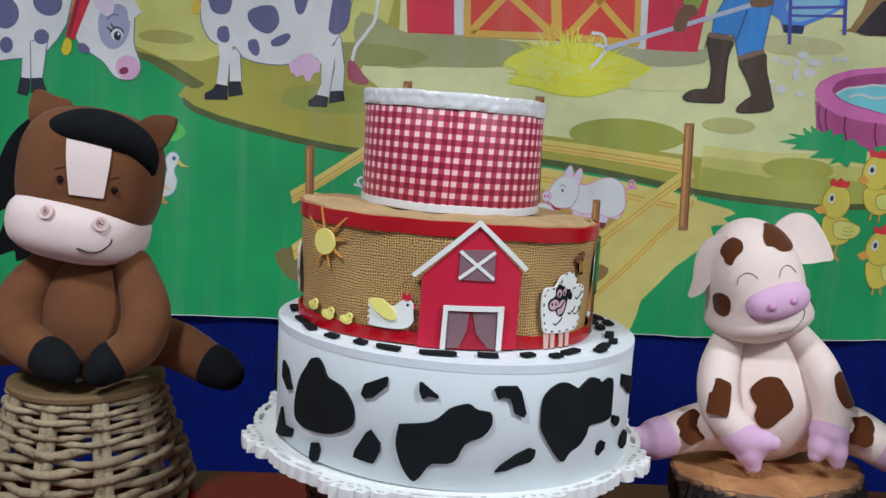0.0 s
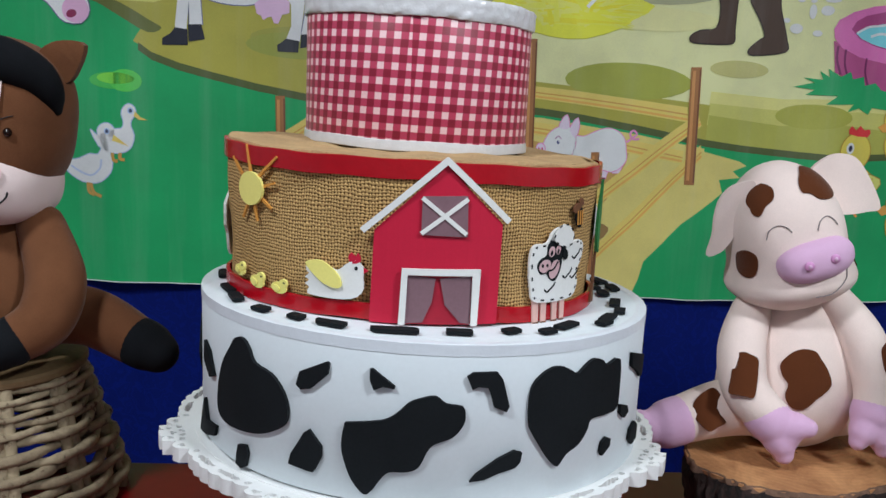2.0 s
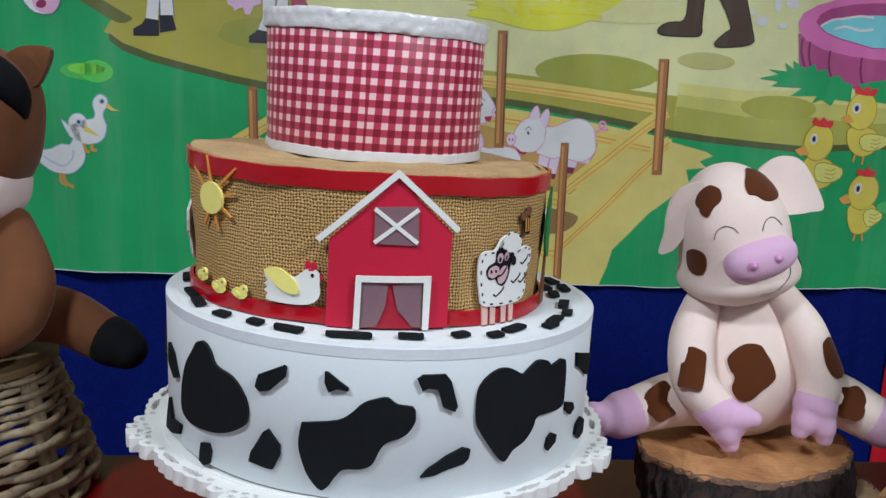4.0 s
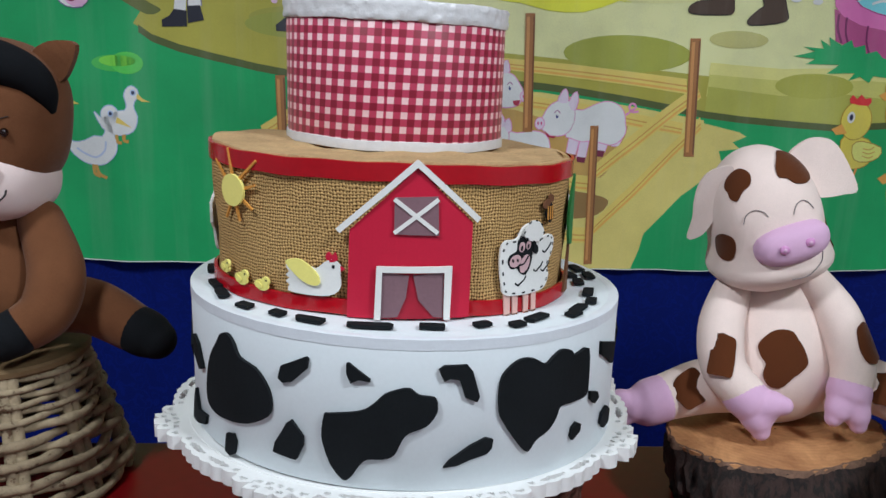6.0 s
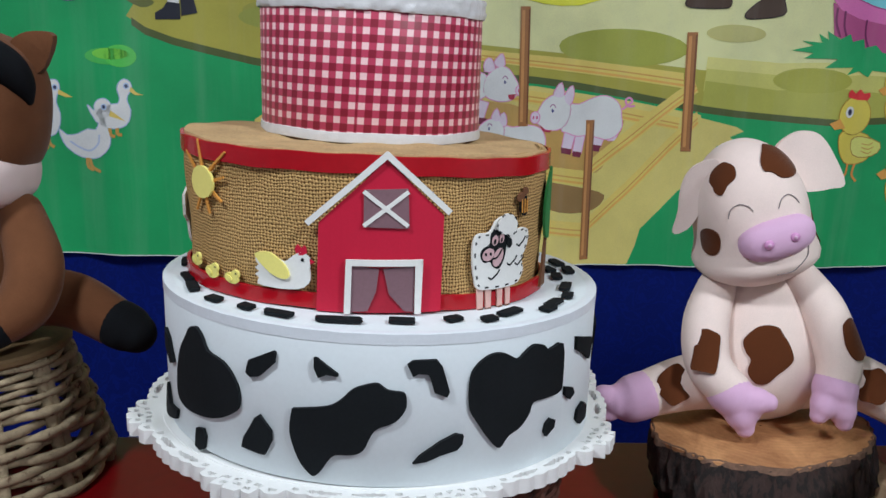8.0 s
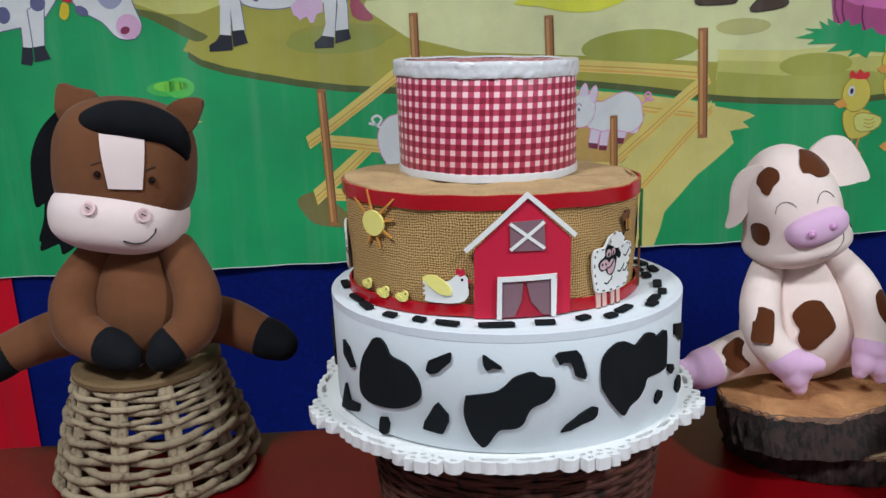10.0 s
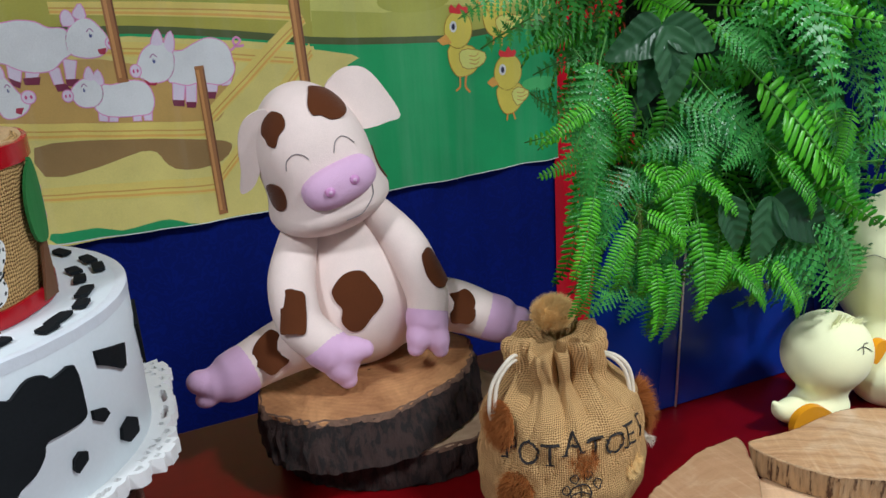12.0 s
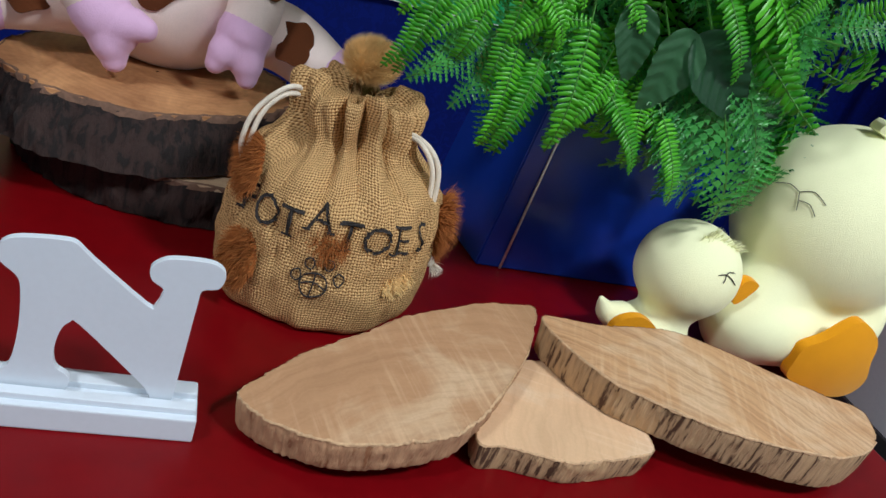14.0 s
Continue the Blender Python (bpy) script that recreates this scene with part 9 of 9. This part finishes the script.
def ivy_leaf():
    """A broad pointed leaf, keeled along its midrib."""
    bm = bmesh.new()
    pts = spline([(0, 0), (0.008, 0.016), (0.026, 0.0255), (0.05, 0.0215), (0.088, 0.0), (0.05, -0.0215), (0.026, -0.0255), (0.008, -0.016)], 5)
    sheet(bm, [tuple(p) for p in pts], lambda x, y, h: Vector((x, y, 0.3 * abs(y) - 2.6 * x * x - 0.0012 * math.sin(420 * (x - abs(y))) * min(1, abs(y) / 0.006))), 0, 0.004, 0, 0.0, 0.004)
    me = bpy.data.meshes.new("broad_leaf")
    for f in bm.faces:
        f.smooth = True
    bm.to_mesh(me)
    bm.free()
    me.materials.append(IVY)
    return me


leaf = ivy_leaf()
rnd = random.Random(6)


def broad_leaf(m):
    ob = new("broad_leaf", leaf)
    ob.matrix_world = m
    ob.parent = fern
    ob.matrix_parent_inverse = fern.matrix_world.inverted()


for k in range(80):
    a = 2 * math.pi * ((k * 0.618034) % 1.0)
    s = rnd.uniform(0.7, 1.25)
    r = rnd.uniform(0.05, 0.13)
    broad_leaf(Matrix.Translation((0.872 + r * math.cos(a), 1.0 + r * math.sin(a), rnd.uniform(0.94, 1.4))) @ Euler((rnd.uniform(-0.7, 0.7), radians(rnd.uniform(10, 75)), a + rnd.uniform(-0.6, 0.6))).to_matrix().to_4x4() @ Matrix.Diagonal((s, s, s, 1)))
for root, tip in (((0.728, 0.80, 1.035), (0.742, 0.787, 0.988)), ((0.78, 0.80, 1.028), (0.764, 0.785, 0.972)), ((0.784, 0.80, 1.026), (0.845, 0.785, 0.982)), ((0.667, 0.815, 1.19), (0.617, 0.80, 1.172)), ((0.667, 0.815, 1.188), (0.648, 0.80, 1.132)), ((0.667, 0.815, 1.19), (0.712, 0.80, 1.172)), ((0.669, 0.81, 1.19), (0.675, 0.797, 1.13))):
    x = Vector(tip) - Vector(root)
    s = x.length / 0.08
    x.normalize()
    z = Vector((0, -1, 0.2))
    z = (z - x * z.dot(x)).normalized()
    y = z.cross(x)
    broad_leaf(Matrix(((x.x * s, y.x * s * 1.05, z.x * s, root[0]), (x.y * s, y.y * s * 1.05, z.y * s, root[1]), (x.z * s, y.z * s * 1.05, z.z * s, root[2]), (0, 0, 0, 1))))
# Added dark ball inside the crown; its colour stands in for shade between fronds.
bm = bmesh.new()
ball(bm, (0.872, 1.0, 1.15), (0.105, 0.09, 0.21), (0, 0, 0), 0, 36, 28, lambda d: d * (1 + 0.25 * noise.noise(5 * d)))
part("gap_shade_core", bm, surface("frond_gap_shade", srgb(20, 34, 20), 0.95, 0.4, 40, 200, 0.8, 0.004), fern, smooth=True)
for curl in ([(0.668, 0.845, 1.025), (0.66, 0.83, 0.999), (0.651, 0.826, 0.982), (0.646, 0.824, 0.966), (0.646, 0.823, 0.953), (0.658, 0.822, 0.943), (0.666, 0.822, 0.947), (0.665, 0.821, 0.956), (0.658, 0.821, 0.957), (0.656, 0.821, 0.952)],
             [(0.95, 0.94, 1.40), (0.98, 0.9, 1.35), (0.985, 0.88, 1.31), (0.99, 0.88, 1.295), (1.0, 0.88, 1.29), (1.007, 0.88, 1.297), (1.003, 0.88, 1.304), (0.997, 0.88, 1.3)]):
    bm = bmesh.new()
    tube(bm, curl, [0.0016] * 4 + [0.0019] * (len(curl) - 4), 0, 8, 6)
    rib = [Vector(p) for p in spline(curl, 9, False)]
    for p, q in zip(rib[::2], rib[2::2]):
        d = (q - p).normalized()
        side = d.cross(Vector((0, -1, 0))).normalized()
        for k in (-1, 1):
            ball(bm, p + side * k * 0.0026, (0.0011, 0.0011, 0.0022), (0, 0, 0), 0, 8, 6)
    part("curled_tip", bm, CURL, fern, "pale curled young frond", smooth=True)
